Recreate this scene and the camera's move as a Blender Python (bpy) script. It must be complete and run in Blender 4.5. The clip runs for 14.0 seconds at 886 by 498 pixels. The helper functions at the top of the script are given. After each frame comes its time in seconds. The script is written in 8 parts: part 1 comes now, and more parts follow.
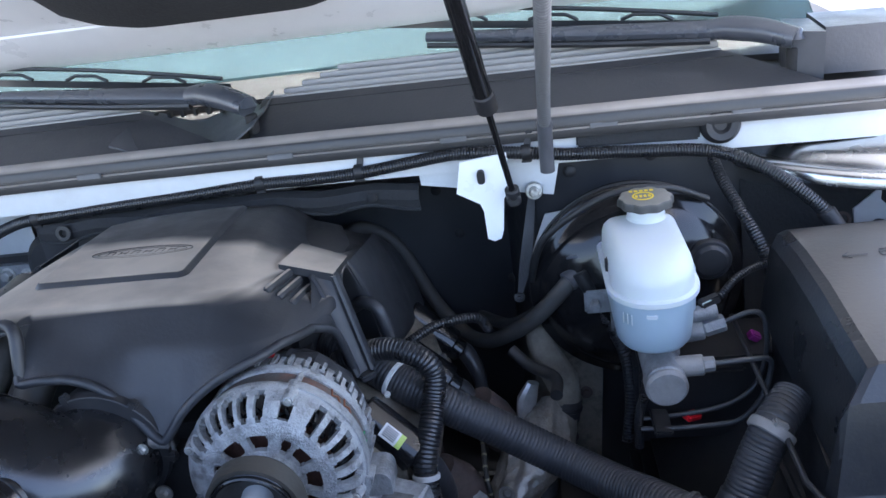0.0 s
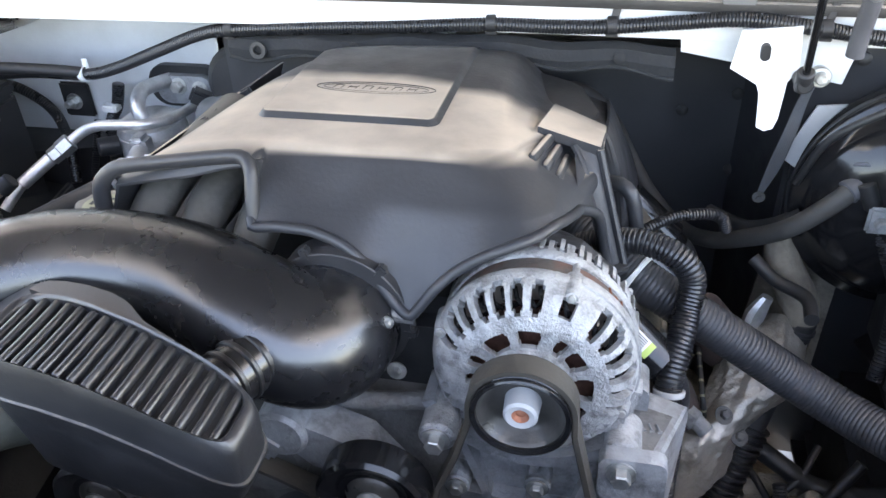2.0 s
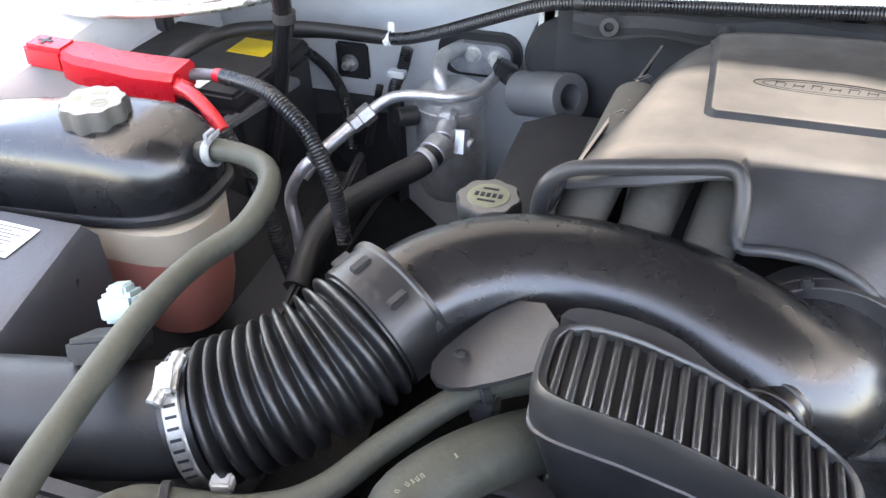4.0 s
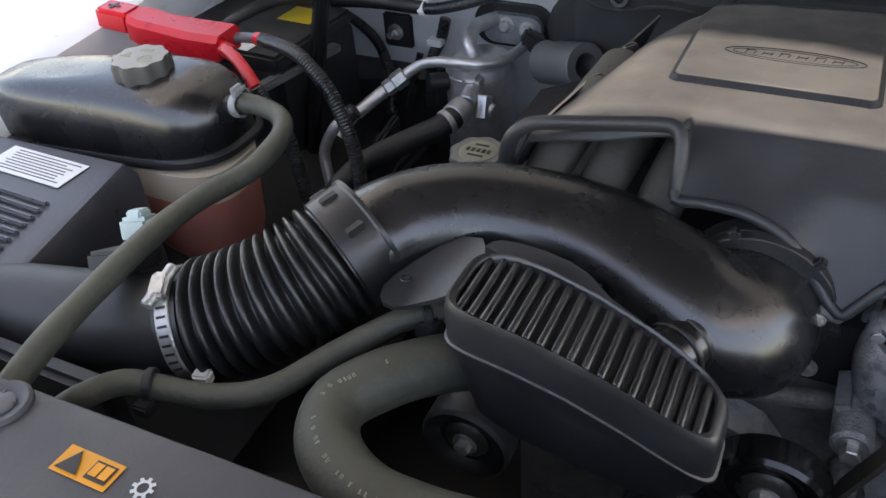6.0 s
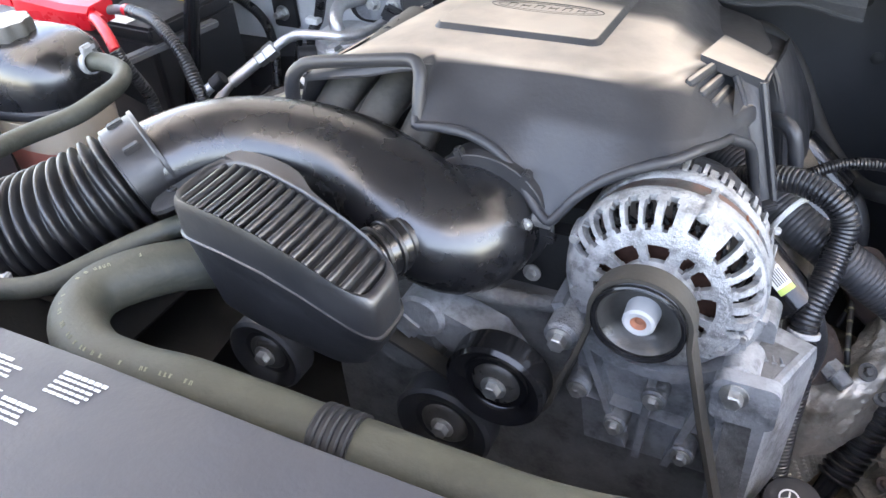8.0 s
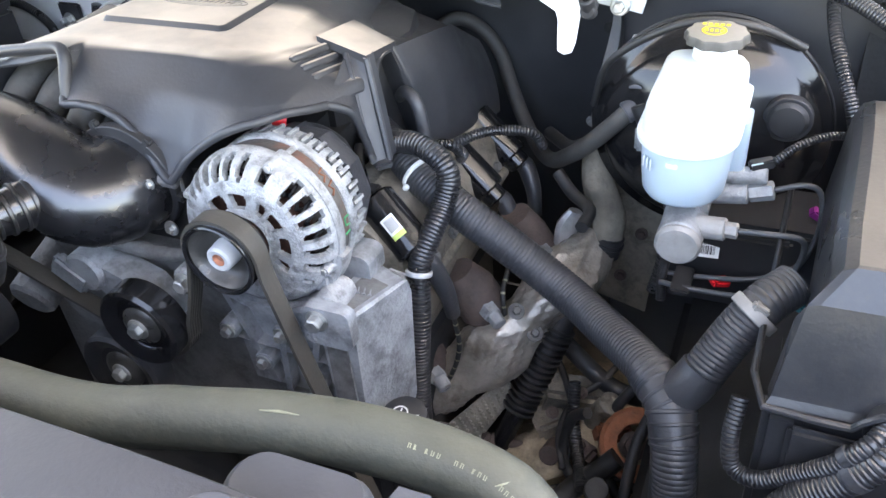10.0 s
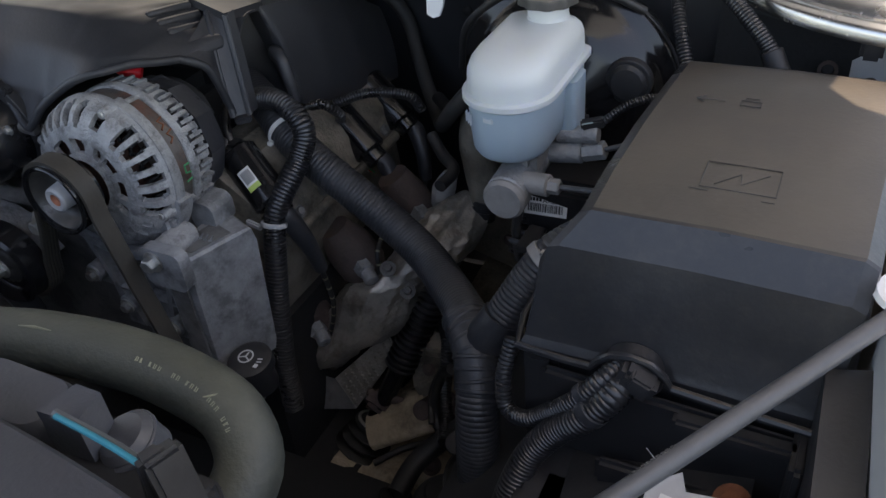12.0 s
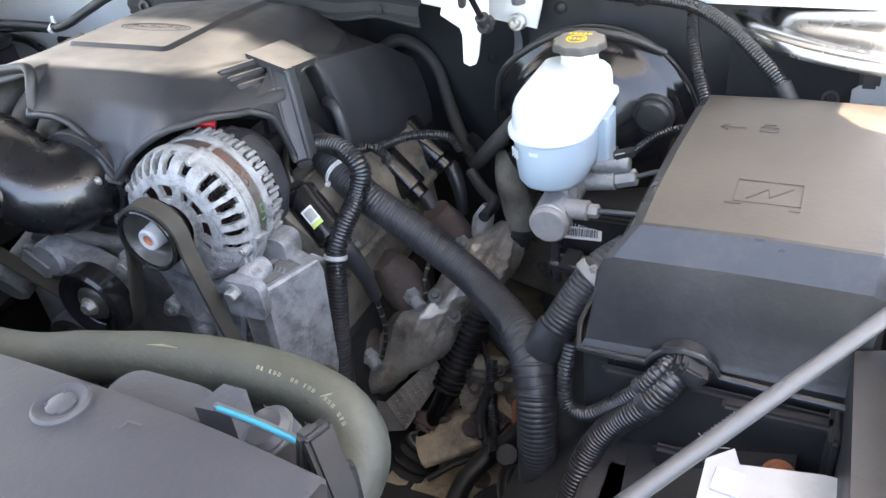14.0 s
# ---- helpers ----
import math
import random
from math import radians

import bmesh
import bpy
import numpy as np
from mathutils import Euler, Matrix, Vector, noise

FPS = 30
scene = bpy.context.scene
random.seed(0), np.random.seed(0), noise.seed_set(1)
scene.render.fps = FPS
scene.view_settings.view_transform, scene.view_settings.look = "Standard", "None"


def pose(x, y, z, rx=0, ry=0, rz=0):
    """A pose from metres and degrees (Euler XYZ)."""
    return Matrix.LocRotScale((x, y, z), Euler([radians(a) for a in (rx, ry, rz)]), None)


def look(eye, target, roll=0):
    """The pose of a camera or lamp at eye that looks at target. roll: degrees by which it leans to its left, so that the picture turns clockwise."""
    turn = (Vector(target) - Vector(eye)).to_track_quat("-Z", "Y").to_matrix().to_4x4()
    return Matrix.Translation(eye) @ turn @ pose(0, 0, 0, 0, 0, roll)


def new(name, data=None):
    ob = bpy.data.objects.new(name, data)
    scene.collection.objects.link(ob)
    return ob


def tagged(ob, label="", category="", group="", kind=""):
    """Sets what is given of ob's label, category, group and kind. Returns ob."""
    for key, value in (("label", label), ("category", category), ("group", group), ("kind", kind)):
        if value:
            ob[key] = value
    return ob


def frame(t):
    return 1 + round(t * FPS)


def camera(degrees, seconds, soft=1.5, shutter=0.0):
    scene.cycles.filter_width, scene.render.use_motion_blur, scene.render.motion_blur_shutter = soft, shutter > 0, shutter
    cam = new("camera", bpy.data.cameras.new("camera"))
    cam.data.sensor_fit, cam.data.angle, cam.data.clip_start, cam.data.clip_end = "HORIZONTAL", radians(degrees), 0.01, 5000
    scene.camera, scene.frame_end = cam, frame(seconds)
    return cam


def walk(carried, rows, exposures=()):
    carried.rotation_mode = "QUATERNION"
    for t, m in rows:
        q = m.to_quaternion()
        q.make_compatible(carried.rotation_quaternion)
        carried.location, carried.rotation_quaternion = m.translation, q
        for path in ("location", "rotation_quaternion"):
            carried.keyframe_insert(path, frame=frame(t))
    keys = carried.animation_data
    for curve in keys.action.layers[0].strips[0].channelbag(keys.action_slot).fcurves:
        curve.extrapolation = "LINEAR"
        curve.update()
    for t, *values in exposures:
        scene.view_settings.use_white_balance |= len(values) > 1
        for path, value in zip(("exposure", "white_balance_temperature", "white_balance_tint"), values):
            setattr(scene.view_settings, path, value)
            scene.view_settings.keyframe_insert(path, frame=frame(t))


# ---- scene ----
cam = camera(56.9, 14.0)
PATH = [
    (0, (-0.003, 0.001, 1.493), (-0.241, 1.81, 0.674), -8.1),
    (0.5, (-0.001, 0.073, 1.47), (-0.311, 1.823, 0.551), -5.8),
    (1, (-0.04, 0.094, 1.458), (-0.444, 1.769, 0.442), -5.1),
    (1.5, (-0.125, 0.101, 1.455), (-0.542, 1.733, 0.377), -3.7),
    (2, (-0.225, 0.101, 1.467), (-0.616, 1.713, 0.349), -2.6),
    (2.5, (-0.331, 0.107, 1.463), (-0.779, 1.69, 0.326), -2.0),
    (3, (-0.423, 0.11, 1.472), (-0.893, 1.67, 0.311), -1.3),
    (3.5, (-0.512, 0.106, 1.473), (-1.01, 1.636, 0.286), -1.7),
    (3.7, (-0.544, 0.106, 1.475), (-1.046, 1.625, 0.274), -1.6),
    (4.75, (-0.608, 0.088, 1.492), (-1.248, 1.548, 0.272), -3.5),
    (5.8, (-0.478, 0.068, 1.503), (-1.246, 1.441, 0.268), -5.5),
    (6, (-0.437, 0.070, 1.495), (-1.187, 1.452, 0.259), -4.7),
    (6.5, (-0.343, 0.079, 1.478), (-1.102, 1.464, 0.251), -5.0),
    (7, (-0.300, 0.080, 1.474), (-1.068, 1.466, 0.254), -5.1),
    (7.2, (-0.291, 0.076, 1.472), (-1.060, 1.465, 0.256), -4.8),
    (9.3, (0.072, 0.022, 1.462), (-0.723, 1.439, 0.296), -6.1),
    (9.5, (0.092, 0.027, 1.464), (-0.643, 1.473, 0.294), -5.0),
    (10, (0.198, 0.068, 1.463), (-0.507, 1.519, 0.281), -5.4),
    (10.5, (0.301, 0.1, 1.461), (-0.41, 1.535, 0.263), -6.0),
    (11, (0.372, 0.112, 1.459), (-0.363, 1.538, 0.265), -6.8),
    (11.5, (0.415, 0.122, 1.446), (-0.323, 1.532, 0.235), -7.0),
    (12, (0.416, 0.111, 1.431), (-0.37, 1.51, 0.237), -5.8),
    (12.5, (0.361, 0.071, 1.45), (-0.499, 1.442, 0.276), -6.2),
    (13, (0.337, 0.067, 1.447), (-0.402, 1.508, 0.273), -6.5),
    (13.5, (0.337, 0.054, 1.458), (-0.414, 1.5, 0.299), -7.0),
    (14, (0.4, 0.004, 1.474), (-0.4, 1.465, 0.367), -7.7),
]
walk(cam, [(t, look(eye, target, roll)) for t, eye, target, roll in PATH], exposures=[(0.0, 2.5, 6450, 16), (0.5, 3.0, 6850, 16), (1.0, 3.54, 7500, 16), (1.5, 3.6, 8050, 16), (2.0, 3.65, 8250, 16), (2.5, 3.9, 8450, 18), (3.0, 3.9, 8700, 18), (3.5, 3.92, 8800, 18), (5.8, 2.3, 8900, 18), (6.2, 2.7, 8900, 18), (6.5, 3.6, 8800, 18), (7.0, 4.0, 8600, 18), (9.5, 3.95, 8500, 18), (10.0, 4.03, 8500, 16), (11.0, 3.7, 8500, 16), (11.5, 2.9, 8500, 16), (12.0, 1.65, 8300, 16), (12.2, 1.8, 8300, 16), (12.5, 2.6, 8300, 16), (12.8, 3.5, 8400, 16), (13.0, 3.88, 8400, 16), (13.5, 3.83, 8400, 16), (14.0, 3.55, 8400, 16)])

# ---- world and light ----
world = bpy.data.worlds.new("sky")
scene.world = world
world.use_nodes = True
wn = world.node_tree.nodes
sky = wn.new("ShaderNodeTexSky")
sky.sky_type, sky.sun_disc = "NISHITA", False
SUN_EL, SUN_AZ = 74.0, 82.0          # elevation, and bearing from +y towards +x
sky.sun_elevation, sky.sun_rotation = radians(SUN_EL), radians(SUN_AZ)
wn["Background"].inputs["Strength"].default_value = 0.15
world.node_tree.links.new(sky.outputs[0], wn["Background"].inputs["Color"])
sun = new("sun", bpy.data.lights.new("sun", "SUN"))
sun.data.energy, sun.data.angle, sun.data.color = 4.0, radians(0.6), (1.0, 0.95, 0.87)
SUN_DIR = Vector((math.sin(radians(SUN_AZ)) * math.cos(radians(SUN_EL)), math.cos(radians(SUN_AZ)) * math.cos(radians(SUN_EL)), math.sin(radians(SUN_EL))))
sun.matrix_world = look(SUN_DIR * 8, (0, 0, 0))


# ---- materials ----
def surf(name, base, rough=0.5, metal=0.0, var=0.15, scale=25.0, fine=220.0, bump=0.15, dust=0.0, dust_col=(0.11, 0.10, 0.09), spec=0.5,
         stain=0.0, stain_col=(0.05, 0.045, 0.04), stain_scale=14.0, rvar=0.12, coat=0.0, grime=0.0, settle=(0.35, 0.97), fade_back=None, fade_front=None):
    """A worn surface: base colour in two scales of noise, stains, a dust colour on what faces up, fine relief."""
    m = bpy.data.materials.new(name)
    m.use_nodes = True
    n, l = m.node_tree.nodes, m.node_tree.links
    b = n["Principled BSDF"]
    tc = n.new("ShaderNodeTexCoord")

    def noise_tex(s, detail=4.0, r=0.55):
        t = n.new("ShaderNodeTexNoise")
        t.inputs["Scale"].default_value, t.inputs["Detail"].default_value, t.inputs["Roughness"].default_value = s, detail, r
        l.new(tc.outputs["Object"], t.inputs["Vector"])
        return t.outputs["Fac"]

    def ramp(v, lo, hi, a=0.0, z=1.0):
        r = n.new("ShaderNodeMapRange")
        r.inputs[1].default_value, r.inputs[2].default_value, r.inputs[3].default_value, r.inputs[4].default_value = lo, hi, a, z
        l.new(v, r.inputs[0])
        return r.outputs[0]

    def mix(fac, a, c):
        x = n.new("ShaderNodeMix")
        x.data_type = "RGBA"
        l.new(fac, x.inputs[0])
        for sock, val in ((x.inputs[6], a), (x.inputs[7], c)):
            if isinstance(val, tuple):
                sock.default_value = (*val, 1)
            else:
                l.new(val, sock)
        return x.outputs[2]

    def times(a, c):
        x = n.new("ShaderNodeMath")
        x.operation = "MULTIPLY"
        l.new(a, x.inputs[0])
        if isinstance(c, float):
            x.inputs[1].default_value = c
        else:
            l.new(c, x.inputs[1])
        return x.outputs[0]

    big, small = noise_tex(scale), noise_tex(fine, 3.0)
    lo = tuple(c * (1 - var) for c in base)
    hi = tuple(min(1.0, c * (1 + var)) for c in base)
    col = mix(ramp(big, 0.3, 0.7), lo, hi)
    col = mix(ramp(small, 0.35, 0.75, 0.0, min(1.0, var * 1.6)), col, tuple(min(1.0, c * 1.25 + 0.004) for c in base))
    rgh = ramp(big, 0.25, 0.75, max(0.03, rough - rvar), min(1.0, rough + rvar))
    if stain:
        f = ramp(noise_tex(stain_scale, 6.0, 0.65), 0.52, 0.66, 0.0, stain)
        col = mix(f, col, stain_col)
    if grime:
        f = ramp(noise_tex(stain_scale * 4, 6.0, 0.7), 0.48, 0.72, 0.0, grime)
        col = mix(f, col, dust_col)
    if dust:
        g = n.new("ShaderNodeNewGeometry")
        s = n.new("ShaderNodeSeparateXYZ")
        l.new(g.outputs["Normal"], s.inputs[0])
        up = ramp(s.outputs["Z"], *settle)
        if fade_back:
            # the top colour ends at an uneven line across the part
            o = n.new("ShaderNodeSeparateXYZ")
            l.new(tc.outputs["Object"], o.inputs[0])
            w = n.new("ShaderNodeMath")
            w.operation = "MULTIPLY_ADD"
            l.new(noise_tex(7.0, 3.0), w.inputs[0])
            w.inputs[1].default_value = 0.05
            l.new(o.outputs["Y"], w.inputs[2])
            up = times(up, ramp(w.outputs[0], fade_back[0], fade_back[1], 1.0, 0.04))
        if fade_front:
            # the top colour also ends at a slanting line on the front shoulder
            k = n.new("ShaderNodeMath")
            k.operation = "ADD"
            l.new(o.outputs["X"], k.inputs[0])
            k.inputs[1].default_value = -fade_front[1]
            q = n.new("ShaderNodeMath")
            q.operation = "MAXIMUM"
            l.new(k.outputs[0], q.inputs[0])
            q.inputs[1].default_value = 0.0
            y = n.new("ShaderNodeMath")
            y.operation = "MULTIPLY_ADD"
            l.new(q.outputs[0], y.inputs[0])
            y.inputs[1].default_value = -fade_front[0]
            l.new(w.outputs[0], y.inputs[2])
            up = times(up, ramp(y.outputs[0], fade_front[2], fade_front[3], 0.0, 1.0))
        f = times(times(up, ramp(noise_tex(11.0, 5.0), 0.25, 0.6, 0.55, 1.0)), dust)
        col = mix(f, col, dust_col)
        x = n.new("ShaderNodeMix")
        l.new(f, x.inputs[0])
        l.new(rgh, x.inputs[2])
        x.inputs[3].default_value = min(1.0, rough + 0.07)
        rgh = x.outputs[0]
    l.new(col, b.inputs["Base Color"])
    l.new(rgh, b.inputs["Roughness"])
    b.inputs["Metallic"].default_value = metal
    b.inputs["Specular IOR Level"].default_value = spec
    b.inputs["Coat Weight"].default_value = coat
    if bump:
        bp = n.new("ShaderNodeBump")
        bp.inputs["Strength"].default_value, bp.inputs["Distance"].default_value = bump, 0.002
        l.new(small, bp.inputs["Height"])
        l.new(bp.outputs[0], b.inputs["Normal"])
    return m


M = {}
# near-black plastic, tan on level faces between a front and a rear limit
M["cover"] = surf("cover_plastic", (0.031, 0.032, 0.036), 0.42, var=0.10, bump=0.12, spec=0.45, dust=1.0, dust_col=(0.58, 0.48, 0.385), settle=(0.83, 0.94), fade_back=(0.890, 0.914), fade_front=(0.75, -0.375, 0.708, 0.742))
M["flank"] = surf("smooth_black_cover_plastic", (0.030, 0.031, 0.035), 0.46, var=0.12, bump=0.06, spec=0.6, dust=0.10)
M["zinc"] = surf("dull_grey_casting", (0.27, 0.262, 0.255), 0.6, metal=0.2, var=0.15, scale=40.0, bump=0.4, stain=0.25, stain_col=(0.13, 0.12, 0.11), stain_scale=30.0)
M["satin"] = surf("satin_black_plastic", (0.010, 0.010, 0.0115), 0.27, var=0.12, bump=0.03, rvar=0.04, spec=1.0, stain=0.10, stain_col=(0.022, 0.021, 0.020), stain_scale=9.0)
M["ribbed"] = surf("belt_cover_plastic", (0.016, 0.016, 0.018), 0.40, var=0.12, bump=0.10, spec=1.0)
M["rubber"] = surf("bellows_rubber", (0.011, 0.011, 0.012), 0.40, var=0.15, bump=0.08, spec=0.8, dust=0.05)
M["conduit"] = surf("split_conduit", (0.017, 0.0175, 0.020), 0.32, var=0.15, bump=0.04, spec=0.7, dust=0.08)
M["tape"] = surf("loom_tape", (0.033, 0.034, 0.038), 0.42, var=0.2, bump=0.25, dust=0.1)
M["black"] = surf("black_plastic", (0.020, 0.020, 0.022), 0.5, var=0.2, bump=0.1, dust=0.10)
M["deep"] = surf("matt_black", (0.015, 0.015, 0.016), 0.75, var=0.3, bump=0.2, dust=0.06)
M["felt"] = surf("insulation_felt", (0.022, 0.023, 0.025), 0.9, var=0.3, bump=0.5, dust=0.12)
M["greyplastic"] = surf("grey_plastic", (0.078, 0.080, 0.090), 0.38, var=0.08, bump=0.2, dust=0.10)
M["cowl"] = surf("weathered_cowl_panel", (0.034, 0.035, 0.040), 0.40, var=0.12, bump=0.2, dust=0.12)
M["panel"] = surf("radiator_panel_plastic", (0.048, 0.048, 0.056), 0.5, var=0.06, bump=0.2, dust=0.10, dust_col=(0.20, 0.19, 0.19))
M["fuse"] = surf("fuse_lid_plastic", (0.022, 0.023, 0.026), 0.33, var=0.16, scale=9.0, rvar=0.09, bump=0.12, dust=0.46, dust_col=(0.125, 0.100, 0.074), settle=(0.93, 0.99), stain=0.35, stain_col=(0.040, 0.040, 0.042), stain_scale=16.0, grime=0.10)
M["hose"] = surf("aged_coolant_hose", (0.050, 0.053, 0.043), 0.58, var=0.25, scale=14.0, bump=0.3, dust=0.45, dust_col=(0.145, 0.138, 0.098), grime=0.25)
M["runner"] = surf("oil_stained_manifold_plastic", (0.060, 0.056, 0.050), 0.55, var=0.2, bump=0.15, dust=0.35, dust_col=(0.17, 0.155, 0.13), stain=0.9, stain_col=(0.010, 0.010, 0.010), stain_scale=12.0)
M["hose_black"] = surf("black_hose", (0.016, 0.016, 0.017), 0.5, var=0.2, bump=0.15, dust=0.18)
M["greyhose"] = surf("dusty_grey_hose_rubber", (0.050, 0.048, 0.046), 0.6, var=0.25, bump=0.2, dust=0.4, dust_col=(0.15, 0.135, 0.115))
M["alu"] = surf("oxidised_aluminium", (0.36, 0.365, 0.37), 0.55, metal=0.5, var=0.42, scale=70.0, fine=420.0, bump=1.0, dust=0.15, dust_col=(0.42, 0.41, 0.39), grime=0.25, stain=0.7, stain_col=(0.09, 0.09, 0.09), stain_scale=55.0)
M["cast"] = surf("grimy_cast_aluminium", (0.30, 0.31, 0.32), 0.6, metal=0.4, var=0.3, scale=40.0, bump=0.8, stain=0.6, stain_col=(0.10, 0.10, 0.10), stain_scale=30.0)
M["castdark"] = surf("dirty_casting", (0.165, 0.163, 0.160), 0.7, metal=0.25, var=0.4, scale=30.0, bump=0.8, stain=0.6, stain_col=(0.04, 0.035, 0.03), dust=0.2)
M["steel"] = surf("plated_steel", (0.50, 0.50, 0.48), 0.42, metal=0.85, var=0.25, scale=80.0, bump=0.5)
M["bright"] = surf("bright_aluminium_tube", (0.60, 0.605, 0.61), 0.44, metal=0.75, var=0.18, scale=60.0, bump=0.15)
M["rust"] = surf("rusty_steel", (0.24, 0.085, 0.042), 0.85, var=0.4, scale=50.0, bump=0.7)
M["copper"] = surf("lacquered_copper", (0.060, 0.026, 0.019), 0.45, metal=0.3, var=0.4, scale=90.0, bump=0.6)
M["stator"] = surf("lacquered_stator_iron", (0.105, 0.092, 0.082), 0.4, metal=0.3, var=0.4, scale=60.0, bump=0.4, stain=0.55, stain_col=(0.26, 0.090, 0.055), stain_scale=14.0)
M["shaft"] = surf("fresh_rust", (0.34, 0.13, 0.075), 0.8, var=0.3, scale=120.0, bump=0.5)
M["belt"] = surf("worn_belt", (0.035, 0.032, 0.028), 0.55, var=0.2, bump=0.2)
M["beltback"] = surf("dusty_belt_back", (0.050, 0.044, 0.036), 0.6, var=0.2, bump=0.2)
M["gloss"] = surf("gloss_black", (0.010, 0.010, 0.011), 0.14, var=0.1, bump=0.02, rvar=0.04, dust=0.05)
M["paint"] = surf("white_car_paint", (0.80, 0.81, 0.82), 0.28, var=0.02, bump=0.0, coat=0.3, rvar=0.01)
M["primer"] = surf("thin_white_paint", (0.62, 0.64, 0.65), 0.5, var=0.05, bump=0.1, stain=0.12, stain_col=(0.45, 0.43, 0.40), dust=0.1)
M["red"] = surf("red_plastic", (0.62, 0.015, 0.025), 0.32, var=0.05, bump=0.03)
M["white"] = surf("white_plastic", (0.75, 0.76, 0.74), 0.45, var=0.05, bump=0.05, stain=0.1, stain_col=(0.5, 0.47, 0.4))
M["paper"] = surf("label_paper", (0.78, 0.78, 0.76), 0.5, var=0.04, bump=0.02)
M["ink"] = surf("black_ink", (0.02, 0.02, 0.022), 0.5, var=0.05, bump=0.0)
M["whiteink"] = surf("white_ink", (0.62, 0.63, 0.62), 0.5, var=0.05, bump=0.0)
M["cream"] = surf("faded_hose_print", (0.27, 0.265, 0.18), 0.6, var=0.3, bump=0.0)
M["yellow"] = surf("yellow_print", (0.78, 0.55, 0.03), 0.5, var=0.1, bump=0.0)
M["orange"] = surf("orange_sticker", (0.85, 0.33, 0.02), 0.4, var=0.04, bump=0.0)
M["green"] = surf("green_mark", (0.03, 0.30, 0.12), 0.5, var=0.1, bump=0.0)
M["limegreen"] = surf("yellow_green_label", (0.48, 0.62, 0.16), 0.5, var=0.1, bump=0.0)
M["teal"] = surf("teal_connector", (0.02, 0.25, 0.32), 0.4, var=0.1, bump=0.02)
M["magenta"] = surf("magenta_plug_plastic", (0.32, 0.03, 0.22), 0.4, var=0.05, bump=0.0)
M["mint"] = surf("pale_connector", (0.46, 0.58, 0.57), 0.4, var=0.06, bump=0.02)
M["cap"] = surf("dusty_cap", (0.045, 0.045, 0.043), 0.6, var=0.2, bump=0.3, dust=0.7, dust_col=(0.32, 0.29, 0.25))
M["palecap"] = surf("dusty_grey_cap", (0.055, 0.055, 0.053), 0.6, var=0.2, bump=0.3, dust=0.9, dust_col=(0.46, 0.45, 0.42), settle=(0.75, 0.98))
M["heatshield"] = surf("heat_shield_foil", (0.42, 0.40, 0.36), 0.45, metal=0.75, var=0.3, scale=30.0, bump=0.4, stain=0.4, stain_col=(0.16, 0.12, 0.09))
M["rod"] = surf("dull_rod_steel", (0.075, 0.077, 0.083), 0.45, metal=0.2, var=0.12, bump=0.1, dust=0.2)
# slats paler than the cowl panel: sky sheen put into their colour
M["slat"] = surf("sky_lit_slat_plastic", (0.24, 0.235, 0.23), 0.42, var=0.12, bump=0.05, spec=0.9)
# dark seal whose upward faces take a much paler tan
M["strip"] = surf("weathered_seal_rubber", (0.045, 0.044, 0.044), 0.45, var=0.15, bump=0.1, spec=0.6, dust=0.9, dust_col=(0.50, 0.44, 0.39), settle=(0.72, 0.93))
# white paint greyed for its shade on the corner flange; off-white elsewhere
M["bracket"] = surf("shaded_paint_and_off_white", (0.46, 0.47, 0.48), 0.55, var=0.06, bump=0.1, stain=0.15, stain_col=(0.28, 0.27, 0.25))
M["dish"] = surf("dusty_pulley_steel", (0.070, 0.067, 0.063), 0.35, metal=0.3, var=0.2, scale=60.0, bump=0.2)
M["iron"] = surf("heat_browned_iron", (0.085, 0.062, 0.056), 0.8, var=0.35, scale=40.0, bump=0.6, stain=0.3, stain_col=(0.10, 0.07, 0.05), stain_scale=30.0)
M["shield"] = surf("tarnished_shield_steel", (0.40, 0.365, 0.32), 0.40, metal=0.6, var=0.35, scale=22.0, bump=0.5, stain=0.55, stain_col=(0.10, 0.07, 0.045), stain_scale=18.0)
M["dirt"] = surf("dirt_caked_steel", (0.40, 0.325, 0.235), 0.95, var=0.5, scale=18.0, bump=1.0, stain=0.6, stain_col=(0.025, 0.02, 0.018), stain_scale=12.0)
M["sleeve"] = surf("dirty_cloth_sleeve", (0.17, 0.15, 0.12), 0.9, var=0.3, scale=40.0, bump=0.6, stain=0.4, stain_col=(0.07, 0.06, 0.05))
M["oilcast"] = surf("oily_tan_casting", (0.235, 0.208, 0.172), 0.6, metal=0.3, var=0.45, scale=28.0, bump=0.9, stain=0.6, stain_col=(0.045, 0.038, 0.03), stain_scale=22.0)
M["fusemark"] = surf("moulded_mark_plastic", (0.030, 0.029, 0.027), 0.5, var=0.1, bump=0.0)
M["ground"] = surf("grey_gravel_ground", (0.37, 0.372, 0.372), 0.95, var=0.3, scale=8.0, fine=90.0, bump=0.8)
M["greysteel"] = surf("grey_strut_steel", (0.17, 0.175, 0.185), 0.42, metal=0.3, var=0.1, bump=0.1, dust=0.2)
M["chrome"] = surf("stainless_trim", (0.62, 0.62, 0.62), 0.26, metal=1.0, var=0.05, bump=0.0, rvar=0.04)
M["wiper"] = surf("wiper_grey_black", (0.055, 0.060, 0.072), 0.30, var=0.1, bump=0.1, dust=0.10, dust_col=(0.2, 0.2, 0.2), spec=0.8)


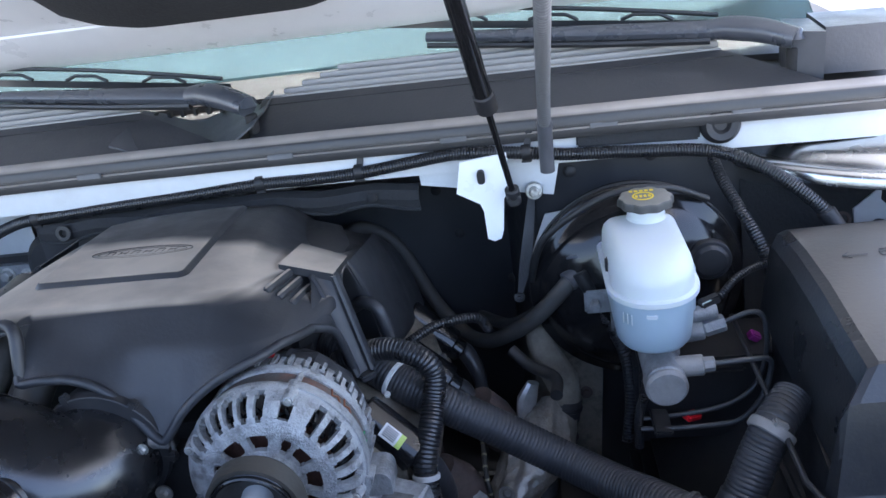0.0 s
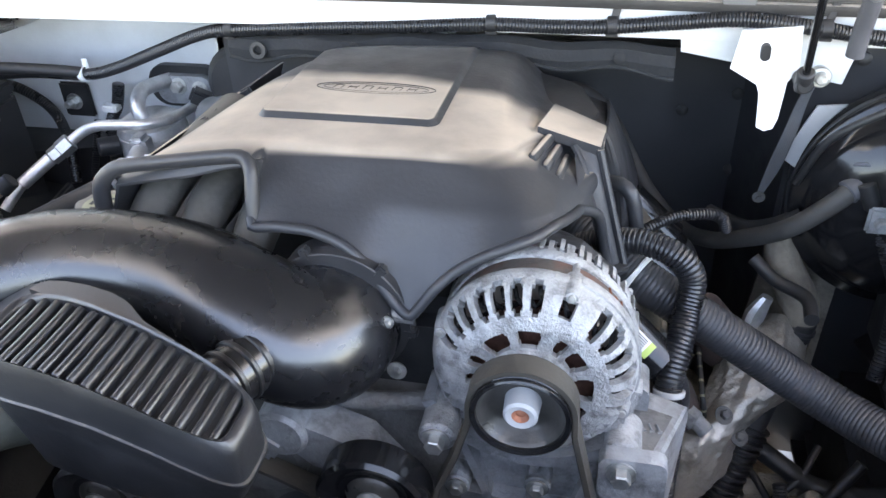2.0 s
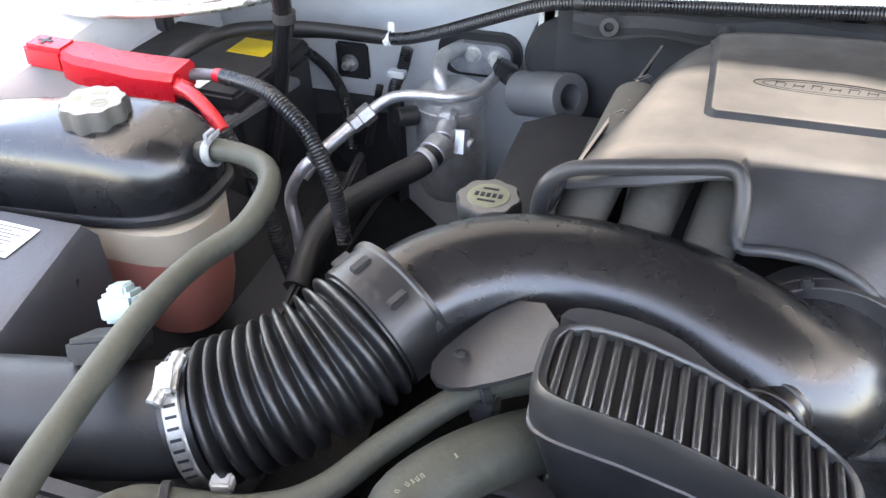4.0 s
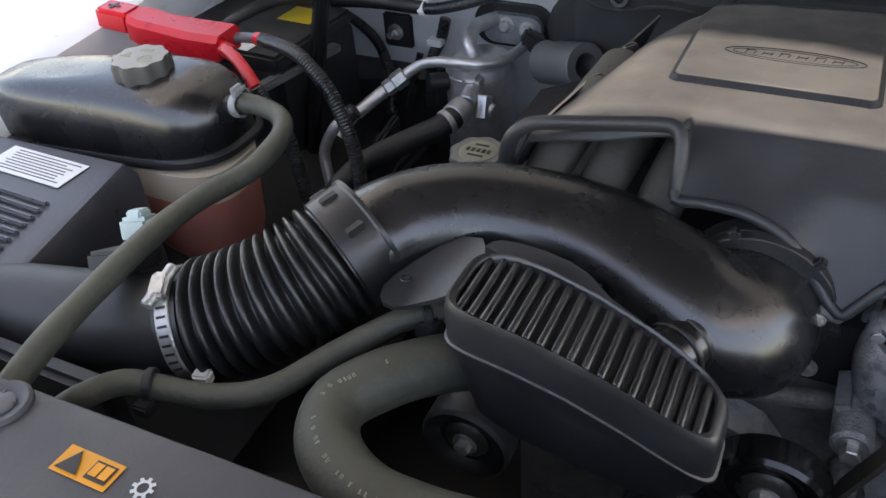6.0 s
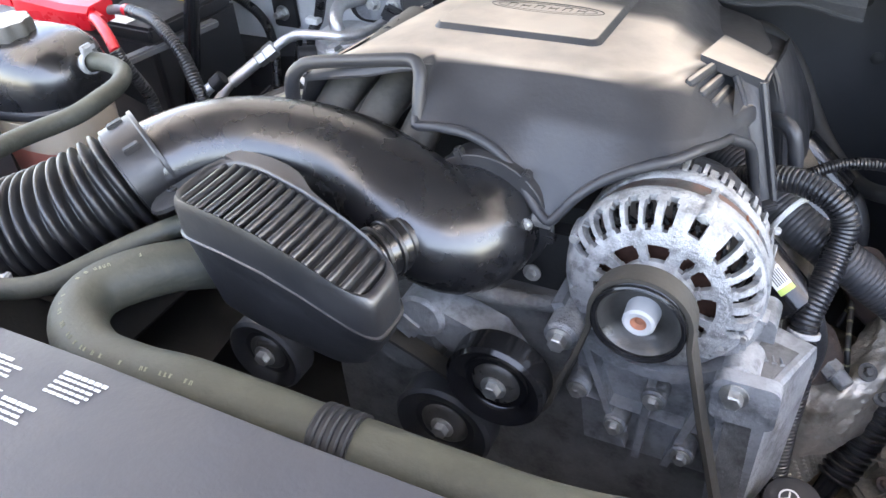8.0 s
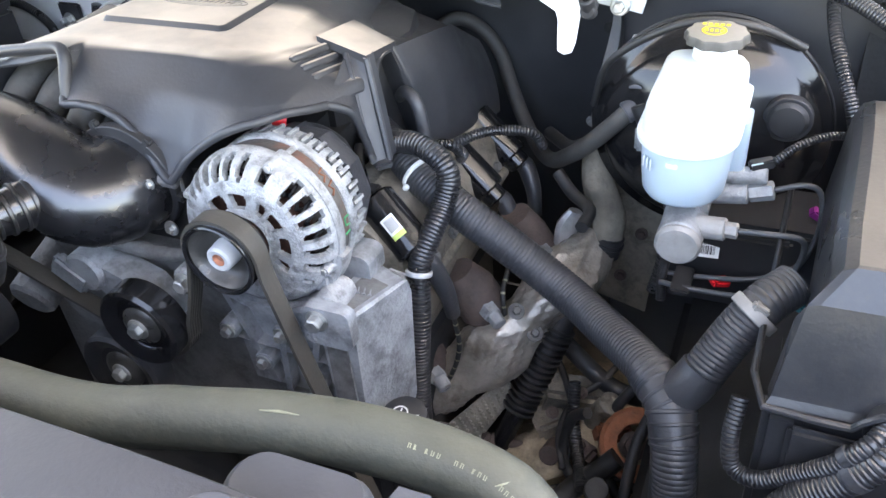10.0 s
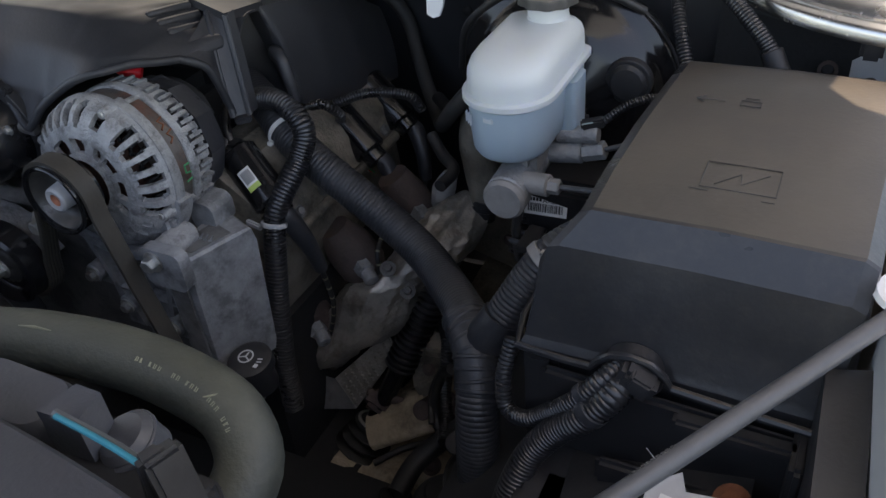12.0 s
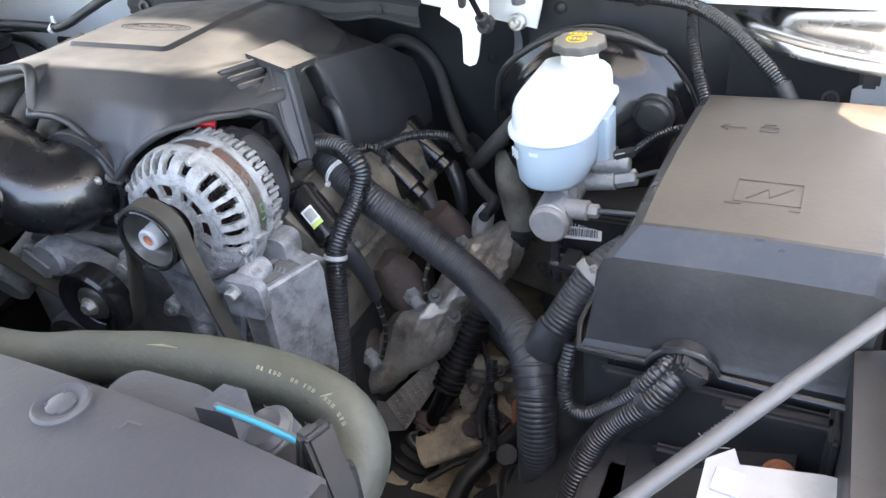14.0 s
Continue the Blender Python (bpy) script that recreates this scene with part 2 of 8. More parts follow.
def clear(name, col, rough, transmission=0.9, scatter=0.0, ior=1.45):
    m = bpy.data.materials.new(name)
    m.use_nodes = True
    b = m.node_tree.nodes["Principled BSDF"]
    b.inputs["Base Color"].default_value = (*col, 1)
    b.inputs["Roughness"].default_value, b.inputs["IOR"].default_value = rough, ior
    b.inputs["Transmission Weight"].default_value = transmission
    b.inputs["Subsurface Weight"].default_value = scatter
    b.inputs["Subsurface Radius"].default_value = (0.02, 0.02, 0.025)
    return m


M["glass"] = clear("windscreen_glass", (0.24, 0.37, 0.39), 0.02, ior=1.16)
M["bottle"] = clear("milky_polythene", (0.76, 0.80, 0.81), 0.42, 0.25, 0.6)
M["fluid_low"] = clear("fluid_filled_polythene", (0.48, 0.60, 0.68), 0.35, 0.25, 0.5)
M["tank_low"] = clear("yellowed_polythene", (0.64, 0.55, 0.43), 0.45, 0.1, 0.4)
M["coolant"] = clear("pink_coolant_behind_polythene", (0.60, 0.23, 0.19), 0.4, 0.15, 0.5)


# ---- builders ----
WORLD = {}


def thing(name, label, category, at=(0, 0, 0), group="", kind=""):
    """An Empty at the thing's base, to parent its parts."""
    ob = new(name)
    ob.empty_display_size = 0.02
    ob.location = at
    WORLD[ob.name] = Matrix.Translation(at)
    return tagged(ob, label, category, group, kind)


def finish(bm, sharp=38.0):
    bmesh.ops.remove_doubles(bm, verts=bm.verts, dist=1e-6)
    bmesh.ops.recalc_face_normals(bm, faces=bm.faces)
    lim = radians(sharp)
    for f in bm.faces:
        f.smooth = True
    for e in bm.edges:
        if len(e.link_faces) == 2 and e.calc_face_angle(0) > lim:
            e.smooth = False


def mesh_of(name, bm, material, sharp=38.0):
    finish(bm, sharp)
    me = bpy.data.meshes.new(name)
    bm.to_mesh(me)
    bm.free()
    me.materials.append(material)
    return me


def part(name, bm, material, parent, label="", sharp=38.0):
    ob = new(name, mesh_of(name, bm, material, sharp))
    ob.parent = parent
    ob.matrix_parent_inverse = WORLD.get(parent.name, Matrix()).inverted()
    return tagged(ob, label)


def solid(name, bm, material, label, category, group="", kind="", sharp=38.0):
    """A thing that is one mesh."""
    return tagged(new(name, mesh_of(name, bm, material, sharp)), label, category, group, kind)


def merge(*bms):
    out = bms[0]
    for b in bms[1:]:
        me = bpy.data.meshes.new("tmp")
        b.to_mesh(me)
        b.free()
        out.from_mesh(me)
        bpy.data.meshes.remove(me)
    return out


def box(cx, cy, cz, sx, sy, sz, bevel=0.003, rot=(0, 0, 0), seg=2):
    bm = bmesh.new()
    bmesh.ops.create_cube(bm, size=1.0)
    bmesh.ops.scale(bm, vec=(sx, sy, sz), verts=bm.verts)
    if bevel:
        bmesh.ops.bevel(bm, geom=bm.edges[:], offset=min(bevel, 0.45 * min(sx, sy, sz)), segments=seg, affect="EDGES")
    bmesh.ops.transform(bm, matrix=pose(cx, cy, cz, *rot), verts=bm.verts)
    return bm


def smooth_path(pts, step):
    """Catmull-Rom through the points, resampled at even steps."""
    P = [Vector(p) for p in pts]
    P = [P[0] * 2 - P[1]] + P + [P[-1] * 2 - P[-2]]
    dense = []
    for i in range(1, len(P) - 2):
        a, b, c, d = P[i - 1:i + 3]
        for k in range(24):
            t = k / 24
            dense.append(0.5 * ((2 * b) + (c - a) * t + (2 * a - 5 * b + 4 * c - d) * t * t + (3 * b - a - 3 * c + d) * t ** 3))
    dense.append(P[-2])
    lengths = [0.0]
    for a, b in zip(dense, dense[1:]):
        lengths.append(lengths[-1] + (b - a).length)
    n = max(2, int(lengths[-1] / step + 0.5))
    L = np.array(lengths)
    D = np.array([tuple(v) for v in dense])
    s = np.linspace(0, L[-1], n + 1)
    return [Vector((np.interp(x, L, D[:, 0]), np.interp(x, L, D[:, 1]), np.interp(x, L, D[:, 2]))) for x in s], s


def sweep(path, radii, seg=16, caps=True, flat=1.0, up=None):
    """Rings of given radii along a path; flat squeezes the ring along its second axis."""
    bm = bmesh.new()
    rings = []
    t0 = (path[1] - path[0]).normalized()
    side = (Vector(up).cross(t0) if up else t0.orthogonal()).normalized()
    for i, p in enumerate(path):
        t = (path[min(i + 1, len(path) - 1)] - path[max(i - 1, 0)]).normalized()
        side = (side - t * side.dot(t)).normalized()
        other = t.cross(side)
        r = radii[i]
        rings.append([bm.verts.new(p + side * (r * math.cos(a)) + other * (r * flat * math.sin(a))) for a in (2 * math.pi * k / seg for k in range(seg))])
    for a, b in zip(rings, rings[1:]):
        for k in range(seg):
            bm.faces.new((a[k], a[(k + 1) % seg], b[(k + 1) % seg], b[k]))
    if caps:
        bm.faces.new(rings[0])
        bm.faces.new(rings[-1])
    return bm


def tube(pts, r, seg=16, step=0.008, wobble=0.0):
    path, s = smooth_path(pts, step)
    radii = [r * (1 + wobble * math.sin(x * 61.0) * math.sin(x * 23.0 + 1.0)) for x in s]
    return sweep(path, radii, seg)


def tapered(pts, rs, seg=20, step=0.006, flat=1.0, up=None):
    path, s = smooth_path(pts, step)
    u = np.linspace(0, 1, len(rs))
    radii = [float(np.interp(x / s[-1], u, rs)) for x in s]
    return sweep(path, radii, seg, flat=flat, up=up)


def corrugated(pts, r, pitch=0.0045, depth=0.0014, seg=14):
    """Split loom: ribs at even pitch, each with a flat crest and a narrow groove."""
    path, s = smooth_path(pts, pitch / 4)
    radii = [r - (depth if i % 4 == 0 else 0.0) for i in range(len(path))]
    return sweep(path, radii, seg)


def lathe(profile, seg, m=None):
    """(radius, height) turned round z, closed where the radius is 0, then placed by m."""
    bm = bmesh.new()
    rings = []
    for r, h in profile:
        if r < 1e-6:
            rings.append([bm.verts.new((0, 0, h))])
        else:
            rings.append([bm.verts.new((r * math.cos(a), r * math.sin(a), h)) for a in (2 * math.pi * k / seg for k in range(seg))])
    for a, b in zip(rings, rings[1:]):
        for k in range(seg):
            j = (k + 1) % seg
            if len(a) == 1 and len(b) == 1:
                continue
            if len(a) == 1:
                bm.faces.new((a[0], b[j], b[k]))
            elif len(b) == 1:
                bm.faces.new((a[k], a[j], b[0]))
            else:
                bm.faces.new((a[k], a[j], b[j], b[k]))
    if m:
        bmesh.ops.transform(bm, matrix=m, verts=bm.verts)
    return bm


def aim(at, way):
    """A pose at a place whose z axis points along way."""
    return Matrix.Translation(at) @ Vector(way).to_track_quat("Z", "Y").to_matrix().to_4x4()


def cyl(a, b, r, seg=20, bevel=0.0015):
    a, b = Vector(a), Vector(b)
    h = (b - a).length
    v = min(bevel, r * 0.4, h * 0.4)
    return lathe([(0, 0), (r - v, 0), (r, v), (r, h - v), (r - v, h), (0, h)], seg, aim(a, b - a))


def ring(at, way, r_out, r_in, h, seg=28, v=0.001):
    return lathe([(r_in, 0), (r_out - v, 0), (r_out, v), (r_out, h - v), (r_out - v, h), (r_in, h), (r_in, 0)], seg, aim(at, way))


def bolt(at, way, r=0.006, head=0.007, washer=0.009):
    """A hexagon head with a flange washer."""
    w = lathe([(0, 0), (washer, 0), (washer, 0.0018), (0, 0.0022)], 20, aim(at, way))
    h = lathe([(0, 0.002), (r, 0.002), (r, head - 0.001), (r * 0.85, head), (0, head)], 6, aim(at, way))
    return merge(w, h)


def prism(outline, lo, hi, bevel=0.0, axis="z"):
    """A closed outline pushed from lo to hi along an axis."""
    bm = bmesh.new()
    place = {"z": lambda u, v, w: (u, v, w), "y": lambda u, v, w: (u, w, v), "x": lambda u, v, w: (w, u, v)}[axis]
    a = [bm.verts.new(place(u, v, lo)) for u, v in outline]
    b = [bm.verts.new(place(u, v, hi)) for u, v in outline]
    n = len(a)
    bm.faces.new(a)
    bm.faces.new(b)
    for k in range(n):
        bm.faces.new((a[k], a[(k + 1) % n], b[(k + 1) % n], b[k]))
    bmesh.ops.recalc_face_normals(bm, faces=bm.faces)
    if bevel:
        bmesh.ops.bevel(bm, geom=bm.edges[:], offset=bevel, segments=2, affect="EDGES")
    return bm


def round_rect(x0, x1, y0, y1, r, n=5):
    out = []
    r = min(r, (x1 - x0) / 2.01, (y1 - y0) / 2.01)
    for cx, cy, a0 in ((x1 - r, y1 - r, 0), (x0 + r, y1 - r, 90), (x0 + r, y0 + r, 180), (x1 - r, y0 + r, 270)):
        for k in range(n + 1):
            a = radians(a0 + 90 * k / n)
            out.append((cx + r * math.cos(a), cy + r * math.sin(a)))
    return out


def loft(rings, close=True):
    """Rings of points, all with as many points, joined and capped."""
    bm = bmesh.new()
    R = [[bm.verts.new(p) for p in ring_] for ring_ in rings]
    n = len(R[0])
    for a, b in zip(R, R[1:]):
        for k in range(n):
            bm.faces.new((a[k], a[(k + 1) % n], b[(k + 1) % n], b[k]))
    if close:
        bm.faces.new(R[0])
        bm.faces.new(R[-1])
    return bm


def sheet(rows, thick, down=(0, 0, -1)):
    """A grid of points made into a shell of even thickness along down."""
    bm = bmesh.new()
    d = Vector(down) * thick
    T = [[bm.verts.new(p) for p in r] for r in rows]
    B = [[bm.verts.new(Vector(p) + d) for p in r] for r in rows]
    h, w = len(rows), len(rows[0])
    for i in range(h - 1):
        for j in range(w - 1):
            bm.faces.new((T[i][j], T[i][j + 1], T[i + 1][j + 1], T[i + 1][j]))
            bm.faces.new((B[i][j], B[i + 1][j], B[i + 1][j + 1], B[i][j + 1]))
    for i in range(h - 1):
        bm.faces.new((T[i][0], T[i + 1][0], B[i + 1][0], B[i][0]))
        bm.faces.new((T[i][-1], B[i][-1], B[i + 1][-1], T[i + 1][-1]))
    for j in range(w - 1):
        bm.faces.new((T[0][j], B[0][j], B[0][j + 1], T[0][j + 1]))
        bm.faces.new((T[-1][j], T[-1][j + 1], B[-1][j + 1], B[-1][j]))
    return bm


def plate(a, b, c, d, thick, n=(1, 1)):
    """A flat slab from four corners in order, thickened against its normal."""
    a, b, c, d = map(Vector, (a, b, c, d))
    w = (b - a).cross(d - a).normalized()
    rows = [[a.lerp(d, i / n[1]).lerp(b.lerp(c, i / n[1]), j / n[0]) for j in range(n[0] + 1)] for i in range(n[1] + 1)]
    return sheet(rows, thick, -w)


def lerp_table(x, xs, ys):
    return float(np.interp(x, xs, ys))


def curve_table(x, xs, ys):
    """A smooth curve through a table that does not overshoot between its rows."""
    if x <= xs[0] or x >= xs[-1]:
        return ys[0] if x <= xs[0] else ys[-1]
    d = [(ys[i + 1] - ys[i]) / (xs[i + 1] - xs[i]) for i in range(len(xs) - 1)]
    m = [d[0]] + [0.0 if a * b <= 0 else 2 * a * b / (a + b) for a, b in zip(d, d[1:])] + [d[-1]]
    i = max(k for k in range(len(xs) - 1) if xs[k] <= x)
    h = xs[i + 1] - xs[i]
    t = (x - xs[i]) / h
    return (ys[i] * (1 + 2 * t) * (1 - t) ** 2 + ys[i + 1] * t * t * (3 - 2 * t) + h * (m[i] * t * (1 - t) ** 2 + m[i + 1] * t * t * (t - 1)))


def rounded(pts, times_=3):
    """Corner cutting along a run of points, ends kept."""
    for _ in range(times_):
        out = [pts[0]]
        for a, b in zip(pts, pts[1:]):
            out += [a.lerp(b, 0.25), a.lerp(b, 0.75)]
        pts = out + [pts[-1]]
    return pts


def polar_shell(outer, inner, n, keep, m):
    """A turned shell with openings: stations (radius, height) outside and inside; keep(i, k) says which cells are solid."""
    bm = bmesh.new()
    A = [2 * math.pi * k / n for k in range(n)]
    T = [[bm.verts.new((r * math.cos(a), r * math.sin(a), h)) for a in A] for r, h in outer]
    B = [[bm.verts.new((r * math.cos(a), r * math.sin(a), h)) for a in A] for r, h in inner]
    S = len(outer) - 1
    solid_cell = lambda i, k: 0 <= i < S and keep(i, k % n)
    for i in range(S):
        for k in range(n):
            if not keep(i, k):
                continue
            j = (k + 1) % n
            bm.faces.new((T[i][k], T[i][j], T[i + 1][j], T[i + 1][k]))
            bm.faces.new((B[i][k], B[i + 1][k], B[i + 1][j], B[i][j]))
            if not solid_cell(i - 1, k):
                bm.faces.new((T[i][k], B[i][k], B[i][j], T[i][j]))
            if not solid_cell(i + 1, k):
                bm.faces.new((T[i + 1][k], T[i + 1][j], B[i + 1][j], B[i + 1][k]))
            if not solid_cell(i, k - 1):
                bm.faces.new((T[i][k], T[i + 1][k], B[i + 1][k], B[i][k]))
            if not solid_cell(i, k + 1):
                bm.faces.new((T[i][j], B[i][j], B[i + 1][j], T[i + 1][j]))
    bmesh.ops.delete(bm, geom=[v for v in bm.verts if not v.link_faces], context="VERTS")
    bmesh.ops.transform(bm, matrix=m, verts=bm.verts)
    return bm


def letters(text, size, m, material, parent, name="lettering", depth=0.0003):
    """Built-in font, made into a mesh and laid at m."""
    cu = bpy.data.curves.new("tmp_text", "FONT")
    cu.body, cu.size, cu.extrude = text, size, depth
    ob = new("tmp_text", cu)
    me = bpy.data.meshes.new_from_object(ob.evaluated_get(bpy.context.evaluated_depsgraph_get()))
    bpy.data.objects.remove(ob)
    bpy.data.curves.remove(cu)
    bm = bmesh.new()
    bm.from_mesh(me)
    bpy.data.meshes.remove(me)
    bmesh.ops.transform(bm, matrix=m, verts=bm.verts)
    return part(name, bm, material, parent)


# ---- setting: ground, firewall, cowl, fenders, hood, windscreen ----
def setting():
    g = bmesh.new()
    bmesh.ops.create_grid(g, x_segments=8, y_segments=8, size=600)
    solid("ground", g, M["ground"], "pale grey gravel ground under the vehicle", "ground", kind="structure")

    # firewall, stepped back on the far side of the engine
    fw = merge(box(-0.62, 1.125, 0.86, 0.34, 0.02, 0.62, 0.004), box(0.325, 1.125, 0.86, 0.61, 0.02, 0.62, 0.004), box(-0.215, 1.295, 0.80, 0.49, 0.02, 0.74, 0.004), box(-0.455, 1.21, 0.80, 0.02, 0.15, 0.74, 0.003), box(0.025, 1.21, 0.80, 0.02, 0.15, 0.74, 0.003), box(-0.215, 1.20, 1.150, 0.49, 0.17, 0.01, 0.003), box(-1.10, 1.215, 0.80, 0.66, 0.02, 0.74, 0.004), box(-0.775, 1.17, 0.86, 0.02, 0.11, 0.62, 0.003))
    solid("firewall", fw, M["primer"], "white painted firewall panel behind the engine", "firewall", kind="structure")
    top = sheet([[(x, y, z + 0.012 * math.cos((x + 0.42) * 1.5)) for x in np.linspace(-1.4, 0.62, 30)] for y, z in
                 ((1.055, 1.118), (1.057, 1.145), (1.064, 1.160), (1.12, 1.166))], 0.003, (0, 1, -0.3))
    solid("firewall_flange", top, M["primer"], "white painted upper flange of the firewall", "firewall", kind="structure")
    def ease(v):
        v = min(1.0, max(0.0, v))
        return v * v * (3 - 2 * v)
    def pad_y(x, z):
        """The pad lies in a deep recess of the firewall behind the near half of the engine."""
        return 1.095 + 0.008 * math.sin(x * 17) * math.sin(z * 13) + 0.155 * ease((x + 0.43) / 0.06) * ease((-0.005 - x) / 0.05) * ease((1.105 - z) / 0.04)
    pad = sheet([[(x, pad_y(x, z), z) for x in np.linspace(-0.76, -0.0, 70)] for z in np.linspace(0.45, 1.105, 40)], 0.008, (0, 1, 0))
    ip = thing("insulation_pad", "black moulded insulation pad on the firewall", "insulation", (-0.38, 1.09, 0.45))
    part("mat", pad, M["flank"], ip)
    for x, z in ((-0.165, 1.035), (-0.135, 0.955), (-0.062, 0.985), (-0.30, 1.05), (-0.055, 0.86)):
        part("fastener", lathe([(0, 0.004), (0.004, 0.004), (0.0085, 0.001), (0.0085, -0.002)], 16, aim((x, pad_y(x, z) - 0.002, z), (0, -1, 0.1))), M["deep"], ip)
    pad2 = sheet([[(x, 1.088 + 0.006 * math.sin(x * 19 + 1) * math.sin(z * 15), z) for x in np.linspace(-0.005, 0.42, 24)] for z in np.linspace(0.45, 1.128, 24)], 0.012, (0, 1, 0))
    ip = thing("insulation_pad", "black insulation mat behind the brake booster", "insulation", (0.21, 1.09, 0.45))
    part("mat", pad2, M["flank"], ip)
    for x, z in ((0.045, 1.105), (0.155, 1.118), (0.285, 1.10), (0.36, 1.085)):
        part("fastener", lathe([(0, 0.004), (0.004, 0.004), (0.0085, 0.001), (0.0085, -0.002)], 16, aim((x, 1.080, z), (0, -1, 0.1))), M["black"], ip)
    flap = sheet([[(x, y + 0.004 * math.sin(x * 23), z + (0.006 * math.sin(x * 11) + 0.004 * math.sin(x * 47)) * (1.2 if z < 1.095 else 0.6)) for x in np.linspace(-0.735, -0.165, 60)] for y, z in
                  ((1.056, 1.090), (1.052, 1.100), (1.058, 1.112), (1.075, 1.116))], 0.004, (0, 0.8, -0.4))
    fl = thing("insulation_flap", "dusty grey-black insulation flap under the cable", "insulation", (-0.45, 1.06, 1.09))
    part("mat", flap, M["felt"], fl)
    part("hem", tube([(x, 1.0555 + 0.004 * math.sin(x * 23), 1.090 + 1.2 * (0.006 * math.sin(x * 11) + 0.004 * math.sin(x * 47))) for x in np.linspace(-0.735, -0.165, 30)], 0.0028, 8), M["felt"], fl, "frayed lower hem")
    for x in (-0.56, -0.40, -0.23):
        part("fastener", lathe([(0, 0.003), (0.004, 0.003), (0.0075, 0.001), (0.0075, -0.002)], 16, aim((x, 1.050 + 0.004 * math.sin(x * 23), 1.104), (0, -1, 0.2))), M["deep"], fl)
    lug = merge(ring((-0.690, 1.051, 1.096), (0, -1, 0.2), 0.012, 0.006, 0.004), cyl((-0.690, 1.056, 1.096), (-0.690, 1.052, 1.096), 0.006))
    solid("grommet", lug, M["black"], "small black rubber grommet in the insulation", "grommet")

    # cowl: rolled front edge, sloping panel, slatted rear
    def cowl_line(x):
        return 0.012 * math.cos((x + 0.42) * 1.5) + 0.008 * max(0.0, x + 0.1)
    xs = list(np.linspace(-1.45, 0.46, 60))
    lip = sheet([[(x, y + 0.03 * (-(x + 0.42) ** 2) * 0.3, z + cowl_line(x)) for x in xs] for y, z in
                 ((1.062, 1.152), (1.046, 1.154), (1.043, 1.160), (1.0435, 1.1655), (1.0475, 1.167), (1.0475, 1.169), (1.0435, 1.1705), (1.0440, 1.181), (1.0470, 1.1845), (1.058, 1.1880), (1.072, 1.1895), (1.085, 1.186))], 0.003, (0, 0.9, -0.4))
    t = thing("cowl_seal", "grey rubber-edged weatherstrip along the cowl lip", "weatherstrip", (-0.42, 1.05, 1.15))
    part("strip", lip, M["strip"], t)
    for x in (-0.62, -0.343, -0.106, 0.091, 0.27):
        part("clip", box(x, 1.042, 1.168 + cowl_line(x), 0.036, 0.004, 0.007, 0.0012), M["greysteel"], t)
    def cowl_rows(x0, x1, cut0, cut1):
        rows = []
        for v in np.linspace(0, 0.80, 8):
            y = 1.08 + 0.138 * v
            a, b = x0 + cut0 * v, x1 - cut1 * v
            rows.append([(x, y, 1.176 + 0.048 * v ** 0.9 + cowl_line(x)) for x in np.linspace(a, b, 30)])
        return rows
    c = thing("cowl_grille", "dark grey plastic cowl panel with slatted air inlet", "cowl", (-0.42, 1.12, 1.17))
    part("panel", sheet(cowl_rows(-0.398, 0.40, 0.0, 0.16), 0.003), M["cowl"], c)
    part("panel", sheet(cowl_rows(-1.45, -0.425, 0.0, 0.21), 0.003), M["cowl"], c)
    for x0, x1 in ((-0.395, 0.272), (-1.45, -0.595)):
        for k in range(5):
            y = 1.1925 + 0.0150 * k
            a = x0 + (0.026 * k if x0 > -1 else 0.0)
            b = x1 - (0.0 if x0 > -1 else 0.01 * k)
            part("slat", sheet([[(x, y + dy, 1.2155 + 0.0060 * k + dz + cowl_line(x)) for x in np.linspace(a, b, 24)] for dy, dz in ((0, -0.004), (0.0008, 0.0016), (0.0042, 0.0026), (0.0050, -0.003))], 0.0015), M["slat"], c)
    for x0, x1 in ((-0.392, 0.285), (-1.45, -0.585)):
        q = [Vector((x, 1.172, 1.2086 + cowl_line(x))) for x in np.linspace(x0, x1, 20)]
        part("seam", sweep(q, [0.0016] * 20, 6), M["deep"], c)
    part("recess", merge(box(-0.42, 1.265, 1.168, 2.0, 0.30, 0.02, 0.004)), M["deep"], c)
    part("pivot_well", sheet([[(x, y, 1.186 + 0.022 * ((x + 0.50) / 0.10) ** 2 + 0.16 * (y - 1.09) + 0.004 * math.sin(60 * x + 40 * y)) for x in np.linspace(-0.60, -0.385, 18)] for y in np.linspace(1.082, 1.21, 12)], 0.003), M["greyplastic"], c, "dusty moulded pivot well")
    for k in range(9):
        part("well_rib", box(-0.575 + 0.021 * k, 1.205, 1.216, 0.006, 0.012, 0.010, 0.001), M["deep"], c)
    # windscreen, with the dark shelf and the painted band behind it
    def screen(x, v):
        return (x, 1.34 + 0.62 * v - 0.13 * (x + 0.42) ** 2, 1.235 + 0.40 * v)
    ws = sheet([[screen(x, v) for x in np.linspace(-1.25, 0.42, 40)] for v in np.linspace(0, 1, 12)], 0.005)
    w = solid("windscreen", ws, M["glass"], "green-tinted windscreen glass", "windscreen", kind="structure")
    w.visible_shadow = False
    dash = sheet([[(x, y - 0.13 * (x + 0.42) ** 2, z) for x in np.linspace(-1.3, 0.5, 30)] for y, z in ((1.36, 1.19), (1.50, 1.215), (1.9, 1.22), (2.1, 1.1))], 0.01)
    solid("dashboard", dash, M["black"], "dark dashboard top seen through the windscreen", "dashboard")
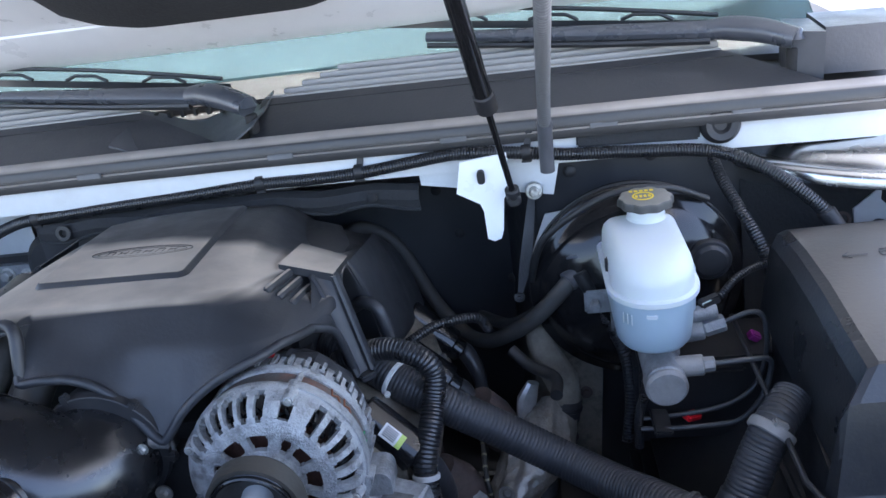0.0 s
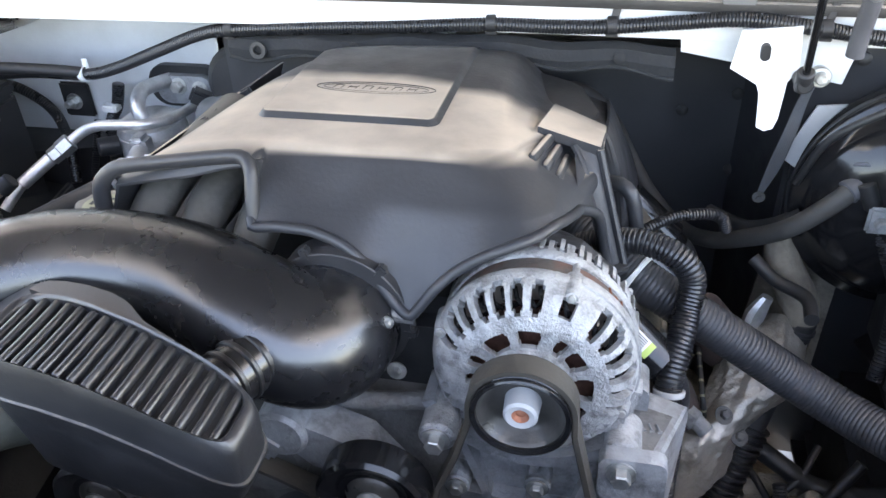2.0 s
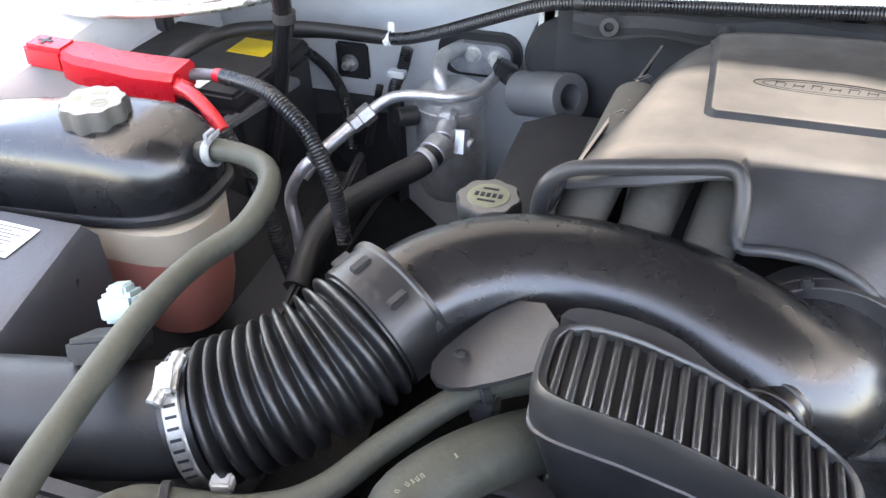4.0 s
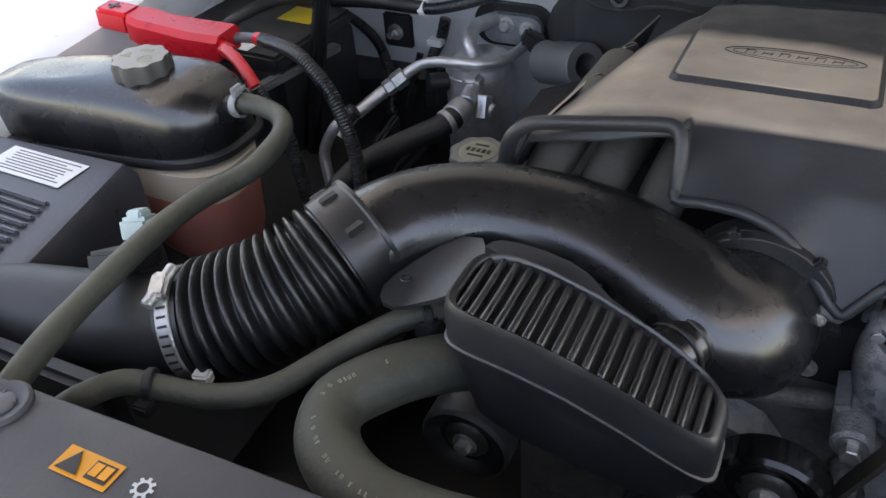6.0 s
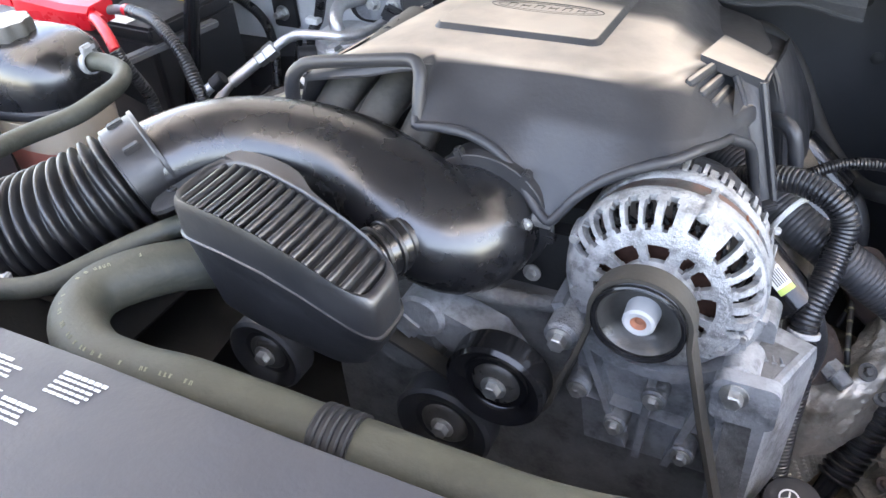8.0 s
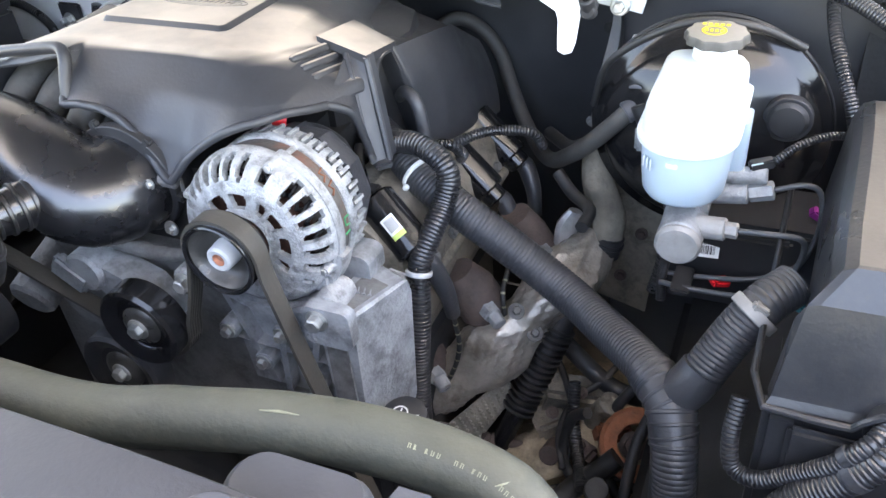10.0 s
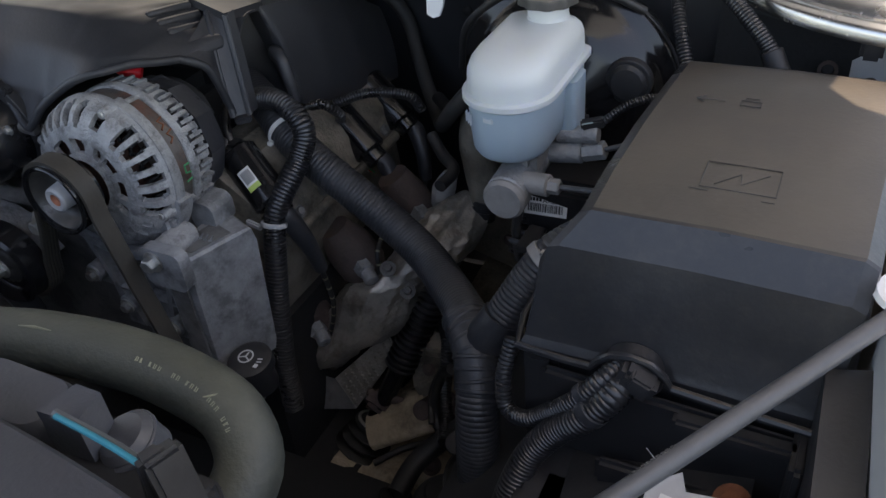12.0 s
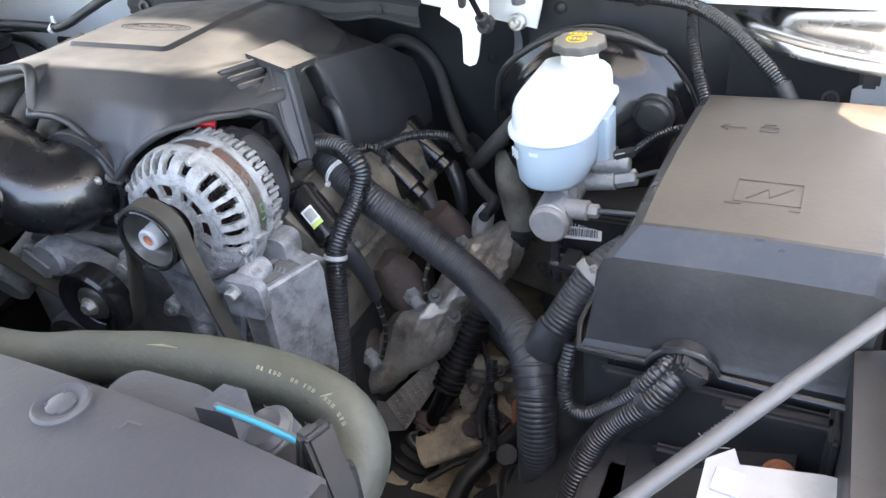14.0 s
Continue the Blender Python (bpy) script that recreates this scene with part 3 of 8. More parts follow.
    # unseen slab and sills added to block light under the cab
    solid("ground_shade_slab", merge(box(-0.42, 2.65, 0.42, 1.9, 2.7, 0.04, 0.01), box(0.50, 2.65, 0.62, 0.06, 2.7, 0.5, 0.02), box(-1.34, 2.65, 0.62, 0.06, 2.7, 0.5, 0.02)), M["deep"], "unseen dark slab and sills added to shade the ground behind the firewall", "floor pan", kind="structure")
    # side walls carried up without windows to keep sky out behind the glass
    cab = merge(box(-0.42, 2.9, 1.95, 1.8, 2.2, 0.05, 0.02), box(-0.42, 4.0, 1.4, 1.8, 0.05, 1.1, 0.02), box(-1.33, 2.9, 1.40, 0.05, 2.2, 1.1, 0.02), box(0.49, 2.9, 1.40, 0.05, 2.2, 1.1, 0.02), box(-0.42, 2.9, 0.7, 1.8, 2.4, 0.05, 0.02))
    solid("cabin_shell", cab, M["greyplastic"], "grey cabin behind the windscreen", "cabin", kind="structure")
    return cowl_line


cowl_line = setting()


def fenders_and_hood():
    # inner fender rails, rolled edges, outer skins
    for sx, name in ((1, "fender_near"), (-1, "fender_far")):
        cx = -0.42
        f = thing(name, "white painted front fender with its inner rail", "fender", (cx + sx * 0.95, 0.4, 0.6), kind="structure")
        prof = [(0.905, 0.80), (0.91, 0.96), (0.915, 0.985), (0.922, 0.99), (0.93, 1.02), (0.935, 1.045), (0.95, 1.055), (0.985, 1.06), (1.03, 1.05), (1.06, 1.0), (1.07, 0.6), (1.05, 0.3)]
        rows = [[(cx + sx * u, y, z + 0.05 * (y - 0.4)) for y in np.linspace(-0.35, 1.45, 30)] for u, z in prof]
        part("skin", sheet(rows, 0.0015, (0, 0, -1)), M["paint"], f)
        wheel = sheet([[(cx + sx * u, y, z - 0.35 * max(0, abs(y - 0.75) - 0.25)) for y in np.linspace(-0.3, 1.2, 24)] for u, z in ((0.55, 0.72), (0.70, 0.86), (0.84, 0.90))], 0.004)
        part("wheel_liner", wheel, M["deep"], f)
    # the raised hood: inner skin and frame above the bay
    def hood_at(x, v):
        return (x, 1.30 - 1.66 * v, 1.305 + 0.84 * v + 0.05 * math.sin(v * math.pi))
    # side edges, out of view, made up to steer sun onto the fuse lid
    def half(v):
        y = 1.30 - 1.66 * v
        s = min(1.0, max(0.0, (0.86 - y) / 0.10))
        return 0.965 + 0.175 * s * s * (3 - 2 * s)
    rows = [[hood_at(-0.42 + half(v) * u, v) for u in np.linspace(-1, 1, 36)] for v in np.linspace(0, 1, 40)]
    h = thing("hood", "raised white hood with black insulation liner underneath", "hood", (-0.42, 1.0, 1.34), kind="structure")
    part("skin", sheet(rows, 0.02, (0, 0.5, 0.85)), M["paint"], h)
    # black insulation liner under the hood, narrow at the rear and broad further up
    rows = []
    for v in list(np.linspace(0.077, 0.10, 4)) + list(np.linspace(0.12, 0.93, 26)):
        w = lerp_table(v, [0.077, 0.082, 0.10, 0.20, 0.27, 0.88, 0.93], [0.16, 0.19, 0.215, 0.225, 0.66, 0.70, 0.62])
        rows.append([tuple(Vector(hood_at(-0.42 + w * u, v)) + Vector((0, -0.010, -0.016 - 0.012 * (1 - u ** 8)))) for u in np.linspace(-1, 1, 40)])
    part("liner", sheet(rows, 0.010, (0, 0.5, 0.85)), M["felt"], h, "black felt insulation liner")
    edge = [[tuple(Vector(hood_at(x, v)) + Vector((0, 0, dz))) for x in np.linspace(-1.36, 0.52, 30)] for v, dz in ((-0.012, 0.012), (0.0, -0.012), (0.03, -0.02), (0.06, -0.006))]
    part("rear_hem", sheet(edge, 0.004, (0, 0.3, 0.9)), M["paint"], h)


fenders_and_hood()


def front_panel():
    """The dark sight shield over the radiator, with push pins, stickers and printed notes."""
    p = thing("radiator_cover", "dark grey plastic radiator cover with printed notes", "radiator cover", (-0.42, 0.1, 1.08))
    prof = [(0.268, 1.062), (0.281, 1.092), (0.283, 1.100), (0.279, 1.106), (0.26, 1.110), (0.15, 1.116), (-0.02, 1.122), (-0.15, 1.110), (-0.20, 1.04)]
    def cut(y):
        return 0.164 + 0.25 * (0.258 - y) * 0.2
    def edge_back(x):
        """How far the rear edge draws back towards the grille along the panel."""
        return curve_table(x, [-1.05, -0.6, -0.40, -0.12, 0.04, 0.10, 0.175], [0.012, 0.002, 0.005, 0.006, 0.013, 0.019, 0.029])
    rows = [[(x, y - edge_back(x) * min(1.0, max(0.0, (y - 0.02) / 0.24)), z) for x in np.linspace(-1.05, cut(y), 60)] for y, z in prof]
    part("panel", sheet(rows, 0.004, (0, -0.3, -1)), M["panel"], p)

    def top(x, y):
        return lerp_table(y, [-0.02, 0.15, 0.26], [1.122, 1.116, 1.110])
    for x, y in ((-0.038, 0.244), (-0.867, 0.252), (-0.45, 0.09)):
        m = pose(x, y, top(x, y) + 0.0006)
        part("push_pin", merge(lathe([(0, 0.0018), (0.0085, 0.0022), (0.0105, 0.0010), (0.0105, -0.004)], 24, m), *[box(x + 0.0095 * math.cos(radians(a)), y + 0.0095 * math.sin(radians(a)), top(x, y) + 0.002, 0.003, 0.0022, 0.002, 0.0004, (0, 0, a)) for a in (30, 120, 210, 300)]), M["greyplastic"], p)
        part("pin_seat", lathe([(0.0105, 0.0004), (0.0135, 0.0006), (0.0165, 0.0026), (0.0185, 0.0026), (0.0205, 0.0008), (0.0205, -0.003)], 40, m), M["panel"], p)
    tilt = lambda x, y, dz, rz: pose(x, y, top(x, y) + dz, -2.5, 0, rz)

    def slab(x, y, w, h, dz=0.0006, rz=0.0):
        b = box(0, 0, 0, w, h, 0.0004, 0)
        bmesh.ops.transform(b, matrix=tilt(x, y, dz, rz), verts=b.verts)
        return b
    part("warning_sticker", slab(-0.776, 0.237, 0.043, 0.0195), M["orange"], p, "orange warning sticker")
    tri = prism([(-0.786, 0.2445), (-0.7945, 0.2295), (-0.7775, 0.2295)], top(0, 0.22) + 0.0010, top(0, 0.22) + 0.0014)
    part("warning_sign", tri, M["ink"], p)
    part("book_sign", merge(slab(-0.765, 0.237, 0.016, 0.013, 0.0012), ), M["ink"], p)
    part("book_page", merge(slab(-0.7687, 0.2375, 0.006, 0.009, 0.0018), slab(-0.7613, 0.2375, 0.006, 0.009, 0.0018)), M["orange"], p)
    # snow-flake sign and printed notes
    star = []
    for k in range(8):
        a = radians(45 * k)
        b = box(0.0055 * math.cos(a), 0.0055 * math.sin(a), 0, 0.0035, 0.0022, 0.0004, 0, (0, 0, 45 * k))
        bmesh.ops.transform(b, matrix=tilt(-0.735, 0.239, 0.0008, 0), verts=b.verts)
        star.append(b)
    star.append(ring((-0.735, 0.239, top(0, 0.239) + 0.0006), (0, 0, 1), 0.0052, 0.0036, 0.0004, v=0.0001))
    part("gear_sign", merge(*star), M["whiteink"], p)
    part("refrigerant_sign", merge(slab(-0.7135, 0.2345, 0.006, 0.006), slab(-0.7065, 0.2335, 0.0035, 0.006)), M["green"], p)
    rnd = random.Random(4)
    letters("R-134a PAG oil", 0.0056, tilt(-0.7005, 0.2405, 0.0012, 2), M["whiteink"], p)
    letters("POE oil", 0.0056, tilt(-0.684, 0.2295, 0.0012, 2), M["whiteink"], p)
    def block(name, x, y, w, lines, head=True):
        bars = []
        for i in range(lines):
            u = x
            end = x + w * (0.75 + 0.25 * rnd.random())
            size = 0.0026 if (i == 0 and head) else 0.0019
            while u < end:
                ww = 0.002 + 0.005 * rnd.random()
                bars.append(slab(u + ww / 2, y - i * 0.0042, ww, size))
                u += ww + 0.0012
        tagged(part(name, merge(*bars), M["whiteink"], p), "", kind="stuff")
    block("printed_note", -0.641, 0.2545, 0.036, 5)
    block("printed_note", -0.572, 0.2600, 0.038, 5)
    block("printed_note", -0.640, 0.2270, 0.034, 5)
    block("printed_note", -0.590, 0.2280, 0.026, 4)
    part("rule", merge(slab(-0.6445, 0.240, 0.0007, 0.036), slab(-0.620, 0.2315, 0.05, 0.0007)), M["whiteink"], p)
    block("printed_note", -0.700, 0.2190, 0.03, 4)
    part("moulded_mark", merge(slab(0.025, 0.2465, 0.012, 0.0016), slab(0.0195, 0.243, 0.0016, 0.008)), M["greyplastic"], p)
    part("moulded_mark", merge(slab(0.11, 0.205, 0.010, 0.0016), slab(0.115, 0.208, 0.0016, 0.007)), M["greyplastic"], p)
    # radiator support below the cover
    s = thing("radiator_support", "dirty grey radiator support and shroud below the cover", "radiator support", (-0.42, 0.22, 0.5), kind="structure")
    part("beam", box(-0.45, 0.20, 1.035, 1.3, 0.12, 0.05, 0.01), M["black"], s)
    part("shroud", sheet([[(x, y, z) for x in np.linspace(-1.0, 0.16, 20)] for y, z in ((0.262, 1.04), (0.30, 1.00), (0.31, 0.7), (0.31, 0.45))], 0.006, (0, -1, 0)), M["black"], s)
    part("tank_end", loft([[(u, v, z) for u, v in round_rect(0.03, 0.15, 0.255, 0.31, 0.015)] for z in (0.5, 1.035, 1.05)]), M["black"], s)


front_panel()


# ---- engine cover ----
def engine_cover():
    t = thing("engine_cover", "black plastic engine cover, tan on top, with raised emblem panel", "engine cover", (-0.45, 0.8, 1.05))
    bx = [-0.668, -0.6, -0.536, -0.532, -0.527, -0.501, -0.479, -0.455, -0.436, -0.419, -0.405, -0.394, -0.384, -0.375, -0.363, -0.348, -0.33, -0.312, -0.292, -0.272, -0.252, -0.236]
    bz = [1.11, 1.122, 1.134, 1.105, 1.093, 1.096, 1.096, 1.091, 1.082, 1.066, 1.048, 1.036, 1.031, 1.040, 1.055, 1.067, 1.078, 1.087, 1.093, 1.094, 1.079, 1.070]
    by = [0.672, 0.676, 0.682, 0.662, 0.649, 0.648, 0.647, 0.645, 0.642, 0.638, 0.633, 0.629, 0.626, 0.630, 0.636, 0.645, 0.650, 0.653, 0.661, 0.684, 0.742, 0.818]
    def crest(x):
        xs = [-0.668, -0.64, -0.60, -0.55, -0.418, -0.37, -0.340, -0.315, -0.295, -0.27, -0.25, -0.236]
        return (curve_table(x, xs, [0.690, 0.696, 0.702, 0.710, 0.710, 0.714, 0.722, 0.752, 0.800, 0.824, 0.828, 0.830]),
                curve_table(x, xs, [1.114, 1.127, 1.137, 1.141, 1.141, 1.139, 1.134, 1.125, 1.1135, 1.087, 1.077, 1.070]))
    def fold(x):
        """The lower crease, where the sloping brow turns down into the front wall."""
        xs = [-0.668, -0.60, -0.536, -0.528, -0.50, -0.44, -0.343, -0.30, -0.275, -0.255, -0.236]
        return (curve_table(x, xs, [0.678, 0.681, 0.685, 0.668, 0.668, 0.671, 0.675, 0.678, 0.698, 0.745, 0.822]),
                curve_table(x, xs, [1.112, 1.129, 1.141, 1.114, 1.110, 1.108, 1.106, 1.105, 1.101, 1.084, 1.074]))
    def rear(x):
        return curve_table(x, [-0.668, -0.655, -0.628, -0.571, -0.482, -0.366, -0.284, -0.262, -0.236], [0.84, 0.908, 0.975, 1.022, 1.050, 1.062, 1.070, 1.068, 1.060])
    back = [(1.0, 0.052), (0.97, 0.036), (0.91, 0.022), (0.80, 0.012), (0.62, 0.0075), (0.4, 0.0055), (0.2, 0.0038), (0.07, 0.0012)]
    def top_at(x, y):
        """Height of the upper face."""
        yc, zc = crest(x)
        v = (y - yc) / (rear(x) - yc)
        return level(x, y, zc - lerp_table(v, [b[0] for b in back][::-1], [b[1] for b in back][::-1]))
    def level(x, y, z):
        """The near rear corner is a flatter lid that falls away evenly to the rear."""
        w = min(1.0, max(0.0, (x + 0.35) / 0.06))
        lid = 1.1155 - 0.29 * (x + 0.300) - 0.134 * (y - 0.82) - 0.13 * max(0.0, y - 0.885)
        return z + (lid - z) * w * w * (3 - 2 * w)
    cols = sorted(set([round(v, 4) for v in np.linspace(-0.668, -0.236, 110)] + bx))
    columns = []
    for x in cols:
        (yc, zc), (yf, zf) = crest(x), fold(x)
        yb, zb = curve_table(x, bx, by), curve_table(x, bx, bz)
        run = []
        for v, drop in back:
            y = yc + (rear(x) - yc) * v
            run.append(Vector((x + 0.16 * max(0.0, y - 0.69) * max(0.0, (-0.55 - x) / 0.118), y, level(x, y, zc - drop))))
        c, f, e = Vector((x, yc, zc)), Vector((x, yf, zf)), Vector((x, yb, zb))
        lift = Vector((0, 0, 0.007 * min(1.0, max(0.0, (x + 0.345) / 0.04))))
        run += [c, c.lerp(f, 0.35) + lift, c.lerp(f, 0.75) + 0.6 * lift, f, f.lerp(e, 0.3), f.lerp(e, 0.75), e]
        columns.append(rounded(run, 2))
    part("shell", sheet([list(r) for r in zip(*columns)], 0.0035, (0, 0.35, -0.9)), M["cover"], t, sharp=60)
    # smooth dark flank on the near side, folded once, running down beside the manifold
    posts = [(0.00, (-0.262, 0.888, 1.080), (-0.240, 0.905, 0.965)), (0.08, (-0.238, 0.876, 1.090), (-0.212, 0.890, 0.958)),
             (0.12, (-0.2345, 0.879, 1.0905), (-0.209, 0.893, 0.956)), (0.40, (-0.2340, 0.965, 1.072), (-0.198, 0.945, 0.938)),
             (0.66, (-0.2380, 1.058, 1.049), (-0.191, 0.992, 0.924)), (0.70, (-0.2385, 1.064, 1.045), (-0.190, 1.000, 0.922)),
             (1.00, (-0.236, 1.150, 0.990), (-0.190, 1.105, 0.900))]
    rows = []
    for v in np.linspace(0, 1, 14):
        row = []
        for u in np.linspace(0, 1, 46):
            k = next(q for q in range(len(posts) - 1) if u <= posts[q + 1][0] + 1e-9)
            f = (u - posts[k][0]) / (posts[k + 1][0] - posts[k][0])
            a = Vector(posts[k][1]).lerp(Vector(posts[k + 1][1]), f).lerp(Vector(posts[k][2]).lerp(Vector(posts[k + 1][2]), f), v)
            proud = 0.008 * math.sin(math.pi * v) ** 0.7 * min(1.0, u / 0.12)
            row.append(a + Vector((proud, -0.1 * proud, 0.3 * proud)))
        rows.append(row)
    part("flank", sheet(rows, 0.003, (-1, 0, 0)), M["flank"], t, "smooth dark flank panel", sharp=40)
    # rolled edge along the arches
    edge = [(x, curve_table(x, bx, by) - 0.001, curve_table(x, bx, bz)) for x in np.linspace(-0.530, -0.252, 90)]
    arch = smooth_path([(-0.252, 0.742, 1.079), (-0.2415, 0.755, 1.070), (-0.2350, 0.765, 1.060), (-0.2300, 0.771, 1.036), (-0.2235, 0.776, 0.996)], 0.008)[0]
    path = [Vector(p) for p in edge] + list(arch)
    part("rolled_edge", sweep(path, [0.0048] * len(path), 10), M["cover"], t)
    # thick brow round the opening and its far leg
    brow = [(-0.690, 0.676, 1.062), (-0.689, 0.675, 1.088), (-0.684, 0.674, 1.108), (-0.672, 0.675, 1.121), (-0.655, 0.676, 1.128), (-0.60, 0.679, 1.136), (-0.552, 0.682, 1.142), (-0.538, 0.680, 1.141), (-0.532, 0.674, 1.132), (-0.530, 0.665, 1.115), (-0.529, 0.656, 1.090)]
    bp = smooth_path(brow, 0.005)[0]
    part("opening_brow", sweep(bp, [0.0082] * len(bp), 14, flat=0.8), M["cover"], t)
    # jamb beside the opening
    part("jamb", plate((-0.531, 0.684, 1.139), (-0.528, 0.656, 1.088), (-0.523, 0.70, 1.080), (-0.523, 0.76, 1.11), 0.004, (4, 4)), M["cover"], t)
    # left wall
    part("side_wall", sheet([[(-0.668 + 0.16 * (y - 0.69) - 0.02 * v, y, 1.114 - 0.05 * v) for y in np.linspace(0.68, 0.97, 14)] for v in (0, 0.15, 0.5, 1.0)], 0.003, (1, 0, 0)), M["cover"], t)
    for k in range(5):
        y = 0.80 + 0.02 * k
        part("side_rib", box(-0.662 + 0.16 * (y - 0.69), y, 1.112, 0.020, 0.006, 0.010, 0.002, (0, -28, 0)), M["cover"], t)
    # emblem panel: raised towards the front, level with the cover at the rear
    px0, px1, py0, py1 = -0.573, -0.384, 0.768, 1.015
    def panel_z(x, y):
        qx, qy = abs(x - (px0 + px1) / 2) - (px1 - px0) / 2 + 0.016, abs(y - (py0 + py1) / 2) - (py1 - py0) / 2 + 0.016
        d = 0.016 - math.hypot(max(qx, 0), max(qy, 0)) - min(max(qx, qy), 0)
        s = min(1.0, max(0.0, d / 0.0105))
        lift = lerp_table(y, [0.768, 0.85, 1.0], [0.0062, 0.0058, 0.0045])
        return top_at(x, y) - 0.0025 + (lift + 0.0025) * s * s * (3 - 2 * s)
    gx = sorted(set([round(v, 4) for v in list(np.linspace(px0, px0 + 0.014, 10)) + list(np.linspace(px0 + 0.014, px1 - 0.014, 24)) + list(np.linspace(px1 - 0.014, px1, 10))]))
    gy = sorted(set([round(v, 4) for v in list(np.linspace(py0, py0 + 0.016, 12)) + list(np.linspace(py0 + 0.016, py1, 40))]))
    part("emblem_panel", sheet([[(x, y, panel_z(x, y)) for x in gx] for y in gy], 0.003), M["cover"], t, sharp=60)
    # emblem: a long ellipse with a row of plain bars
    el = []
    for rx, rz_, w in ((0.0625, 0.0135, 0.0012), (0.055, 0.0095, 0.0008)):
        pts_ = [Vector((-0.468 + rx * math.cos(a), 0.845 + rz_ * math.sin(a), panel_z(-0.468, 0.845) + 0.0002)) for a in (2 * math.pi * k / 56 for k in range(57))]
        el.append(sweep(pts_, [w * 0.36] * len(pts_), 6, caps=False))
    for k in range(6):
        el.append(box(-0.507 + 0.0155 * k, 0.8495 - 0.0045 * (k % 2), panel_z(-0.468, 0.845) + 0.0002, 0.0085, 0.0008, 0.0006, 0.0003, (0, 0, 4)))
        el.append(box(-0.507 + 0.0155 * k - 0.004, 0.845, panel_z(-0.468, 0.845) + 0.0002, 0.0008, 0.0085, 0.0006, 0.0003, (0, 0, -16)))
        el.append(box(-0.507 + 0.0155 * k + 0.004, 0.845, panel_z(-0.468, 0.845) + 0.0002, 0.0008, 0.0085, 0.0006, 0.0003, (0, 0, -16)))
    part("emblem", merge(*el), M["fusemark"], t, "dark oval emblem with plain bars")
    # three ribs by the corner
    for k in range(3):
        p0 = Vector((-0.298, 0.759, 1.1185)) + Vector((0.0119, 0.0, -0.0093)) * k
        p1 = Vector((-0.288, 0.816, 1.1110)) + Vector((0.0085, 0.003, -0.0118)) * k
        part("vent_rib", sweep([p0, p0.lerp(p1, 0.05), p0.lerp(p1, 0.5), p1], [0.0030, 0.0050, 0.0052, 0.0050], 12), M["cover"], t)
    # corner leg: a brow slab, a folded channel down to the foot
    A, B, C = Vector((-0.300, 0.819, 1.1190)), Vector((-0.2387, 0.8173, 1.1015)), Vector((-0.2355, 0.884, 1.0925))
    D = Vector((-0.290, 0.890, 1.112))
    part("corner_brow", loft([[tuple(p + Vector((0, 0, dz))) for p in (A, B, C, D)] for dz in (-0.007, 0.002, 0.003)]), M["cover"], t)
    footR, footL = Vector((-0.207, 0.785, 0.995)), Vector((-0.221, 0.771, 0.996))
    left = smooth_path([B.lerp(A, 0.42) + Vector((0, -0.001, -0.004)), (-0.252, 0.803, 1.086), (-0.243, 0.790, 1.060), (-0.233, 0.780, 1.028), footL], 0.01)[0]
    n = len(left)
    right = [B.lerp(footR, k / (n - 1)) for k in range(n)]
    rows = [[left[k].lerp(right[k], j / 4) + Vector((0, -0.004 if j in (0, 4) else 0.003, 0)) for j in range(5)] for k in range(n)]
    part("corner_leg", sheet(rows, 0.004, (0.2, 1, 0)), M["cover"], t)
    rows = [[right[k], right[k] + Vector((0.001, 0.016, 0.002))] for k in range(n)]
    m = len(arch)
    inner = [left[min(n - 1, round(k * (n - 1) / (m - 1)))] for k in range(m)]
    part("arch_return", sheet([[arch[k].lerp(inner[k], j / 3) for j in range(4)] for k in range(m)], 0.003, (0.2, 1, -0.2)), M["cover"], t)
    part("leg_flange", sheet(rows, 0.004, (-1, 0, 0)), M["cover"], t)
    part("leg_edge", sweep(right, [0.0036] * n, 8), M["cover"], t)
    part("leg_edge", sweep(left, [0.0036] * n, 8), M["cover"], t)
    part("foot", box(-0.214, 0.779, 0.992, 0.020, 0.018, 0.008, 0.002, (0, 0, 45)), M["flank"], t)


engine_cover()


def manifold():
    t = thing("intake_manifold", "sooty black plastic intake manifold behind the cover", "intake manifold", (-0.42, 0.9, 0.95))
    o = [(-0.62, 0.80), (-0.60, 1.02), (-0.54, 1.055), (-0.32, 1.055), (-0.262, 1.02), (-0.238, 0.95), (-0.245, 0.905), (-0.27, 0.88), (-0.30, 0.83)]
    part("plenum", loft([[(-0.42 + (x + 0.42) * s, 0.92 + (y - 0.92) * s, z) for x, y in o] for z, s in ((0.90, 0.97), (0.93, 1.0), (1.05, 0.985), (1.082, 0.95), (1.092, 0.86))]), M["black"], t)
    for k in range(3):
        x = -0.655 + 0.056 * k
        part("runner", tapered([(x - 0.012, 0.672, 1.030), (x - 0.004, 0.690, 1.058), (x + 0.004, 0.722, 1.080), (x + 0.014, 0.78, 1.096), (x + 0.022, 0.86, 1.102)], [0.021, 0.0235, 0.0245, 0.0245, 0.0245], 20, 0.008, 0.8, (0, 0, 1)), M["runner"], t, "dusty oil-stained runner")
        part("runner_rib", tapered([(x - 0.020, 0.668, 1.034), (x - 0.016, 0.694, 1.064), (x - 0.010, 0.73, 1.086), (x + 0.002, 0.80, 1.10)], [0.004, 0.004, 0.004, 0.004], 8), M["black"], t)
    part("block", box(-0.46, 0.82, 0.82, 0.34, 0.34, 0.40, 0.02), M["deep"], t)


manifold()


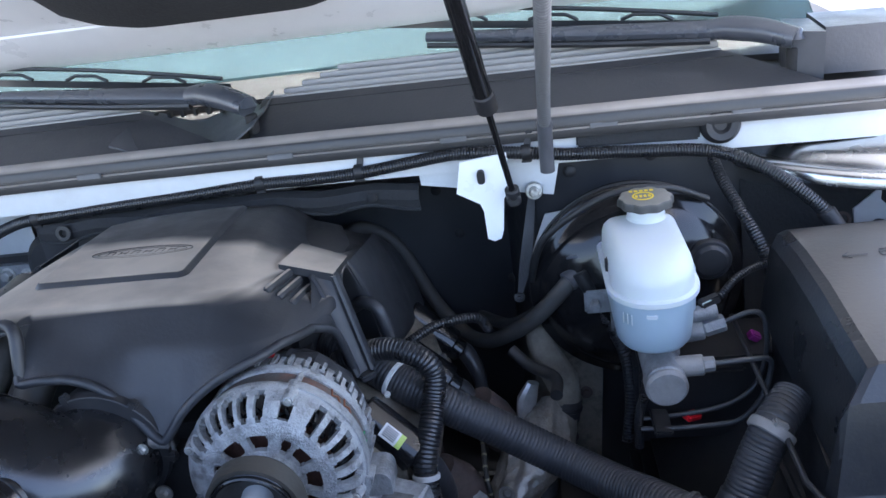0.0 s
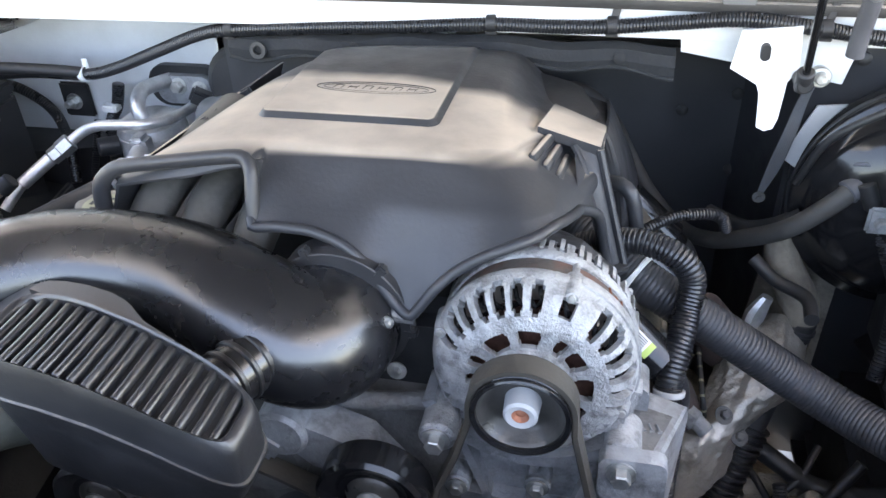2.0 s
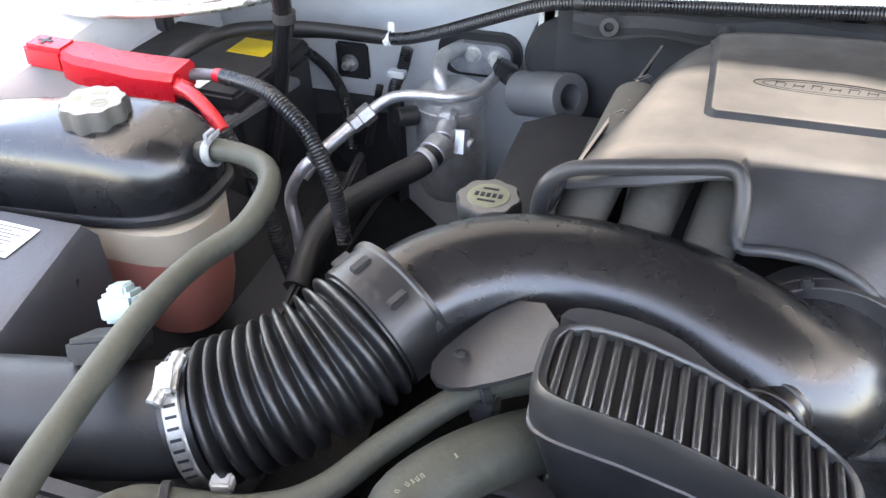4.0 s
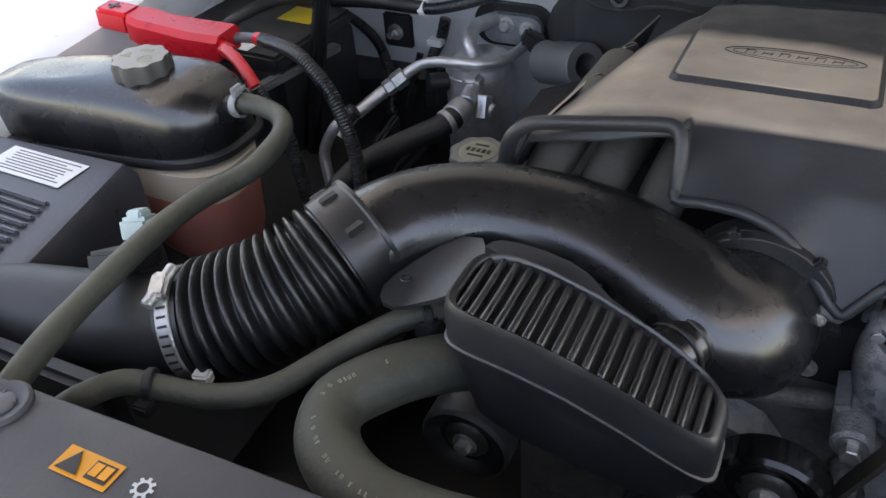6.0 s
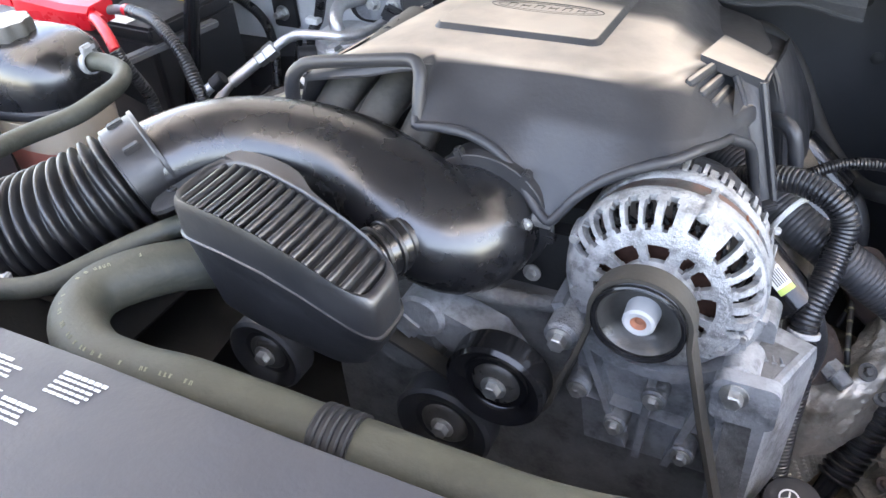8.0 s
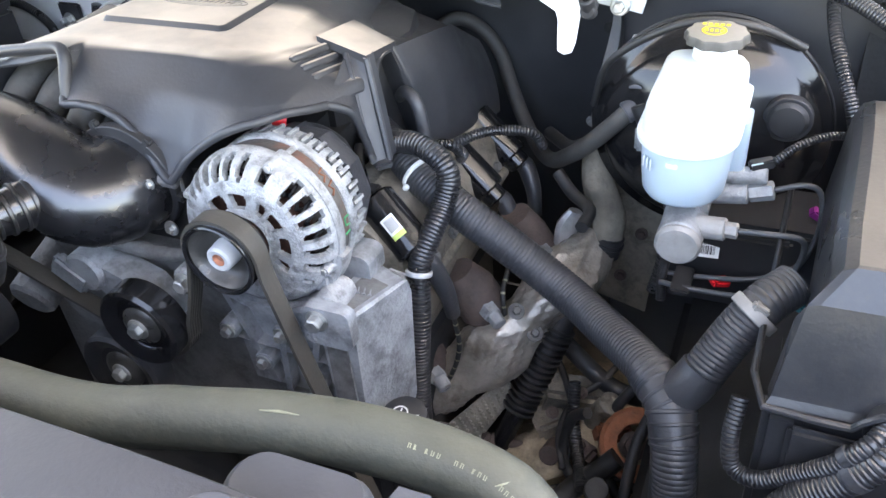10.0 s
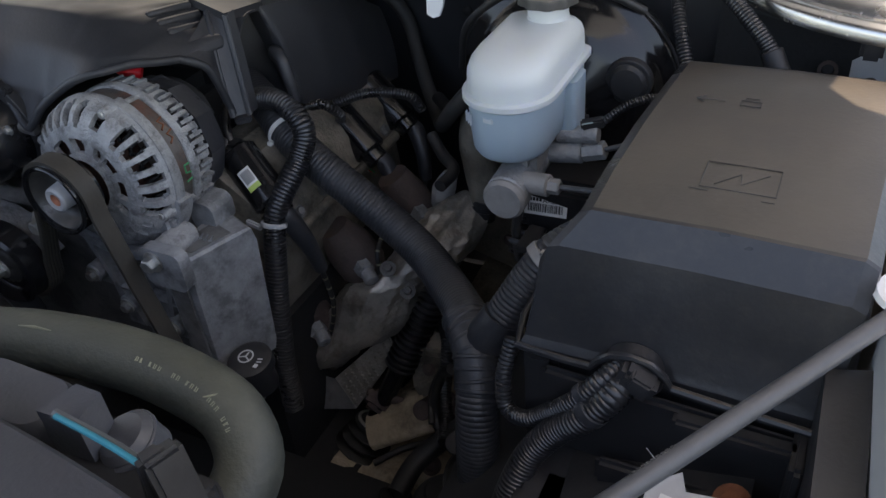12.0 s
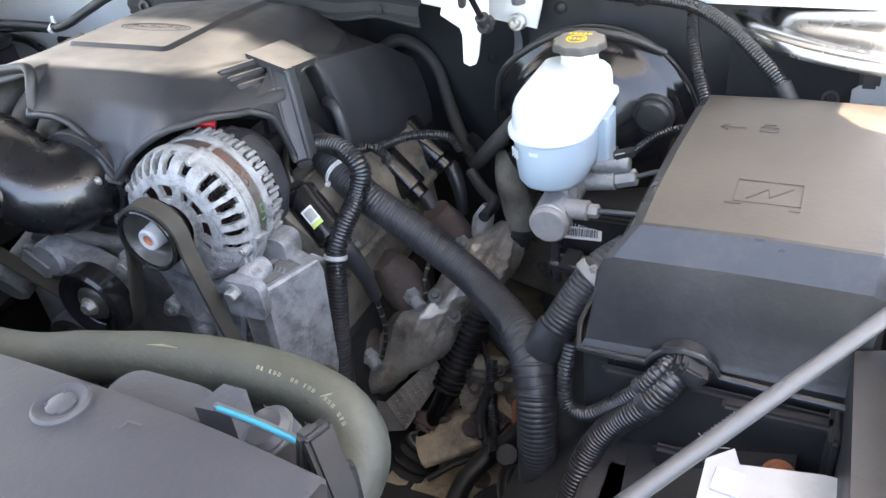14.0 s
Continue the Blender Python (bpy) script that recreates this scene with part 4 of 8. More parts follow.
# ---- air intake: duct, bellows, sensor tube, air box ----
def intake():
    t = thing("intake_duct", "satin black plastic air intake duct with ribbed rubber bellows", "air duct", (-0.6, 0.56, 0.95))
    pts = [(-0.788, 0.524, 1.056), (-0.763, 0.545, 1.064), (-0.735, 0.572, 1.071), (-0.69, 0.596, 1.074), (-0.63, 0.606, 1.072), (-0.57, 0.602, 1.066), (-0.515, 0.588, 1.050), (-0.475, 0.583, 1.030), (-0.455, 0.600, 1.020), (-0.452, 0.635, 1.018)]
    part("duct", tapered(pts, [0.049, 0.050, 0.050, 0.050, 0.051, 0.052, 0.055, 0.058, 0.060, 0.060], 40, 0.006, 0.86, (0, 0, 1)), M["satin"], t, sharp=70)
    part("resonator_port", tapered([(-0.485, 0.570, 1.040), (-0.492, 0.535, 1.041), (-0.506, 0.500, 1.042)], [0.036, 0.026, 0.021], 28, 0.004), M["satin"], t, sharp=70)
    for k in range(3):
        part("port_ring", ring(Vector((-0.494, 0.528, 1.0415)).lerp(Vector((-0.505, 0.504, 1.042)), k / 2), (-0.4, -1, 0.03), 0.0265 - 0.001 * k, 0.018, 0.005), M["rubber"], t)
    part("port_collar", ring((-0.490, 0.541, 1.041), (-0.4, -1, 0.03), 0.0275, 0.018, 0.006), M["rubber"], t)
    part("throttle_ring", merge(ring((-0.452, 0.630, 1.018), (0, 1, 0), 0.066, 0.050, 0.012, 48), ring((-0.452, 0.646, 1.018), (0, 1, 0), 0.063, 0.050, 0.02, 48)), M["black"], t)
    for a in (-10, 50, 110):
        c = Vector((-0.452 + 0.066 * math.cos(radians(a)), 0.634, 1.018 + 0.066 * math.sin(radians(a))))
        part("ring_tab", box(c.x, c.y, c.z, 0.014, 0.010, 0.009, 0.002, (0, -a, 0)), M["black"], t)
    part("mount_lug", merge(cyl((-0.402, 0.628, 1.030), (-0.382, 0.632, 1.026), 0.0075), box(-0.395, 0.64, 1.012, 0.022, 0.012, 0.034, 0.004)), M["castdark"], t)
    part("lug_screw", bolt((-0.400, 0.612, 1.033), (0, -1, 0.1), 0.004, 0.005, 0.006), M["steel"], t)
    part("lug_screw", bolt((-0.398, 0.62, 0.972), (0, -1, 0.1), 0.005, 0.007, 0.009), M["steel"], t)
    # bellows with eleven folds
    bp = [(-0.766, 0.550, 1.064), (-0.783, 0.522, 1.055), (-0.803, 0.493, 1.044), (-0.828, 0.468, 1.034), (-0.862, 0.446, 1.023), (-0.898, 0.428, 1.014)]
    path, s = smooth_path(bp, 0.0008)
    L = s[-1]
    radii = []
    for x in s:
        u = x / L
        base = 0.0560 - 0.001 * u
        if u < 0.205:
            # collar with a raised lip at its end
            radii.append(base - 0.0015 + (0.0022 if u < 0.025 else 0.0) - (0.004 if 0.19 < u else 0.0))
        elif u > 0.885:
            radii.append(0.0495)
        else:
            ph = (u - 0.205) / 0.68 * 11
            radii.append(base + 0.0005 - 0.0105 * (0.5 + 0.5 * math.cos(2 * math.pi * ph)) ** 1.6)
    part("bellows", sweep(path, radii, 44), M["rubber"], t, sharp=75)
    for a in (14, 58, 100):
        c = path[int(len(path) * 0.10)]
        w = (path[int(len(path) * 0.11)] - path[int(len(path) * 0.09)]).normalized()
        side = Vector((0, 0, 1)).cross(w).normalized()
        up = w.cross(side)
        p = c + (side * math.cos(radians(a + 40)) + up * math.sin(radians(a + 40))) * 0.0535
        b = box(0, 0, 0, 0.008, 0.008, 0.016, 0.001)
        bmesh.ops.transform(b, matrix=aim(p, w), verts=b.verts)
        part("locating_slot", b, M["ink"], t)
    way = Vector((-0.88, -0.44, -0.16)).normalized()
    c0 = Vector((-0.885, 0.4345, 1.0175))
    cl = thing("hose_clamp", "bright slotted steel worm-drive hose clamp", "hose clamp", tuple(c0))
    part("band", ring(c0, way, 0.0515, 0.049, 0.013, 48), M["steel"], cl)
    side = Vector((0, 0, 1)).cross(way).normalized()
    up = way.cross(side)
    for k in range(26):
        a = radians(-40 + 9 * k)
        p = c0 + way * 0.0065 - (side * math.cos(a) - up * math.sin(a)) * 0.0517
        b = box(0, 0, 0, 0.0012, 0.0022, 0.008, 0)
        bmesh.ops.transform(b, matrix=Matrix.Translation(p) @ Matrix((side, up, way)).transposed().to_4x4() @ pose(0, 0, 0, 0, 0, 180 - math.degrees(a)), verts=b.verts)
        part("slot", b, M["ink"], cl)
    q = c0 + up * 0.054 + side * 0.012 + way * 0.006
    part("screw_housing", merge(box(q.x, q.y, q.z, 0.016, 0.024, 0.012, 0.003, (20, 0, 20)), cyl(q + Vector((0, -0.02, -0.006)), q + Vector((0, 0.02, 0.006)), 0.0055)), M["steel"], cl)
    # sensor tube
    m = thing("air_flow_sensor", "black air flow sensor tube with pale green connector", "air sensor", (-1.0, 0.44, 0.95))
    part("tube", tapered([(-0.890, 0.432, 1.0165), (-0.94, 0.420, 1.009), (-1.06, 0.402, 0.995), (-1.12, 0.39, 0.985)], [0.044, 0.045, 0.047, 0.05], 36), M["black"], m)
    part("sensor_body", box(-0.968, 0.450, 1.052, 0.05, 0.045, 0.020, 0.004, (-30, -8, 14)), M["black"], m)
    part("connector", merge(box(-0.982, 0.488, 1.056, 0.032, 0.026, 0.024, 0.004, (-25, -8, 14)), box(-0.984, 0.492, 1.069, 0.016, 0.018, 0.010, 0.002, (-25, -8, 14))), M["mint"], m, "pale green plug connector")
    part("screw", bolt((-0.950, 0.420, 1.062), (0.1, -0.4, 1), 0.003, 0.004, 0.005), M["steel"], m)
    # air box
    b = thing("air_box", "dark grey ribbed air filter box with white label", "air box", (-1.2, 0.5, 0.8))
    rings = []
    for inset, z in ((0.015, 0.80), (0.0, 0.82), (0.0, 1.016), (0.008, 1.032), (0.014, 1.034)):
        o = [(-1.108 - inset, 0.606 - inset), (-1.375, 0.600 - inset), (-1.40, 0.42), (-1.38, 0.28 + inset), (-1.035 - inset, 0.32 + inset), (-1.055 - inset, 0.365)]
        rings.append([(x, y, z) for x, y in o])
    part("case", loft(rings), M["greyplastic"], b)
    for k in range(17):
        y = 0.315 + 0.0120 * k
        part("rib", box(-1.205 - 0.0010 * k, y, 1.036, 0.23 - 0.003 * k, 0.0060, 0.006, 0.0018, (0, 0, -2)), M["greyplastic"], b)
    part("label", box(-1.205, 0.556, 1.0355, 0.12, 0.045, 0.0008, 0, (0, 0, -2)), M["paper"], b, "white printed label")
    rnd = random.Random(2)
    part("label_print", merge(*[box(-1.21 + 0.01 * rnd.random(), 0.573 - 0.0048 * k, 1.0362, 0.08 + 0.02 * rnd.random(), 0.0014, 0.0004, 0, (0, 0, -2)) for k in range(8)]), M["greyplastic"], b)


intake()


def belt_cover():
    t = thing("belt_cover", "ribbed black plastic cover over the drive belt", "belt cover", (-0.56, 0.45, 0.98))
    def top_z(u):
        return 1.1150 - 0.041 * u + 0.078 * u * (1 - u) * (1.0 - 0.2 * u)
    def place(u, v, z, grow=0.0):
        x = -0.646 + 0.202 * u
        y0 = 0.430 - 0.018 * u
        y1 = 0.510 - 0.038 * u
        return Vector((x + grow * (u - 0.5) * 2, y0 + (y1 - y0) * v + grow * (v - 0.5) * 2, z))
    N = 60
    out = []
    for k in range(N):
        a = 2 * math.pi * k / N
        c, s = math.cos(a), math.sin(a)
        e = 0.42
        out.append((0.5 + 0.5 * math.copysign(abs(c) ** e, c), 0.5 + 0.5 * math.copysign(abs(s) ** e, s)))
    def ringat(shrink, dz, grow=0.0, flat=None):
        r = []
        for u, v in out:
            uu, vv = 0.5 + (u - 0.5) * shrink, 0.5 + (v - 0.5) * shrink
            z = (top_z(uu) + dz) if flat is None else flat + 0.25 * (top_z(uu) - 1.1)
            r.append(tuple(place(uu, vv, z, grow)))
        return r
    rings = [ringat(0.62, 0, 0.0, 0.992), ringat(0.80, 0, 0.0, 1.006), ringat(0.93, -0.058), ringat(0.985, -0.040), ringat(1.0, -0.0375, 0.0012), ringat(1.0, -0.035, 0.0012), ringat(0.995, -0.034, 0.0), ringat(1.0, -0.008), ringat(0.985, -0.002), ringat(0.955, 0.0015), ringat(0.915, 0.0005), ringat(0.90, -0.0015), ringat(0.893, -0.0060)] + [ringat(k, -0.0068) for k in (0.85, 0.75, 0.62, 0.48, 0.34, 0.2, 0.06)]
    part("case", loft(rings), M["ribbed"], t, sharp=50)
    sec_ = ((-0.0029, -0.0080), (-0.0029, -0.0024), (-0.0022, -0.0006), (-0.0009, 0.0002), (0.0009, 0.0002), (0.0022, -0.0006), (0.0029, -0.0024), (0.0029, -0.0080))
    for k in range(17):
        u = 0.082 + 0.836 * k / 16
        e = 0.055 + 0.075 * max(0.0, abs(u - 0.5) * 2 - 0.55)
        pr = []
        for v, low in ((e, 0.0050), (e + 0.012, 0.0012), (e + 0.03, 0.0), (0.35, 0.0006), (0.65, 0.0006), (0.97 - e, 0.0), (1 - e, 0.003)):
            q = place(u, v, top_z(u) - 0.0006 - low)
            pr.append([tuple(q + Vector((dx, 0, dz))) for dx, dz in sec_])
        part("rib", loft(pr), M["ribbed"], t, sharp=60)
    part("rear_ledge", loft([[tuple(place(u, v, top_z(u) + dz)) for u, v in ((0.04, 0.965), (0.045, 1.00), (0.06, 1.07), (0.09, 1.12), (0.16, 1.16), (0.26, 1.19), (0.36, 1.20), (0.42, 1.18), (0.46, 1.14), (0.49, 1.09), (0.53, 1.03), (0.60, 1.0), (0.66, 0.985), (0.68, 0.965))] for dz in (-0.03, -0.001, 0.0015)]), M["ribbed"], t)
    tab = []
    for z in (0.0, 0.004):
        tab.append([(x, y, zz + z) for x, y, zz in ((-0.640, 0.515, 1.098), (-0.646, 0.474, 1.092), (-0.668, 0.470, 1.080), (-0.690, 0.469, 1.068), (-0.704, 0.471, 1.061), (-0.716, 0.476, 1.057), (-0.723, 0.484, 1.056), (-0.725, 0.493, 1.058), (-0.721, 0.504, 1.061), (-0.710, 0.520, 1.067), (-0.694, 0.538, 1.075), (-0.676, 0.548, 1.083), (-0.655, 0.540, 1.092))])
    part("mounting_tab", loft(tab), M["ribbed"], t)
    part("tab_hole", ring((-0.704, 0.496, 1.0735), (0, 0, 1), 0.005, 0.003, 0.0016), M["ink"], t)


belt_cover()


# ---- alternator, drive belt and front of the engine ----
def alternator():
    C = Vector((-0.275, 0.0, 1.003))
    t = thing("alternator", "oxidised aluminium alternator with cooling slots", "alternator", (C.x, 0.65, 0.90))
    R = 0.087

    def pol(r, a, y):
        return Vector((C.x + r * math.cos(a), y, C.z + r * math.sin(a)))

    def wedge(r0, r1, a0, a1, y0, y1, n=3):
        """A block between two radii and two angles."""
        f = [pol(r0, a0 + (a1 - a0) * k / n, y0) for k in range(n + 1)] + [pol(r1, a1 + (a0 - a1) * k / n, y0) for k in range(n + 1)]
        return loft([[tuple(p) for p in f], [tuple(Vector((p.x, y1, p.z))) for p in f]])

    spin = Matrix.Translation((C.x, 0, C.z)) @ pose(0, 0, 0, -90, 0, 0)
    # front housing: one casting, with inner windows between spokes and long slots over the shoulder
    N = 240
    out_ = [(0.029, 0.594), (0.033, 0.5955), (0.036, 0.5968), (0.040, 0.597), (0.046, 0.597), (0.050, 0.5965), (0.053, 0.596), (0.058, 0.596), (0.0625, 0.597), (0.0655, 0.598), (0.070, 0.5995), (0.0745, 0.602), (0.079, 0.606), (0.0825, 0.6105), (0.0850, 0.616), (0.0865, 0.6225), (0.0880, 0.6265), (0.0885, 0.630), (0.0885, 0.635), (0.0870, 0.637)]
    in_ = [(0.029, 0.603), (0.033, 0.603), (0.036, 0.603), (0.040, 0.6035), (0.046, 0.6035), (0.050, 0.6035), (0.053, 0.6035), (0.058, 0.604), (0.0615, 0.6045), (0.064, 0.6055), (0.0675, 0.607), (0.071, 0.609), (0.0745, 0.612), (0.077, 0.615), (0.079, 0.619), (0.0805, 0.6235), (0.0815, 0.627), (0.082, 0.630), (0.082, 0.635), (0.0825, 0.637)]
    windows = [(-164, -150), (176, 189), (153, 167), (112, 141), (80, 104), (53, 65), (24, 46), (-13, 14), (-36, -22)]
    slots = [(c - 4.0, c + 4.0) for c in (156.5, 145, 134, 122.5, 111, 99.5, 88)] + [(65, 74)] + [(c - 4.2, c + 4.2) for c in (47, 34.5, 22, 9.5, -3.5, -17)]
    pits = [(-171, -166), (-160, -155), (-148, -143), (-35, -30), (-47, -42)]
    def among(runs, a, trim):
        return any(((a - lo) % 360) > trim and ((hi - a) % 360) > trim and ((a - lo) % 360) < (hi - lo) for lo, hi in runs)
    def cast(i, k):
        a = (k + 0.5) * 360 / N
        a = a if a < 190 else a - 360
        if 2 <= i <= 5 and among(windows, a, 1.4 if i in (2, 5) else 0.0):
            return False
        if 68 > a > 60 or 80 > a > 66:
            return not (10 <= i <= 12 and among(slots[7:8], a, 0.0))
        if 9 <= i <= 14 and among(slots, a, 1.3 if i in (9, 14) else 0.0):
            return False
        return not (10 <= i <= 11 and among(pits, a, 0.0))
    def turned(stations):
        # angles run from +x towards +z, depth along y
        return [(r, -h) for r, h in stations]
    front = polar_shell(turned(out_), turned(in_), N, cast, Matrix.Translation((C.x, 0, C.z)) @ Matrix(((1, 0, 0, 0), (0, 0, -1, 0), (0, 1, 0, 0), (0, 0, 0, 1))))
    rnd = random.Random(31)
    for v in front.verts:
        # pitted, corroded skin over the lower half
        low = min(1.0, max(0.0, (C.z - 0.005 - v.co.z) / 0.05))
        v.co += Vector((rnd.uniform(-1, 1), rnd.uniform(-1, 1), rnd.uniform(-1, 1))) * (0.00012 + 0.0007 * low)
    part("front_housing", front, M["alu"], t, sharp=45)
    for a in (69, 158, -22):
        q = pol(0.0835, radians(a), 0.0)
        part("bolt_lug", tapered([(q.x, 0.611, q.z), (q.x, 0.615, q.z), (q.x, 0.640, q.z)], [0.0050, 0.0072, 0.0080], 16, 0.004), M["alu"], t)
        part("lug_bolt", lathe([(0, 0.6085), (0.0030, 0.609), (0.0036, 0.6115)], 14, Matrix.Translation((q.x, 0, q.z)) @ pose(0, 0, 0, -90, 0, 0)), M["steel"], t)
    part("side_strap", wedge(R - 0.003, R + 0.0032, radians(-48), radians(66), 0.6275, 0.6400, 24), M["alu"], t)
    part("corner_flange", wedge(R - 0.004, R + 0.0085, radians(-50), radians(-12), 0.626, 0.646, 12), M["alu"], t)
    part("rim_notch", merge(*[box(*(pol(R - 0.001, radians(205 + 12 * k), 0.6245)), 0.0065, 0.006, 0.006, 0.0015, (0, 30 * k, 0)) for k in range(12)]), M["alu"], t)
    # inside: windings and rotor
    part("rotor", lathe([(0, 0.612), (0.056, 0.612), (0.058, 0.62), (0.058, 0.69), (0, 0.69)], 40, spin), M["copper"], t)
    wind = []
    for k in range(46):
        a = 2 * math.pi * k / 46
        p = [pol(0.063, a, 0.622), pol(0.066, a + 0.05, 0.613), pol(0.073, a + 0.12, 0.613), pol(0.076, a + 0.16, 0.626)]
        wind.append(sweep(p, [0.0022] * 4, 5))
    tagged(part("stator_winding", merge(*wind), M["gloss"], t), "", kind="stuff")
    part("stator", lathe([(0.060, 0.632), (0.082, 0.632), (0.0835, 0.636), (0.0835, 0.668), (0.080, 0.672), (0.060, 0.672)], 64, spin), M["stator"], t)
    part("chalk_mark", sweep([pol(0.0838, radians(d), y) for d, y in ((7, 0.662), (7, 0.653), (1, 0.653), (0, 0.661), (-5, 0.661), (-6, 0.652))], [0.0011] * 6, 6), M["green"], t, "green paint squiggle")
    for d in (26, 37):
        part("lacquer_drip", sweep([pol(0.0838, radians(d + e), y) for e, y in ((0, 0.650), (3, 0.656), (7, 0.652), (9, 0.662))], [0.0012] * 4, 6), M["rust"], t)
    # rear housing: a ring with a comb of open slots
    ro = [(0.0800, 0.668), (0.0855, 0.6685), (0.0875, 0.671), (0.0875, 0.680), (0.0865, 0.686), (0.0865, 0.694), (0.0860, 0.704), (0.0815, 0.712), (0.074, 0.717), (0.066, 0.7185), (0.050, 0.719)]
    ri = [(0.0795, 0.672), (0.0805, 0.674), (0.0810, 0.676), (0.0805, 0.681), (0.0795, 0.686), (0.0795, 0.694), (0.0785, 0.701), (0.0755, 0.706), (0.070, 0.710), (0.064, 0.711), (0.050, 0.711)]
    def comb(i, k):
        return not (3 <= i <= 7 and ((k * 360 / N + 3) % 11.25) < (7.0 if i in (4, 5, 6) else 5.6))
    part("rear_housing", polar_shell(turned(ro), turned(ri), N, comb, Matrix.Translation((C.x, 0, C.z)) @ Matrix(((1, 0, 0, 0), (0, 0, -1, 0), (0, 1, 0, 0), (0, 0, 0, 1)))), M["alu"], t, sharp=45)
    for k in range(32):
        a = radians(11.25 * k + 0.5)
        if math.sin(a) > -0.75:
            part("comb_tooth", wedge(0.083, 0.0878, a - 0.022, a + 0.022, 0.684, 0.7075, 1), M["alu"], t)
    part("rear_cap", merge(lathe([(0.0, 0.764), (0.058, 0.762), (0.070, 0.755), (0.0755, 0.744), (0.0775, 0.722), (0, 0.722)], 11, spin), box(C.x + 0.018, 0.735, C.z + 0.050, 0.07, 0.045, 0.03, 0.008, (0, 25, 0))), M["cowl"], t, "dark grey faceted plastic end cap", sharp=25)
    # through-bolts and ears
    for d in (69, -22, 158):
        q = pol(0.0835, radians(d), 0.0)
        part("through_bolt", cyl((q.x, 0.630, q.z), (q.x, 0.672, q.z), 0.0034), M["alu"], t)
    for x, z, y0 in ((-0.353, 0.943, 0.572), (-0.197, 0.928, 0.592)):
        part("ear", merge(cyl((x, y0, z), (x, 0.635, z), 0.0165, 28, 0.003), box((x + C.x) / 2, 0.622, 0.945, abs(x - C.x), 0.022, 0.026, 0.005)), M["alu"], t)
        part("bolt", bolt((x, 0.576 if x > -0.3 else y0, z), (0, -1, 0), 0.0085, 0.012, 0.0125), M["steel"], t, "plated hexagon bolt")
    part("lead_arm", tapered([(-0.288, 0.732, 1.052), (-0.268, 0.738, 1.046), (-0.249, 0.742, 1.030), (-0.233, 0.742, 1.008)], [0.009, 0.014, 0.017, 0.013], 16, 0.006, 0.6, (0.4, 0, 1)), M["black"], t)
    part("output_lead", tapered([(-0.292, 0.722, 1.0665), (-0.300, 0.718, 1.069), (-0.314, 0.716, 1.071), (-0.33, 0.720, 1.070)], [0.0072, 0.0080, 0.0075, 0.0055], 16), M["red"], t, "red rubber boot on the output lead")
    # the engine stands nose-up, so the body drops a little towards the rear
    lean = Matrix.Translation((0, 0.575, 1.003)) @ pose(0, 0, 0, -4.5) @ Matrix.Translation((0, -0.575, -1.003))
    for ch in t.children:
        if ch.name.split(".")[0] in ("rear_housing", "comb_tooth"):
            ch.data.transform(Matrix.Translation((0, 0.660, 0)) @ Matrix.Diagonal((1, 0.8, 1, 1)) @ Matrix.Translation((0, -0.668, 0)))
        if ch.name.split(".")[0] == "rear_cap":
            ch.data.transform(Matrix.Translation((0, -0.019, 0)))
        if ch.name.split(".")[0] not in ("ear", "bolt", "output_lead", "lead_arm"):
            ch.data.transform(Matrix.Translation((-0.003, 0, -0.005)) @ lean)
    # pulley
    p = thing("alternator_pulley", "black grooved alternator pulley with rusty shaft end", "pulley", (C.x - 0.004, 0.57, C.z))
    spin2 = Matrix.Translation((-0.279, 0, 1.003)) @ pose(0, 0, 0, -90, 0, 0)
    prof = [(0.0350, 0.560), (0.0355, 0.5500), (0.0385, 0.548), (0.0400, 0.549), (0.0402, 0.551)]
    for k in range(6):
        prof += [(0.0400, 0.5525 + 0.0036 * k), (0.0380, 0.5543 + 0.0036 * k)]
    prof += [(0.0402, 0.575), (0.040, 0.580), (0.02, 0.582)]
    part("sheave", lathe(prof, 56, spin2), M["gloss"], p)
    part("dish", lathe([(0.014, 0.570), (0.024, 0.569), (0.0290, 0.565), (0.0325, 0.5560), (0.0352, 0.5530)], 48, spin2), M["dish"], p)
    part("nut", lathe([(0.0070, 0.5520), (0.0115, 0.5508), (0.0138, 0.553), (0.0150, 0.572), (0, 0.572)], 24, spin2), M["bracket"], p)
    part("shaft_end", lathe([(0, 0.5540), (0.0040, 0.5560), (0.0072, 0.5525), (0.0074, 0.556)], 20, spin2), M["shaft"], p, "rusty shaft end")
    return C


alternator()


